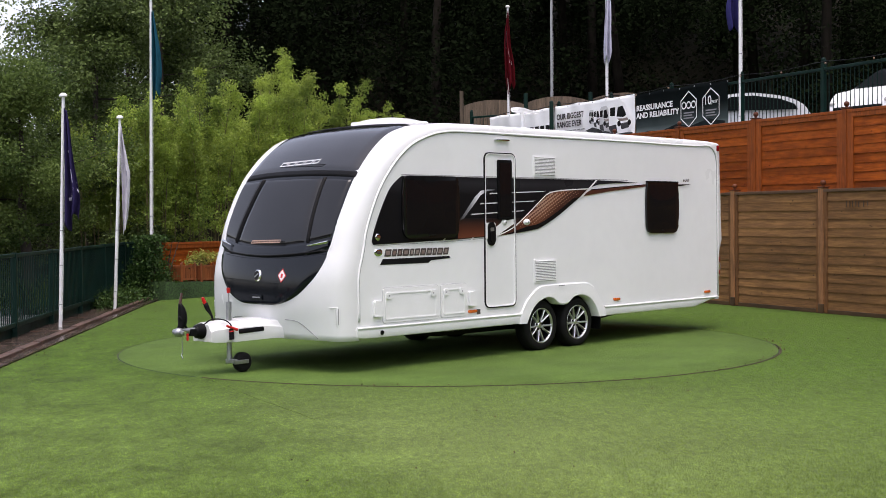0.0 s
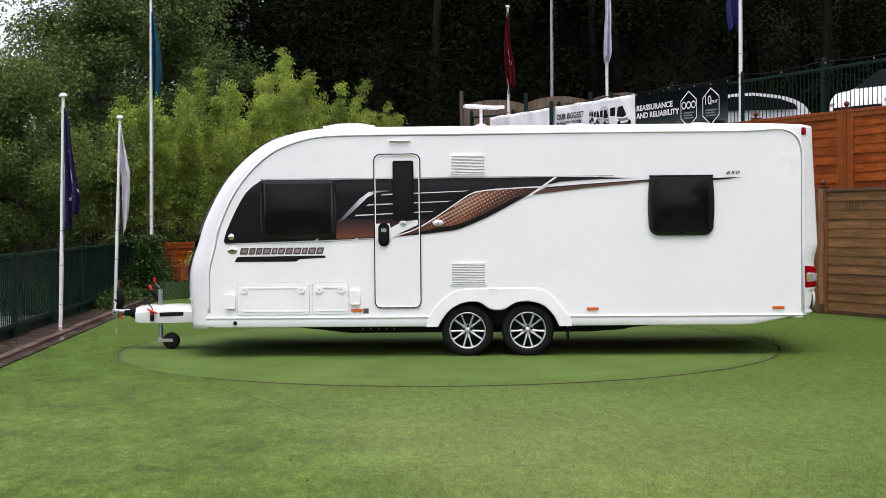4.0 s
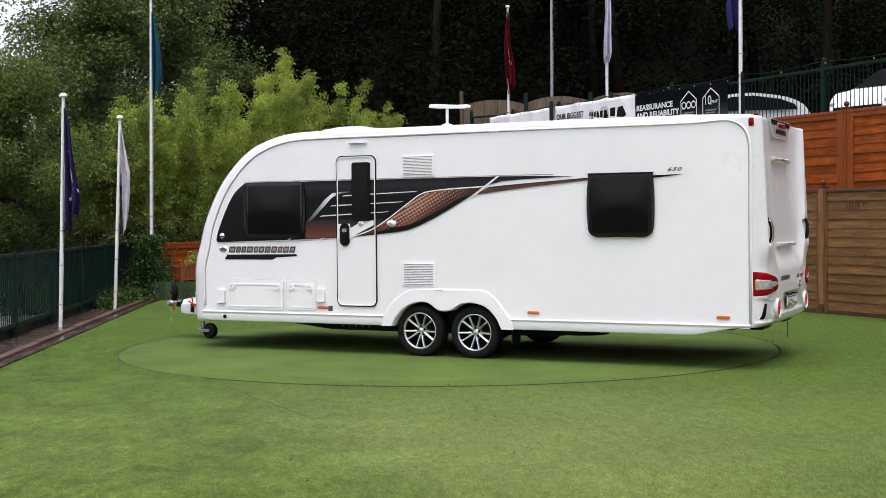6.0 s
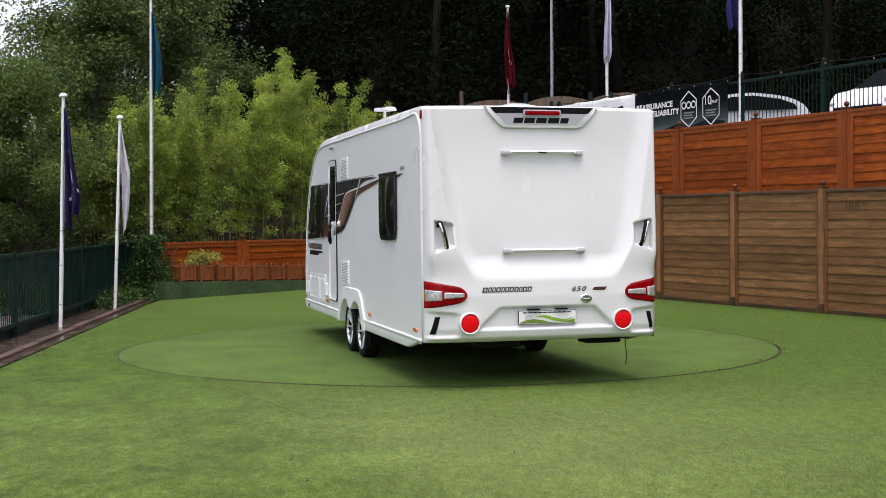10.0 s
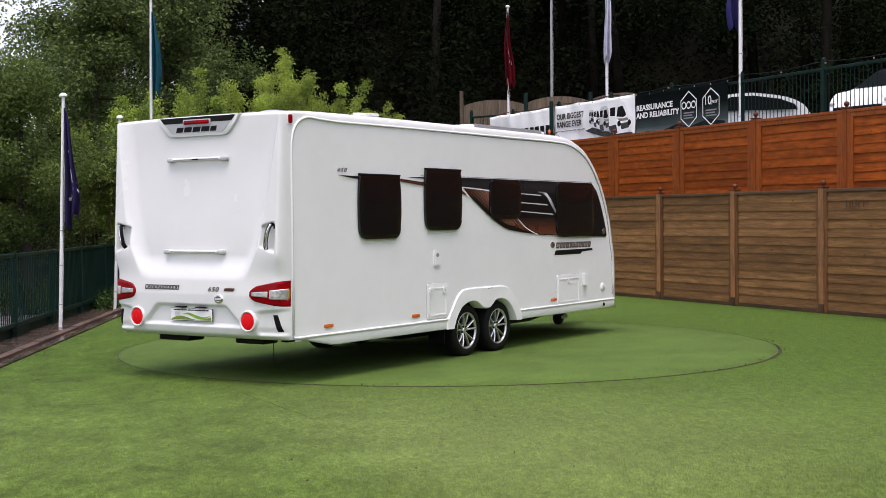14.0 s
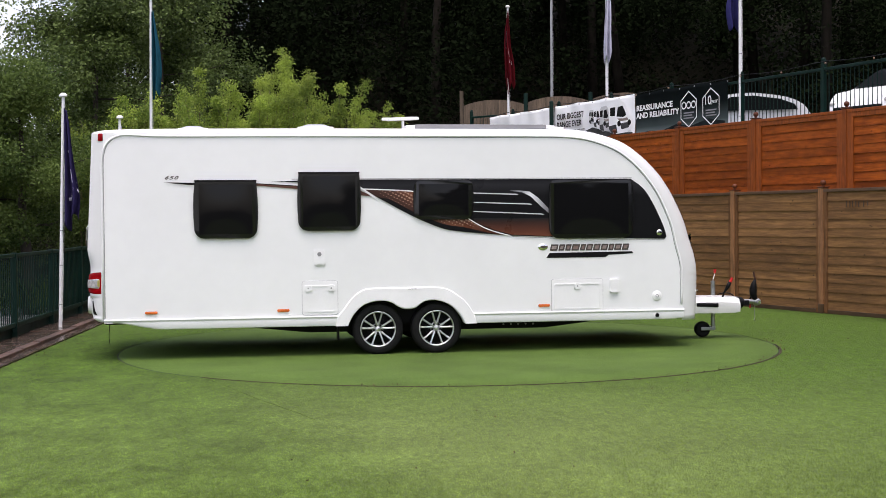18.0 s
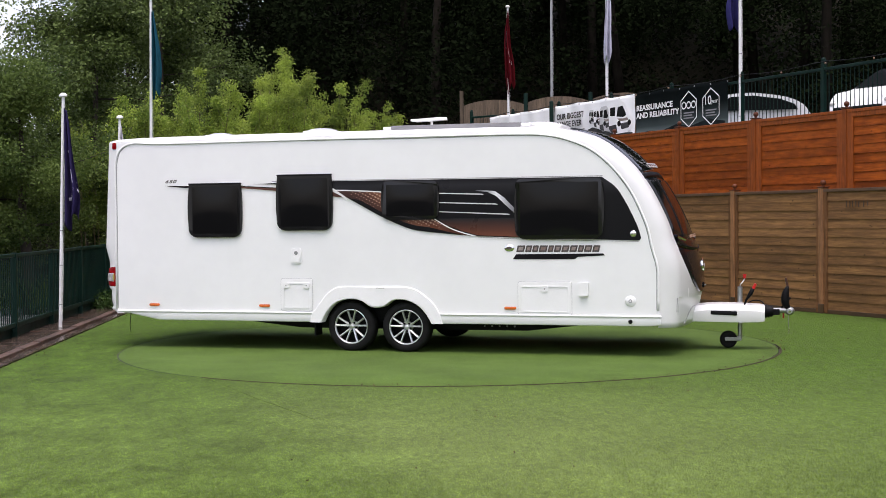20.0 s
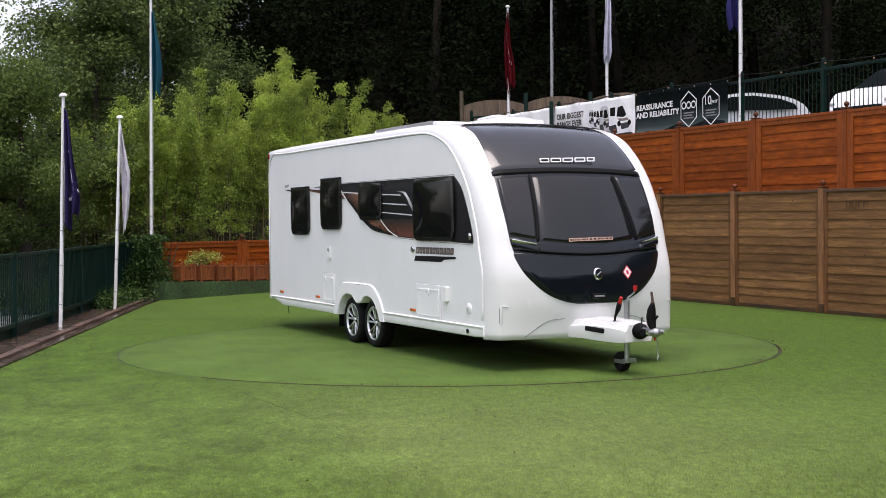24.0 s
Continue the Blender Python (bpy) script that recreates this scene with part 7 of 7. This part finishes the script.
part("upper_tube", rod((3.47, .06, .50), (3.47, .06, .72), .029, seg=14), M_STEEL, jock, smooth=40)
part("crank", tube([(3.47, .06, .72), (3.475, .065, .745), (3.50, .10, .775), (3.515, .122, .80), (3.52, .127, .84)], .008, 8), M_STEEL, jock, smooth=60)
part("crank_knob", rod((3.519, .126, .815), (3.522, .128, .865), .018, .02, 12), M_REDPLASTIC, jock, smooth=40)
part("fork", box((3.30, .02, .09), (3.48, .032, .13), .004), M_STEEL, jock)
part("fork", box((3.30, .152, .09), (3.48, .164, .13), .004), M_STEEL, jock)
part("fork_plate", box((3.44, .02, .10), (3.49, .16, .14), .004), M_STEEL, jock)
jw = part("jockey_wheel", lathe([(.03, -.045), (.06, -.04), (.085, -.045), (.098, -.03), (.102, 0), (.098, .03), (.085, .045), (.06, .04), (.03, .045)], 28, Matrix.Translation((3.335, .092, .102)) @ pose(0, 0, 0, 90)), M_RUBBER, jock, "black solid jockey wheel", smooth=40)
part("wheel_hub", rod((3.335, .035, .102), (3.335, .15, .102), .025, seg=14), M_BLACK, jw)
plug = part("electric_cable", tube([tuple(p) for p in spline([(3.76, .03, .50), (3.70, .08, .555), (3.60, .15, .55), (3.54, .185, .50), (3.54, .195, .46)], 14)], .007, 8), M_BLACK, caravan, "black road cable with a plug", smooth=60)
part("plug", rod((3.54, .195, .46), (3.54, .20, .35), .022, .026, 12), M_BLACK, plug, smooth=40)
part("pull_handle", rod((3.60, .20, .49), (3.48, .215, .445), .011, .016, 10), M_REDPLASTIC, plug, "small red pull handle", smooth=40)
part("plug_ring", rod((3.54, .196, .44), (3.54, .197, .425), .024, seg=12), M_REDPLASTIC, plug)
bw = part("breakaway_cable", tube([(4.02, .03, .42), (4.015, .032, .33), (4.02, .034, .24)], .004, 6), M_STEEL, caravan, "thin steel breakaway cable with a clip")
part("cable_clip", tube([(4.02, .034, .24), (4.03, .036, .21), (4.02, .036, .185), (4.01, .036, .21), (4.02, .034, .24)], .004, 6), M_CHROME, bw)
part("red_tag", box((3.95, .035, .36), (3.97, .05, .43), .004), M_REDPLASTIC, bw)

# ---- plants ----
def tree(label, base, height, crown_r, n, size, material, seed, trunk_r=.14, clumps=26, low=.18, aspect=1.7, droop=.3, spread=1.0):
    """A tapered trunk, limbs, and a crown of leaf clumps set along and round the limbs."""
    rng = np.random.default_rng(seed)
    ob = empty("tree", Matrix.Translation(base), label, "tree", "trees beyond the yard")
    bm = bmesh.new()
    lean = rng.normal(0, .04, 2)
    top = Vector((lean[0] * height, lean[1] * height, height * .93))
    stem = [Vector((0, 0, -.4))] + [Vector((top.x * t + rng.normal(0, .05), top.y * t + rng.normal(0, .05), height * .93 * t)) for t in (.2, .4, .6, .8, 1)]
    tube(stem, [trunk_r, trunk_r * .85, trunk_r * .65, trunk_r * .45, trunk_r * .25, .015], 9, bm)
    centres = []
    for k in range(clumps):
        t = rng.uniform(low, 1.0)
        a = rng.uniform(0, math.tau)
        s = Vector(np.array([np.interp(t, (0, .2, .4, .6, .8, 1), [p[i] for p in stem]) for i in range(3)]))
        shape = math.sin(math.pi * min(1, (t - low) / (1.02 - low)) ** .75) ** .6
        r = crown_r * spread * shape * rng.uniform(.35, 1.0)
        e = s + Vector((math.cos(a) * r, math.sin(a) * r, rng.uniform(.0, .25) * r))
        mid = (s + e) / 2 + Vector((0, 0, -.05 * r))
        tube([s, mid, e], [trunk_r * .3 * (1.1 - t), trunk_r * .18 * (1.1 - t) + .006, .006], 5, bm)
        centres.append((e, crown_r * rng.uniform(.22, .42)))
        centres.append((mid, crown_r * rng.uniform(.18, .3)))
    part("trunk", bm, M_BARK, ob, smooth=60)
    C = np.array([list(c) for c, _ in centres])
    R = np.array([r for _, r in centres])
    idx = rng.integers(0, len(C), n)
    d = rng.normal(size=(n, 3))
    d /= np.linalg.norm(d, axis=1)[:, None]
    rad = rng.uniform(.15, 1, n) ** .5 * R[idx]
    P = C[idx] + d * rad[:, None] * np.array([1, 1, .75])
    cloud("crown", P, size, material, ob, aspect, droop, seed + 1)
    return ob


def bamboo(base, height, n, seed):
    """A clump of canes that arch over, with leaf sprays along their upper parts."""
    rng = np.random.default_rng(seed)
    ob = empty("bamboo_clump", Matrix.Translation(base), "tall bamboo clump with light yellow-green leaves", "bamboo", "bamboo behind the fence")
    leaves = []
    canes = 10
    for k in range(canes):
        h = height * rng.uniform(.60, 1.0)
        a = rng.uniform(0, math.tau)
        out = rng.uniform(.15, .65)
        r0 = rng.uniform(.1, .5)
        ax, ay = math.cos(a), math.sin(a)
        pts = []
        for t in np.linspace(0, 1, 7):
            o = r0 + out * t ** 2.8
            pts.append(Vector((ax * o, ay * o, h * t * (1 - .05 * t * t))))
        bm = tube(pts, [.014, .014, .013, .012, .009, .006, .003], 6)
        part("cane", bm, M_CULM, ob, smooth=60)
        m = n // canes
        sprays = 30
        ts = .34 + .66 * rng.uniform(0, 1, sprays) ** .62
        q = m // sprays
        for t in ts:
            c = np.array([np.interp(t, np.linspace(0, 1, 7), [p[i] for p in pts]) for i in range(3)])
            # a plume: side shoots that shorten towards the tip and hang at their ends
            reach = .50 * (1.06 - t) ** .6
            b = rng.uniform(0, math.tau)
            w = rng.uniform(.1, 1, q)[:, None]
            shoot = np.array([math.cos(b) * reach, math.sin(b) * reach, .10])
            leaves.append(c + shoot * w - np.array([0, 0, .16]) * w ** 2 + rng.normal(size=(q, 3)) * np.array([.062, .062, .05]))
    cloud("crown", np.concatenate(leaves), .066, M_BAMBOO, ob, 3.0, .5, seed + 3)
    return ob


for i, (s, off, h) in enumerate(((.9, 3.0, 4.4), (1.5, 2.2, 4.2), (1.9, 2.3, 5.0), (2.6, 1.5, 4.6), (3.4, 2.5, 5.6), (3.9, 1.5, 5.0), (4.8, 2.4, 5.6), (5.2, 1.4, 5.6), (5.9, 2.4, 6.25), (6.5, 1.3, 5.3), (7.2, 2.0, 5.6), (7.8, 1.4, 4.9), (8.5, 1.3, 4.5), (9.2, 1.6, 4.3), (9.9, 2.0, 4.1))):
    bamboo(back_pt(s, off, 0.0), h, 17000, 40 + i)

for i, (x, y, h, r, n, mat, lab) in enumerate((
        (-8.2, 9.5, 5.2, 2.0, 26000, M_LEAFLIT, "leafy green tree beyond the railing"),
        (-10.3, 13.0, 5.6, 2.4, 30000, M_LEAF, "dark leafy tree beyond the railing"),
        (-9.0, 16.5, 9.0, 3.0, 34000, M_LEAF, "dark leafy tree beyond the railing"),
        (-8.0, 20.0, 9.5, 2.8, 30000, M_LEAF, "leafy green tree behind the bamboo"),
        (-12.2, 18.5, 6.4, 2.6, 26000, M_LEAFLIT, "tall leafy green tree beyond the railing"),
        (-9.6, 23.0, 11.5, 2.6, 26000, M_LEAF, "tall dark tree behind the bamboo"),
        (-9.3, 26.0, 11.0, 2.9, 34000, M_LEAF, "tall dark leafy tree"),
        (-11.8, 27.0, 12.5, 3.0, 30000, M_LEAF, "tall dark leafy tree"),
        (-11.9, 24.5, 11.0, 1.7, 24000, M_LEAF, "tall slim dark leafy tree"),
        (-7.3, 12.6, 4.2, 1.3, 14000, M_LEAF, "small dark tree by the railing corner"),
        (-9.3, 6.0, 3.0, 1.5, 14000, M_LEAF, "dark shrub tree beyond the railing"),
        (-12.0, 9.0, 5.0, 2.2, 18000, M_LEAFLIT, "leafy green tree beyond the railing"))):
    tree(lab, (x, y, -.3), h, r, int(n * (2.4 if y < 14 else 1.3)), .062 if y < 14 else .09, mat, 100 + i, low=.06 if y < 14 else .12)

# dense dark wood on the bank behind: many trunks and leaf masses, one piece
rng = np.random.default_rng(9)
bm = bmesh.new()
pts, trunks = [], []
for i in range(190):
    y = rng.uniform(27, 46)
    x = rng.uniform(-3.8 - .24 * y, 34)
    if i >= 120:
        # unseen trees added behind and beside, to darken reflections and low sky light
        a = rng.uniform(radians(150), radians(390))
        x, y = 75 * math.cos(a), -14 + 65 * math.sin(a)
        h = rng.uniform(5, 8)
        if a > radians(285):
            continue
        if y > 10:
            continue
    g = min(ground_z(x, y), 26)
    h = h if i >= 120 else rng.uniform(9, 14)
    if i < 70:
        tube([(x, y, g - .3), (x + rng.normal(0, .3), y, g + h * .5), (x + rng.normal(0, .5), y, g + h)], [.22, .15, .05], 6, bm)
        trunks.append(bm)
        bm = bmesh.new()
    m = 4300 if i < 120 else 700
    d = rng.normal(size=(m, 3))
    d /= np.linalg.norm(d, axis=1)[:, None]
    k = rng.integers(0, 12, m)
    cc = np.stack([rng.normal(0, 1.9, 12), rng.normal(0, 1.9, 12), rng.uniform(.5, h, 12)], 1)
    pts.append(np.array([x, y, g]) + cc[k] + d * (rng.uniform(.2, 1, m) ** .5 * 1.4)[:, None])
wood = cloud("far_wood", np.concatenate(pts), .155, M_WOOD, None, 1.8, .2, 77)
tagged(wood, "dense wood on the bank behind, shade in its colour, unseen trees added around", "wood", "", "stuff")
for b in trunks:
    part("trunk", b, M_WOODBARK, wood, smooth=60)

# unseen wood added beside the terrace and round behind, to darken window reflections
pts = []
for i in range(60):
    a = radians(-72 + 117 * i / 59)
    R = rng.uniform(30, 40)
    x, y, h = R * math.cos(a) + 2, -4 + R * math.sin(a), rng.uniform(5, 8) + 15 * min(1, max(0, (i - 24) / 16))
    m = 2400
    d = rng.normal(size=(m, 3))
    d /= np.linalg.norm(d, axis=1)[:, None]
    k = rng.integers(0, 18, m)
    cc = np.stack([rng.normal(0, 1.8, 18), rng.normal(0, 1.8, 18), rng.uniform(.5, h, 18)], 1)
    pts.append(np.array([x, y, ground_z(x, y)]) + cc[k] + d * (rng.uniform(.2, 1, m) ** .5 * 1.9)[:, None])
tagged(cloud("unseen_side_wood", np.concatenate(pts), .6, M_WOOD, None, 1.5, .2, 78), "unseen dark wood added beside the terrace for reflections", "wood", "", "stuff")

# ivy over the railing corner, and the potted plant
rng = np.random.default_rng(31)
ivy = empty("ivy_bush", Matrix.Translation((-6.0, 10.15, 0)), "dark green ivy climbing over the railing corner", "ivy")
bm = bmesh.new()
for k in range(9):
    a = rng.uniform(-.3, .3)
    tube([(a, rng.uniform(-.2, .2), 0), (a * 1.5, rng.uniform(-.2, .2), .6), (a * 2, rng.uniform(-.2, .2), 1.15)], [.02, .014, .006], 6, bm)
part("stems", bm, M_BARK, ivy)
n = 11000
h = rng.uniform(0, 1.28, n)
w = .30 + .10 * np.sin(h * 5) - .12 * np.clip(h - .9, 0, 1)
P = np.stack([rng.normal(0, 1, n) * w * .62 + .02, rng.normal(0, .2, n), h], 1)
cloud("leaves", P, .05, M_IVY, ivy, 1.2, .5, 5)
ivy2 = empty("ivy_ground_cover", Matrix.Translation((-6.25, 8.6, .0)), "low ivy spreading along the railing foot", "ivy")
n = 4200
P = np.stack([rng.normal(0, .22, n), rng.uniform(-1.6, 1.4, n), np.abs(rng.normal(0, .13, n)) + .02], 1)
cloud("leaves", P, .045, M_IVY, ivy2, 1.2, .4, 6)
pot = empty("potted_shrub", Matrix.Translation(back_pt(1.0, .30, .62)) @ pose(0, 0, 0, 0, 0, BTURN), "sparse yellow-green variegated shrub in a planter", "plant")
bm = bmesh.new()
P = []
for k in range(26):
    e = Vector((rng.normal(.22, .20), rng.normal(0, .10), rng.uniform(.06, .24)))
    s0 = Vector((0 if k % 2 else .5, 0, 0)) * .8
    tube([s0, (s0 + e) / 2 + Vector((0, 0, .05)), e], [.006, .005, .003], 5, bm)
    P.append(np.array(e) + rng.normal(size=(52, 3)) * .05)
part("stems", bm, M_BARK, pot)
cloud("leaves", np.concatenate(P), .045, M_VARIEG, pot, 2.4, .2, 8)


# ---- two white cars on the terrace ----
def car(label, m, L, Wd, H, seed):
    ob = empty("car", m, label, "car", "cars on the terrace")
    prof = spline([(-L / 2, .35), (-L / 2, .75), (-L * .46, .92), (-L * .41, H * .80), (-L * .30, H * .925), (-.10 * L, H), (.04 * L, H * .985), (.14 * L, H * .92), (.28 * L, H * .70), (.42 * L, H * .61), (.485 * L, H * .46), (L / 2, .40), (L * .49, .28)], 48)
    rows = []
    for x, z in prof:
        rows.append([Vector((x, y * Wd / 2 * (1 - .16 * max(0, (z - .8) / (H - .8)) * 1) * (1 - .26 * (max(0, abs(x) / (L / 2) - .6) / .4) ** 2), z if abs(y) < .97 else z)) for y in np.linspace(-1, 1, 17)])
    bm = grid_mesh(rows)
    for k in (0, -1):
        poly = [bm.verts.new(r[k]) for r in rows]
        bm.faces.new(poly)
    bmesh.ops.recalc_face_normals(bm, faces=bm.faces)
    part("body", bm, M_WHITE, ob, "glossy white bodywork", smooth=35)
    for s in (-1, 1):
        side = [(-.38 * L, H * .71), (-.36 * L, H * .80), (-.27 * L, H * .89), (-.10 * L, H * .955), (.03 * L, H * .94), (.12 * L, H * .88), (.24 * L, H * .72)]
        yb, yt = Wd / 2 * .975, Wd / 2 * .855
        b = bmesh.new()
        v = [b.verts.new((x, s * (yb + (yt - yb) * max(0, (z - .8) / (H - .8)) + .012), z)) for x, z in side]
        b.faces.new(v)
        part("side_glass", b, M_CARGLASS, ob)
        for x in (-.30 * L, .31 * L):
            w = part("wheel", lathe([(.001, .02), (.20, .03), (.21, .07), (.30, .08), (.32, .05), (.32, -.08)], 24, Matrix.Translation((x, s * (Wd / 2 - .06), .32)) @ pose(0, 0, 0, -90 * s)), M_RUBBER, ob, smooth=40)
            part("hubcap", lathe([(.001, .05), (.16, .05), (.19, .035)], 20, Matrix.Translation((x, s * (Wd / 2 - .05), .32)) @ pose(0, 0, 0, -90 * s)), M_ALLOY, w, smooth=40)
        part("headlight", ball((L * .455, s * Wd * .36, H * .47), .14, None, 14, (1.2, .9, .55)), M_CLEAR, ob, smooth=60)
        part("door_mirror", ball((.17 * L, s * (Wd / 2 + .05), H * .68), .06, None, 12, (.7, 1.1, .8)), M_WHITE, ob, smooth=60)
    b = bmesh.new()
    ws = [(.0 * L, H * .965), (.285 * L, H * .705)]
    b.free()
    shield = [(x, z) for x, z in prof if ws[0][0] < x < ws[1][0] and z > .5 * H]
    b = grid_mesh([[Vector((x + .02, y * Wd / 2 * (1 - .16 * max(0, (z - .8) / (H - .8))) * .975, z + .02)) for y in np.linspace(-1, 1, 9)] for x, z in shield])
    part("windscreen", b, M_CARGLASS, ob)
    part("grille", box((L * .475, -Wd * .3, H * .33), (L * .505, Wd * .3, H * .42), .02), M_BLACK, ob)
    part("sill", box((-L * .3, -Wd / 2 + .02, .22), (L * .3, Wd / 2 - .02, .36), .02), M_BLACK, ob)
    return ob


car("white hatchback parked on the terrace", pose(7.05, 15.6, 3.0, 0, 0, 166), 3.7, 1.7, 1.46, 1)
car("white family car parked on the terrace", pose(9.82, 10.6, 3.0, 0, 0, 213), 4.4, 1.85, 1.60, 2)


# ---- what moves: the turntable and the caravan on it ----
TURN = ((0, 226.12), (1, 214.23), (2, 202.24), (3, 190.19), (4, 178.15), (5, 166.15), (6, 154.13), (7, 141.95), (8, 129.65), (9, 117.38), (10, 105.17),
        (11, 92.98), (12, 80.80), (13, 68.65), (14, 56.52), (15, 44.49), (16, 32.43), (17, 20.46), (18, 8.49), (19, -3.55), (20, -15.60), (21, -27.67),
        (22, -39.66), (23, -51.56), (24, -63.66))


def motions():
    walk(caravan, [(t, pose(0, 0, 0, 0, 0, a) @ pose(0, .196, 0)) for t, a in TURN])
    walk(turntable, [(t, pose(0, 0, 0, 0, 0, a)) for t, a in TURN])


motions()
